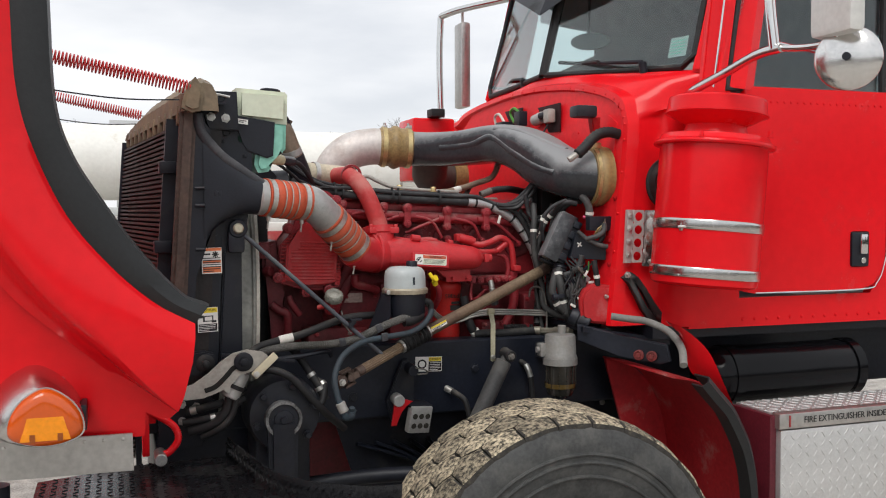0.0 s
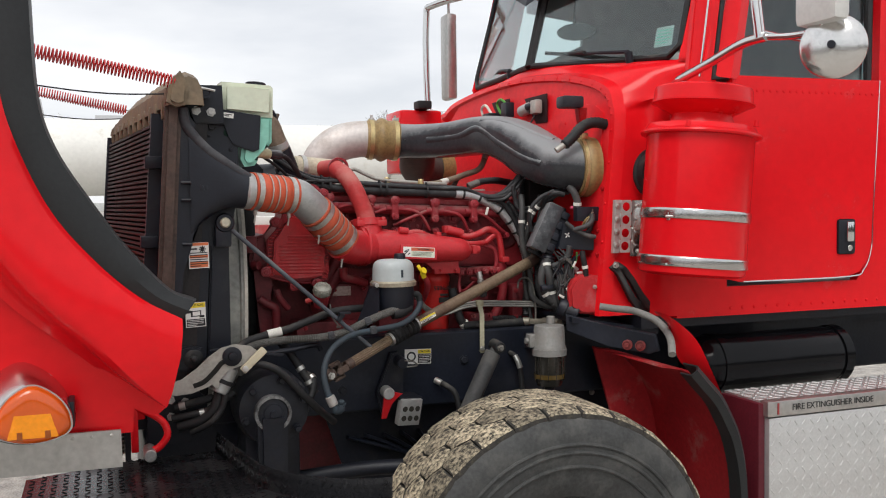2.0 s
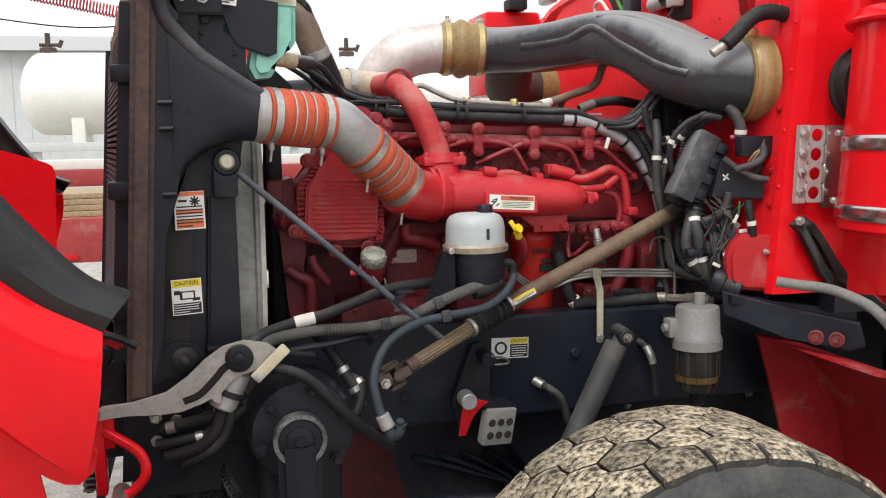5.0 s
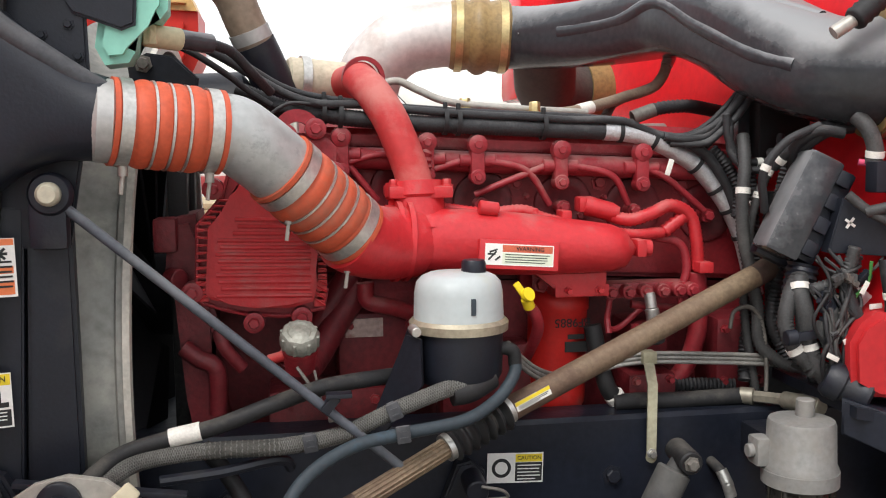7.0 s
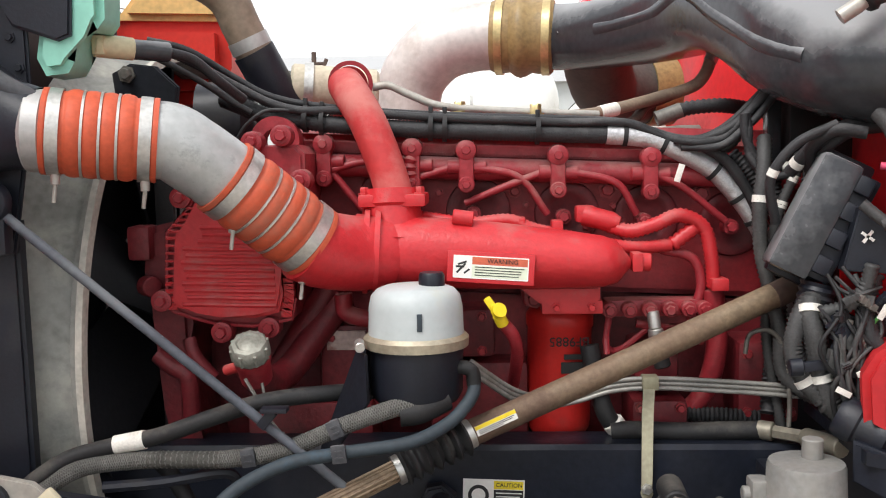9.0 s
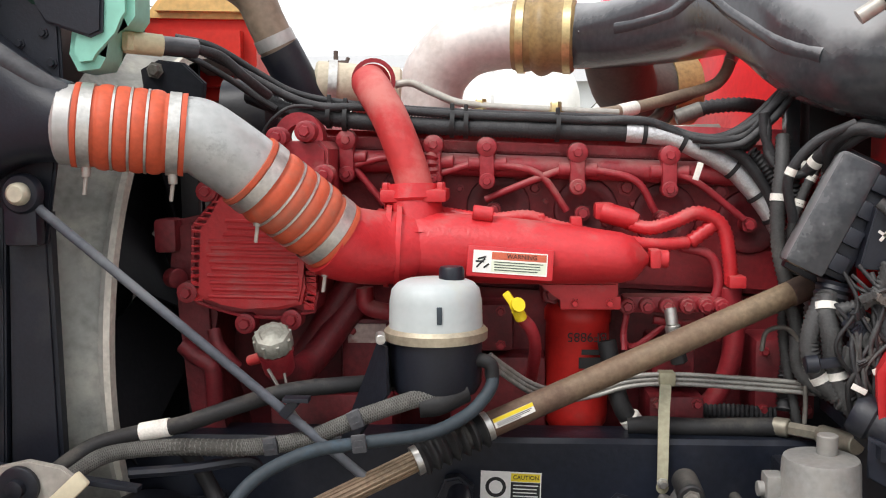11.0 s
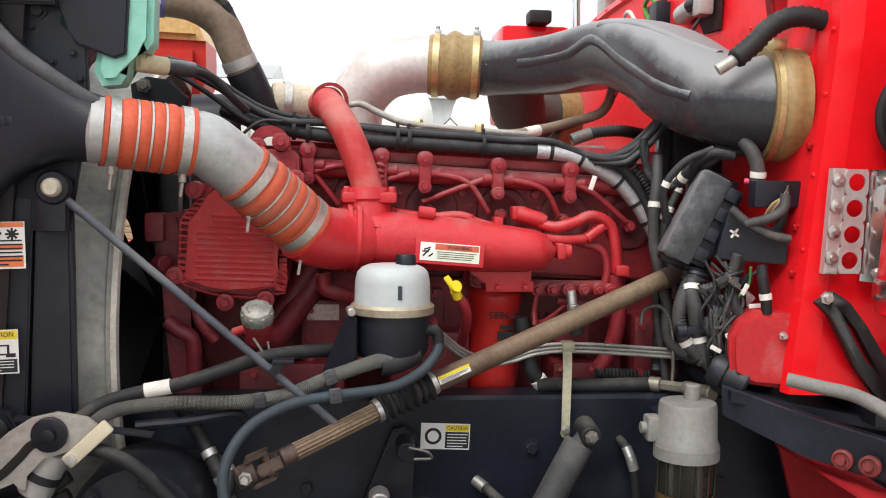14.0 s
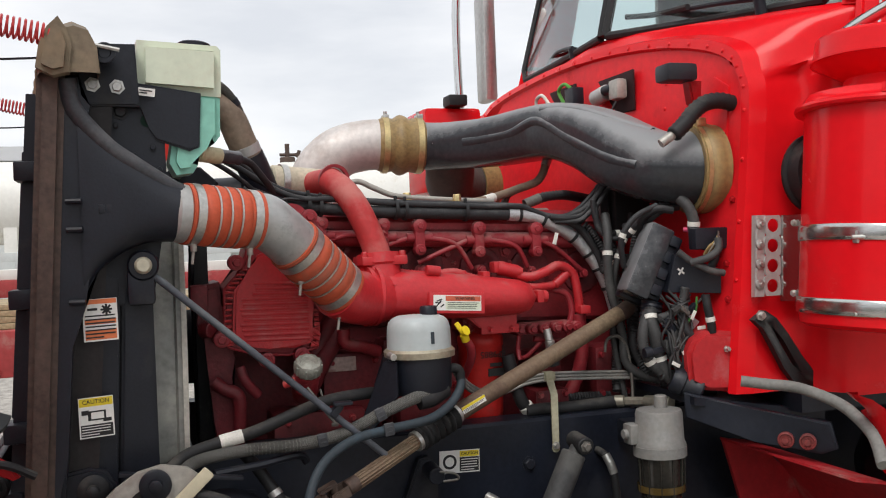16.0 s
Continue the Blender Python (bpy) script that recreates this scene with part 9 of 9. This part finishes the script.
# ---- wiring looms along the head ----
cable("thick corrugated black conduit along the cylinder head", [(1.03, 3.47, 1.648), (1.065, 3.455, 1.634), (1.114, 3.45, 1.614), (1.164, 3.45, 1.607), (1.24, 3.448, 1.596), (1.34, 3.447, 1.588), (1.425, 3.447, 1.583), (1.549, 3.447, 1.577), (1.60, 3.448, 1.575)], 0.0158, LOOM, (0.0065, 0.0022))
cable("smooth black taped end of the conduit", [(1.59, 3.448, 1.575), (1.65, 3.449, 1.572), (1.729, 3.45, 1.569)], 0.0162, LOOM)
hose("foil_loom_cable", "silver-white sleeved wiring loom curving down with black ties", [(1.722, 3.45, 1.570), (1.77, 3.45, 1.566), (1.808, 3.45, 1.558), (1.858, 3.45, 1.535), (1.909, 3.45, 1.505), (1.94, 3.45, 1.474), (1.966, 3.45, 1.442), (1.99, 3.45, 1.405), (2.012, 3.45, 1.36), (2.03, 3.45, 1.30), (2.045, 3.45, 1.24)], 0.0178, FOIL, [(0.07, 0.008, RUBBER, "tie"), (0.24, 0.008, RUBBER, "tie"), (0.41, 0.008, RUBBER, "tie"), (0.56, 0.008, RUBBER, "tie"), (0.68, 0.008, RUBBER, "tie"), (0.8, 0.008, RUBBER, "tie")])
cable("black cable over the conduit from the coolant sensor", [(0.925, 3.36, 1.735), (0.965, 3.38, 1.722), (1.013, 3.40, 1.698), (1.066, 3.42, 1.667), (1.123, 3.43, 1.637), (1.178, 3.43, 1.622), (1.251, 3.44, 1.621), (1.325, 3.44, 1.613), (1.41, 3.44, 1.606), (1.499, 3.44, 1.600), (1.573, 3.44, 1.597), (1.648, 3.44, 1.592), (1.751, 3.44, 1.590), (1.796, 3.44, 1.574), (1.835, 3.44, 1.559), (1.881, 3.43, 1.557), (1.926, 3.42, 1.574), (1.963, 3.42, 1.603), (1.995, 3.42, 1.637), (2.02, 3.43, 1.68)], 0.0078, LOOM, (0.005, 0.0012))
cable("thin black cable over the engine to the coolant sensor", [(0.925, 3.38, 1.745), (0.99, 3.40, 1.728), (1.06, 3.44, 1.683), (1.12, 3.45, 1.650), (1.20, 3.455, 1.632), (1.33, 3.46, 1.618), (1.50, 3.465, 1.607), (1.66, 3.47, 1.600), (1.76, 3.47, 1.592), (1.80, 3.46, 1.578), (1.845, 3.45, 1.563), (1.89, 3.44, 1.562), (1.94, 3.44, 1.590), (2.00, 3.44, 1.65)], 0.0062, LOOM)
cable("thin black cable under the conduit to the sensor", [(0.925, 3.35, 1.722), (0.97, 3.37, 1.70), (1.02, 3.40, 1.668), (1.05, 3.42, 1.645), (1.09, 3.43, 1.62)], 0.0058, LOOM)
cable("thin black wire hooking down to the front cover", [(1.16, 3.425, 1.622), (1.12, 3.42, 1.622), (1.085, 3.42, 1.60), (1.063, 3.425, 1.57), (1.055, 3.43, 1.545)], 0.0035, LOOM)
cable("corrugated black wire looping below the cables", [(1.955, 3.41, 1.60), (1.958, 3.40, 1.571), (1.960, 3.40, 1.529), (1.981, 3.39, 1.50), (2.011, 3.38, 1.493), (2.038, 3.38, 1.508), (2.06, 3.39, 1.54)], 0.0075, LOOM, (0.006, 0.0015))
cable("grey corrugated conduit rising behind the sleeve", [(1.865, 3.47, 1.545), (1.90, 3.465, 1.535), (1.935, 3.46, 1.545), (1.965, 3.45, 1.585), (2.0, 3.45, 1.64)], 0.012, GREY_LOOM, (0.007, 0.002))
cable("black conduit lying along the sleeve", [(1.885, 3.432, 1.548), (1.925, 3.432, 1.523), (1.955, 3.432, 1.485), (1.975, 3.432, 1.45), (1.995, 3.432, 1.40)], 0.010, LOOM)
t = thing("cable_tie", "black cable ties round the loom", "cable tie")
for x, z in ((1.185, 1.611), (1.215, 1.604), (1.41, 1.592), (1.435, 1.590), (1.60, 1.582)):
    bm = B()
    lathe(bm, [(-0.004, 0.022), (-0.004, 0.025), (0.004, 0.025), (0.004, 0.022)], (x, 3.447, z - 0.003), (1, 0, -0.06), 18, closed=True)
    box(bm, (x - 0.004, 3.44, z + 0.019), (x + 0.004, 3.449, z + 0.034), 0.002)
    part("tie", bm, RUBBER, t)
for x, z, a in ((1.845, 1.50, 0.3), (2.07, 1.505, 1.4), (2.02, 1.455, 1.2)):
    t = thing("wire_tag", "white paper tag hanging on the wiring", "tag", "wire tags")
    bm = B()
    box(bm, (-0.0055, -0.001, -0.016), (0.0055, 0.001, 0.016), 0.001, m=Matrix.Translation((x, 3.42, z)) @ Matrix.Rotation(a, 4, "Y"))
    part("tag", bm, TAPE, t)
t = thing("steel_pipe", "thin grey steel pipe with brass joints along the head", "pipe")
bm = B()
tube(bm, [(1.30, 3.50, 1.665), (1.33, 3.50, 1.668), (1.37, 3.50, 1.65), (1.43, 3.5, 1.628), (1.55, 3.52, 1.618), (1.72, 3.55, 1.61)], 0.0075, 10)
part("pipe", bm, SATIN, t)
for x, z in ((1.46, 1.632), (1.60, 1.625)):
    bm = B()
    hexbolt(bm, (x, 3.51, z - 0.015), (0, 0, 1), 0.011, 0.02)
    part("joint", bm, BRASS_BAND, t)
hose("heater_hose", "tan weathered heater hose with a steel end to the firewall", [(1.52, 3.56, 1.606), (1.632, 3.60, 1.609), (1.721, 3.65, 1.616), (1.814, 3.70, 1.637), (1.88, 3.74, 1.655), (1.911, 3.75, 1.663), (1.945, 3.75, 1.677), (1.964, 3.75, 1.70), (1.974, 3.75, 1.725), (1.990, 3.755, 1.757), (2.01, 3.76, 1.80)], 0.0125, mat("tan_dusty_hose", (0.22, 0.165, 0.12), 0.65, vary=0.25, scale=16, bump=0.15, bump_scale=150, dust=(0.13, 0.10, 0.08), dust_amount=0.3, dust_scale=9), [(0.24, 0.042, TAPE, "label"), (0.83, 0.022, STEEL, "nut")])
hose("heater_hose", "dark bent heater pipe below the tan hose", [(1.79, 3.69, 1.592), (1.815, 3.71, 1.607), (1.84, 3.74, 1.634), (1.875, 3.78, 1.648), (1.92, 3.80, 1.665)], 0.011, BROWN_STEEL)
hose("heater_hose", "ribbed black heater hose into the firewall", [(1.853, 3.60, 1.607), (1.88, 3.60, 1.616), (1.906, 3.60, 1.622), (1.959, 3.60, 1.625), (2.014, 3.62, 1.619), (2.10, 3.64, 1.605)], 0.0135, LOOM, [(0.05, 0.05, DULL_STEEL, "pipe_end")], ribs=(0.01, 0.003))
hose("heater_hose", "short grey pipe stub at the firewall", [(1.83, 3.62, 1.565), (1.87, 3.64, 1.575), (1.93, 3.66, 1.577)], 0.014, SATIN)

# ---- firewall fittings ----
hose("washer_hose", "black elbow hose with a grey end entering the cowl", [(2.05, 3.15, 1.745), (2.085, 3.15, 1.775), (2.11, 3.15, 1.802), (2.145, 3.15, 1.825), (2.19, 3.15, 1.832), (2.235, 3.15, 1.822)], 0.020, RUBBER, ribs=(0.014, 0.003))
hose("washer_hose", "thin grey washer pipe into the black elbow", [(2.02, 3.16, 1.725), (2.045, 3.155, 1.742), (2.07, 3.15, 1.762)], 0.012, SATIN)
t = thing("firewall_pod", "black plastic vent pod on a red bracket on the firewall", "vent")
bm = B()
box(bm, (2.08, 3.21, 1.893), (2.17, 3.28, 1.94), 0.012)
part("pod", bm, PLASTIC, t)
bm = B()
prism(bm, [(2.15, 3.225, 1.895), (2.19, 3.225, 1.895), (2.19, 3.235, 1.82), (2.165, 3.235, 1.84)], (0, 0.035, 0), 0.004)
part("pod_bracket", bm, RED_WORN, t)
t = thing("wiper_motor", "white and metal wiper motor in a firewall recess", "motor")
# Flat plate; the shade inside the opening is put into its colour.
bm = B()
box(bm, (fwx(3.67, 1.92) - 0.004, 3.56, 1.868), (fwx(3.67, 1.92) + 0.004, 3.79, 1.988), 0.003)
part("recess", bm, mat("recess_shade_red", (0.022, 0.003, 0.004), 0.7), t)
bm = B()
rod(bm, (2.150, 3.745, 1.928), (2.155, 3.675, 1.938), 0.025, 18)
part("motor_can", bm, ALU, t)
bm = B()
box(bm, (2.135, 3.58, 1.905), (2.172, 3.635, 1.965), 0.010)
part("gear_case", bm, SATIN, t)
bm = B()
rod(bm, (2.14, 3.668, 1.94), (2.147, 3.628, 1.943), 0.015, 14)
part("gear_neck", bm, PLASTIC, t)
hose("motor_wire_cable", "thin grey wire hanging from the wiper motor", [(2.145, 3.60, 1.90), (2.13, 3.61, 1.87), (2.11, 3.63, 1.83), (2.09, 3.65, 1.79)], 0.004, LOOM)
t = thing("valve_block", "small black valve block with green and white lines", "valve")
# Another flat plate coloured as a shaded opening.
bm = B()
box(bm, (fwx(3.97, 1.95) - 0.006, 3.88, 1.905), (fwx(3.97, 1.95) + 0.002, 4.08, 2.0), 0.003)
part("recess", bm, bpy.data.materials["recess_shade_red"], t)
bm = B()
box(bm, (2.10, 3.80, 1.91), (2.14, 3.86, 1.975), 0.005)
part("valve_body", bm, PLASTIC, t)
bm = B()
box(bm, (2.07, 3.93, 1.905), (2.13, 4.01, 1.94), 0.008)
part("valve_body", bm, PLASTIC, t)
bm = B()
tube(bm, [(2.11, 3.88, 1.93), (2.10, 3.90, 1.975), (2.10, 3.86, 1.992), (2.11, 3.83, 1.975)], 0.006, 8)
part("green_line", bm, mat("green_air_line", (0.10, 0.35, 0.06), 0.4), t)
bm = B()
tube(bm, [(2.10, 4.04, 1.90), (2.09, 4.06, 1.965), (2.09, 4.01, 1.98), (2.10, 3.97, 1.94)], 0.006, 8)
part("white_line", bm, TAPE, t)

fwp = thing("access_panel", "raised red access panel riveted on the firewall", "panel")
bm = B()
prism(bm, [(fwx(y, z) - 0.004, y, z) for y, z in ((3.16, 1.74), (3.16, 1.87), (3.22, 1.905), (3.44, 1.94), (3.44, 1.84), (3.40, 1.78))], (0.006, 0, 0), 0.001)
pan = part("panel_sheet", bm, FIREWALL_RED, fwp)
for y, z in ((3.17, 1.755), (3.17, 1.85), (3.30, 1.90), (3.42, 1.92), (3.42, 1.85), (3.30, 1.77)):
    bm = B()
    lathe(bm, [(0, 0.006), (0.003, 0.0045), (0.004, 0.0006)], (fwx(y, z) - 0.004, y, z), (-1, 0, 0.1), 10)
    part("rivet", bm, RED, pan)
for y, z in ((3.13, 1.33), (3.13, 1.58), (3.14, 1.42), (3.5, 1.70), (3.8, 1.80), (3.66, 1.83), (3.95, 1.86)):
    fbt = thing("firewall_bolt", "small red-painted bolt in the firewall", "bolt", "firewall bolts")
    bm = B()
    hexbolt(bm, (fwx(y, z) - 0.001, y, z), (-1, 0, 0.1), 0.007, 0.007)
    part("bolt_head", bm, RED_WORN, fbt)

# ---- coolant tanks ----
ct = thing("coolant_tank", "milky plastic coolant tank with green fluid and a black cap", "coolant tank")
bm = B()
prism(bm, [(0.787, 3.12, 1.838), (0.955, 3.12, 1.826), (0.958, 3.12, 1.925), (0.95, 3.12, 1.934), (0.79, 3.12, 1.943)], (-0.008, 0.11, 0), 0.016)
part("upper_tank", bm, MILKY, ct, "milky upper tank")
bm = B()
prism(bm, [(0.87, 3.127, 1.838), (0.953, 3.127, 1.832), (0.950, 3.127, 1.745), (0.938, 3.127, 1.73), (0.912, 3.127, 1.732), (0.902, 3.127, 1.684), (0.892, 3.127, 1.668), (0.858, 3.127, 1.664), (0.845, 3.127, 1.69)], (-0.006, 0.095, 0), 0.012)
part("lower_tank", bm, GREEN_TANK, ct, "green fluid level in the lower tank", smooth=80)
bm = B()
lathe(bm, [(0, 0.026), (0.006, 0.026), (0.007, 0.034), (0.017, 0.034), (0.020, 0.028)], (0.905, 3.175, 1.928), (0.06, 0, 1), 24)
part("cap", bm, BLACK, ct)
bm = B()
prism(bm, [(0.770, 3.112, 1.853), (0.912, 3.118, 1.832), (0.905, 3.118, 1.72), (0.885, 3.118, 1.712), (0.818, 3.118, 1.735), (0.806, 3.118, 1.76)], (0, 0.012, 0), 0.004)
part("shield", bm, PLASTIC, ct, "black plastic shield")
bm = B()
box(bm, (-0.025, -0.001, -0.008), (0.025, 0.001, 0.008), m=Matrix.Translation((0.795, 3.095, 1.830)) @ Matrix.Rotation(0.12, 4, "Y"))
tg = part("part_tag", bm, WHITE, ct, "small white tag")
bm = B()
bars(bm, facing(0.795, 3.0938, 1.830, 0, 0, 6), -0.005, 0.02, -0.005, 0.005, 2, 0.5)
part("tag_print", bm, INK, tg)
bm = B()
rod(bm, (0.905, 3.20, 1.715), (0.955, 3.235, 1.712), 0.018, 16)
box(bm, (0.905, 3.19, 1.70), (0.925, 3.23, 1.73), 0.004)
part("outlet", bm, mat("yellowed_fitting", (0.52, 0.47, 0.30), 0.5), ct, "yellowed plastic outlet")
bm = B()
rod(bm, (0.95, 3.23, 1.712), (1.0, 3.27, 1.71), 0.016, 14)
part("sensor_plug", bm, DUCT, ct)
cable("black sensor cable from the coolant tank", [(1.0, 3.27, 1.71), (1.03, 3.30, 1.70), (1.06, 3.33, 1.67), (1.09, 3.38, 1.64)], 0.0085, LOOM)
st2 = thing("surge_tank", "translucent tank with red coolant beyond the radiator", "coolant tank")
bm = B()
prism(bm, [(0.66, 3.90, 1.865), (0.925, 3.90, 1.855), (0.925, 3.90, 1.75), (0.90, 3.90, 1.70), (0.85, 3.90, 1.668), (0.72, 3.90, 1.668), (0.66, 3.90, 1.74)], (0, 0.26, 0), 0.03)
part("tank", bm, RED_TANK, st2, "red coolant level")
bm = B()
prism(bm, [(0.662, 3.905, 1.862), (0.924, 3.905, 1.853), (0.905, 3.905, 1.90), (0.85, 3.905, 1.93), (0.72, 3.905, 1.93)], (0, 0.25, 0), 0.015)
part("tank_top", bm, AMBER_TANK, st2, "yellowed empty top of the tank")
up_ = thing("upper_coolant_pipe", "tan weathered coolant pipe bending down to the engine front", "pipe")
bm = B()
tube(bm, [(0.78, 3.52, 1.90), (0.88, 3.55, 1.895), (0.955, 3.56, 1.884), (1.012, 3.575, 1.848), (1.040, 3.585, 1.79), (1.065, 3.60, 1.732), (1.089, 3.62, 1.681)], 0.038, 24)
part("pipe", bm, mat("tan_weathered_pipe", (0.22, 0.165, 0.12), 0.55, vary=0.3, scale=7, dust=(0.32, 0.25, 0.18), dust_amount=0.3), up_)
bm = B()
lathe(bm, [(-0.006, 0.036), (-0.006, 0.041), (0.006, 0.041), (0.006, 0.036)], (0.885, 3.551, 1.894), (1, 0.2, 0), 24, closed=True)
part("blue_band", bm, BLUE_CLAMP, up_)
bm = B()
lathe(bm, [(-0.012, 0.036), (-0.012, 0.0405), (0.012, 0.0405), (0.012, 0.036)], (1.052, 3.592, 1.762), (0.42, 0.25, -1), 24, closed=True)
part("clamp", bm, ALU, up_)
bm = B()
tube(bm, [(1.058, 3.596, 1.748), (1.075, 3.608, 1.712), (1.094, 3.623, 1.67), (1.118, 3.645, 1.625)], 0.0415, 24)
part("lower_sleeve", bm, PLASTIC, up_, "matt black lower sleeve")
hose("overflow_hose", "grey braided overflow hose arching behind the coolant tank", [(0.86, 3.5, 1.945), (0.92, 3.52, 1.94), (0.985, 3.54, 1.92), (1.025, 3.56, 1.88), (1.05, 3.58, 1.82), (1.055, 3.59, 1.76)], 0.0125, BRAID, [(0.6, 0.02, BLACK, "clamp"), (0.95, 0.02, STEEL, "clamp")])
t = thing("front_coupling", "tan rubber coupling with a blue-marked clamp behind the crossover pipe", "coupling")
bm = B()
rod(bm, (1.118, 3.65, 1.682), (1.29, 3.68, 1.668), 0.046, 28)
part("sleeve", bm, mat("cream_rubber_sleeve", (0.50, 0.44, 0.33), 0.55, vary=0.2), t)
bm = B()
lathe(bm, [(-0.009, 0.047), (-0.009, 0.051), (0.009, 0.051), (0.009, 0.047)], (1.152, 3.656, 1.679), (1, 0.2, -0.08), 28, closed=True)
part("clamp", bm, STEEL, t)
t = thing("alternator", "dark alternator and belt drive low beyond the fan", "alternator")
bm = B()
lathe(bm, [(0, 0.03), (0.01, 0.07), (0.1, 0.075), (0.12, 0.05)], (0.93, 3.62, 1.62), (1, 0.1, 0), 28)
lathe(bm, [(0, 0.05), (0.0, 0.08), (0.012, 0.075), (0.024, 0.08), (0.024, 0.05)], (0.90, 3.6, 1.45), (1, 0, -0.05), 28)
part("body", bm, BLACK, t)
bm = B()
box(bm, (0.90, 3.45, 1.0), (0.935, 3.47, 1.62), 0.004)
box(bm, (0.90, 3.6, 1.0), (0.935, 3.63, 1.62), 0.004)
part("belt", bm, RUBBER, t)

# ---- tread blocks of the front tyre ----
row_specs = [(-0.138, 28, 0.0), (-0.046, 28, 0.5), (0.046, 28, 0.0), (0.138, 28, 0.5)]
wob = random.Random(8)
for yo, cnt, ph in row_specs:
    hl = WR * math.pi / cnt
    side = -1 if yo < 0 else 1
    shapes = []
    for variant in range(3):
        j = lambda: wob.uniform(-0.0035, 0.0035)
        flank, tip = 0.029, 0.063
        if abs(yo) > 0.1:
            outline = [(-hl, -flank), (-hl * 0.5, -0.046), (0, -tip), (hl * 0.5, -0.046), (hl, -flank), (hl, 0.008), (hl, 0.052), (hl * 0.5, 0.053), (0, 0.052), (-hl * 0.5, 0.053), (-hl, 0.052), (-hl, 0.008)]
            outline = [(x, y * side) for x, y in outline]
        else:
            outline = [(-hl, -flank), (-hl * 0.5, -0.046), (0, -tip), (hl * 0.5, -0.046), (hl, -flank), (hl, 0), (hl, flank), (hl * 0.5, 0.046), (0, tip), (-hl * 0.5, 0.046), (-hl, flank), (-hl, 0)]
        outline = [(x * 0.94 + j(), y * 0.94 + j()) for x, y in outline]
        drop = [0.014 if abs(yo) > 0.1 and y * side > 0.035 else 0.0 for x, y in outline]
        arcz = lambda x, r: math.sqrt(r * r - x * x)
        bm = B()
        lo = [bm.verts.new((x * 1.02, y * 1.02, 0.505)) for x, y in outline]
        hi = [bm.verts.new((x, y, arcz(x, WR - 0.004 - q))) for (x, y), q in zip(outline, drop)]
        tp = [bm.verts.new((x * 0.92, y * 0.92, arcz(x, WR - q * 0.8) + wob.uniform(-0.0025, 0.0015))) for (x, y), q in zip(outline, drop)]
        bridge(bm, lo, hi)
        bridge(bm, hi, tp)
        mid = bm.verts.new((0, 0, WR + 0.001))
        for i in range(len(tp)):
            bm.faces.new((tp[i], tp[(i + 1) % len(tp)], mid))
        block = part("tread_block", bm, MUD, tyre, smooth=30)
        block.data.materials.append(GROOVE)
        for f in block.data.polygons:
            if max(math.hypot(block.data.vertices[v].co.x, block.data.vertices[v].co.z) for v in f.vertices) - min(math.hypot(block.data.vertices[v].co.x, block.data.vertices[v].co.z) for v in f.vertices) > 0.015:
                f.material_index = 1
        shapes.append(block)
    for k in range(cnt):
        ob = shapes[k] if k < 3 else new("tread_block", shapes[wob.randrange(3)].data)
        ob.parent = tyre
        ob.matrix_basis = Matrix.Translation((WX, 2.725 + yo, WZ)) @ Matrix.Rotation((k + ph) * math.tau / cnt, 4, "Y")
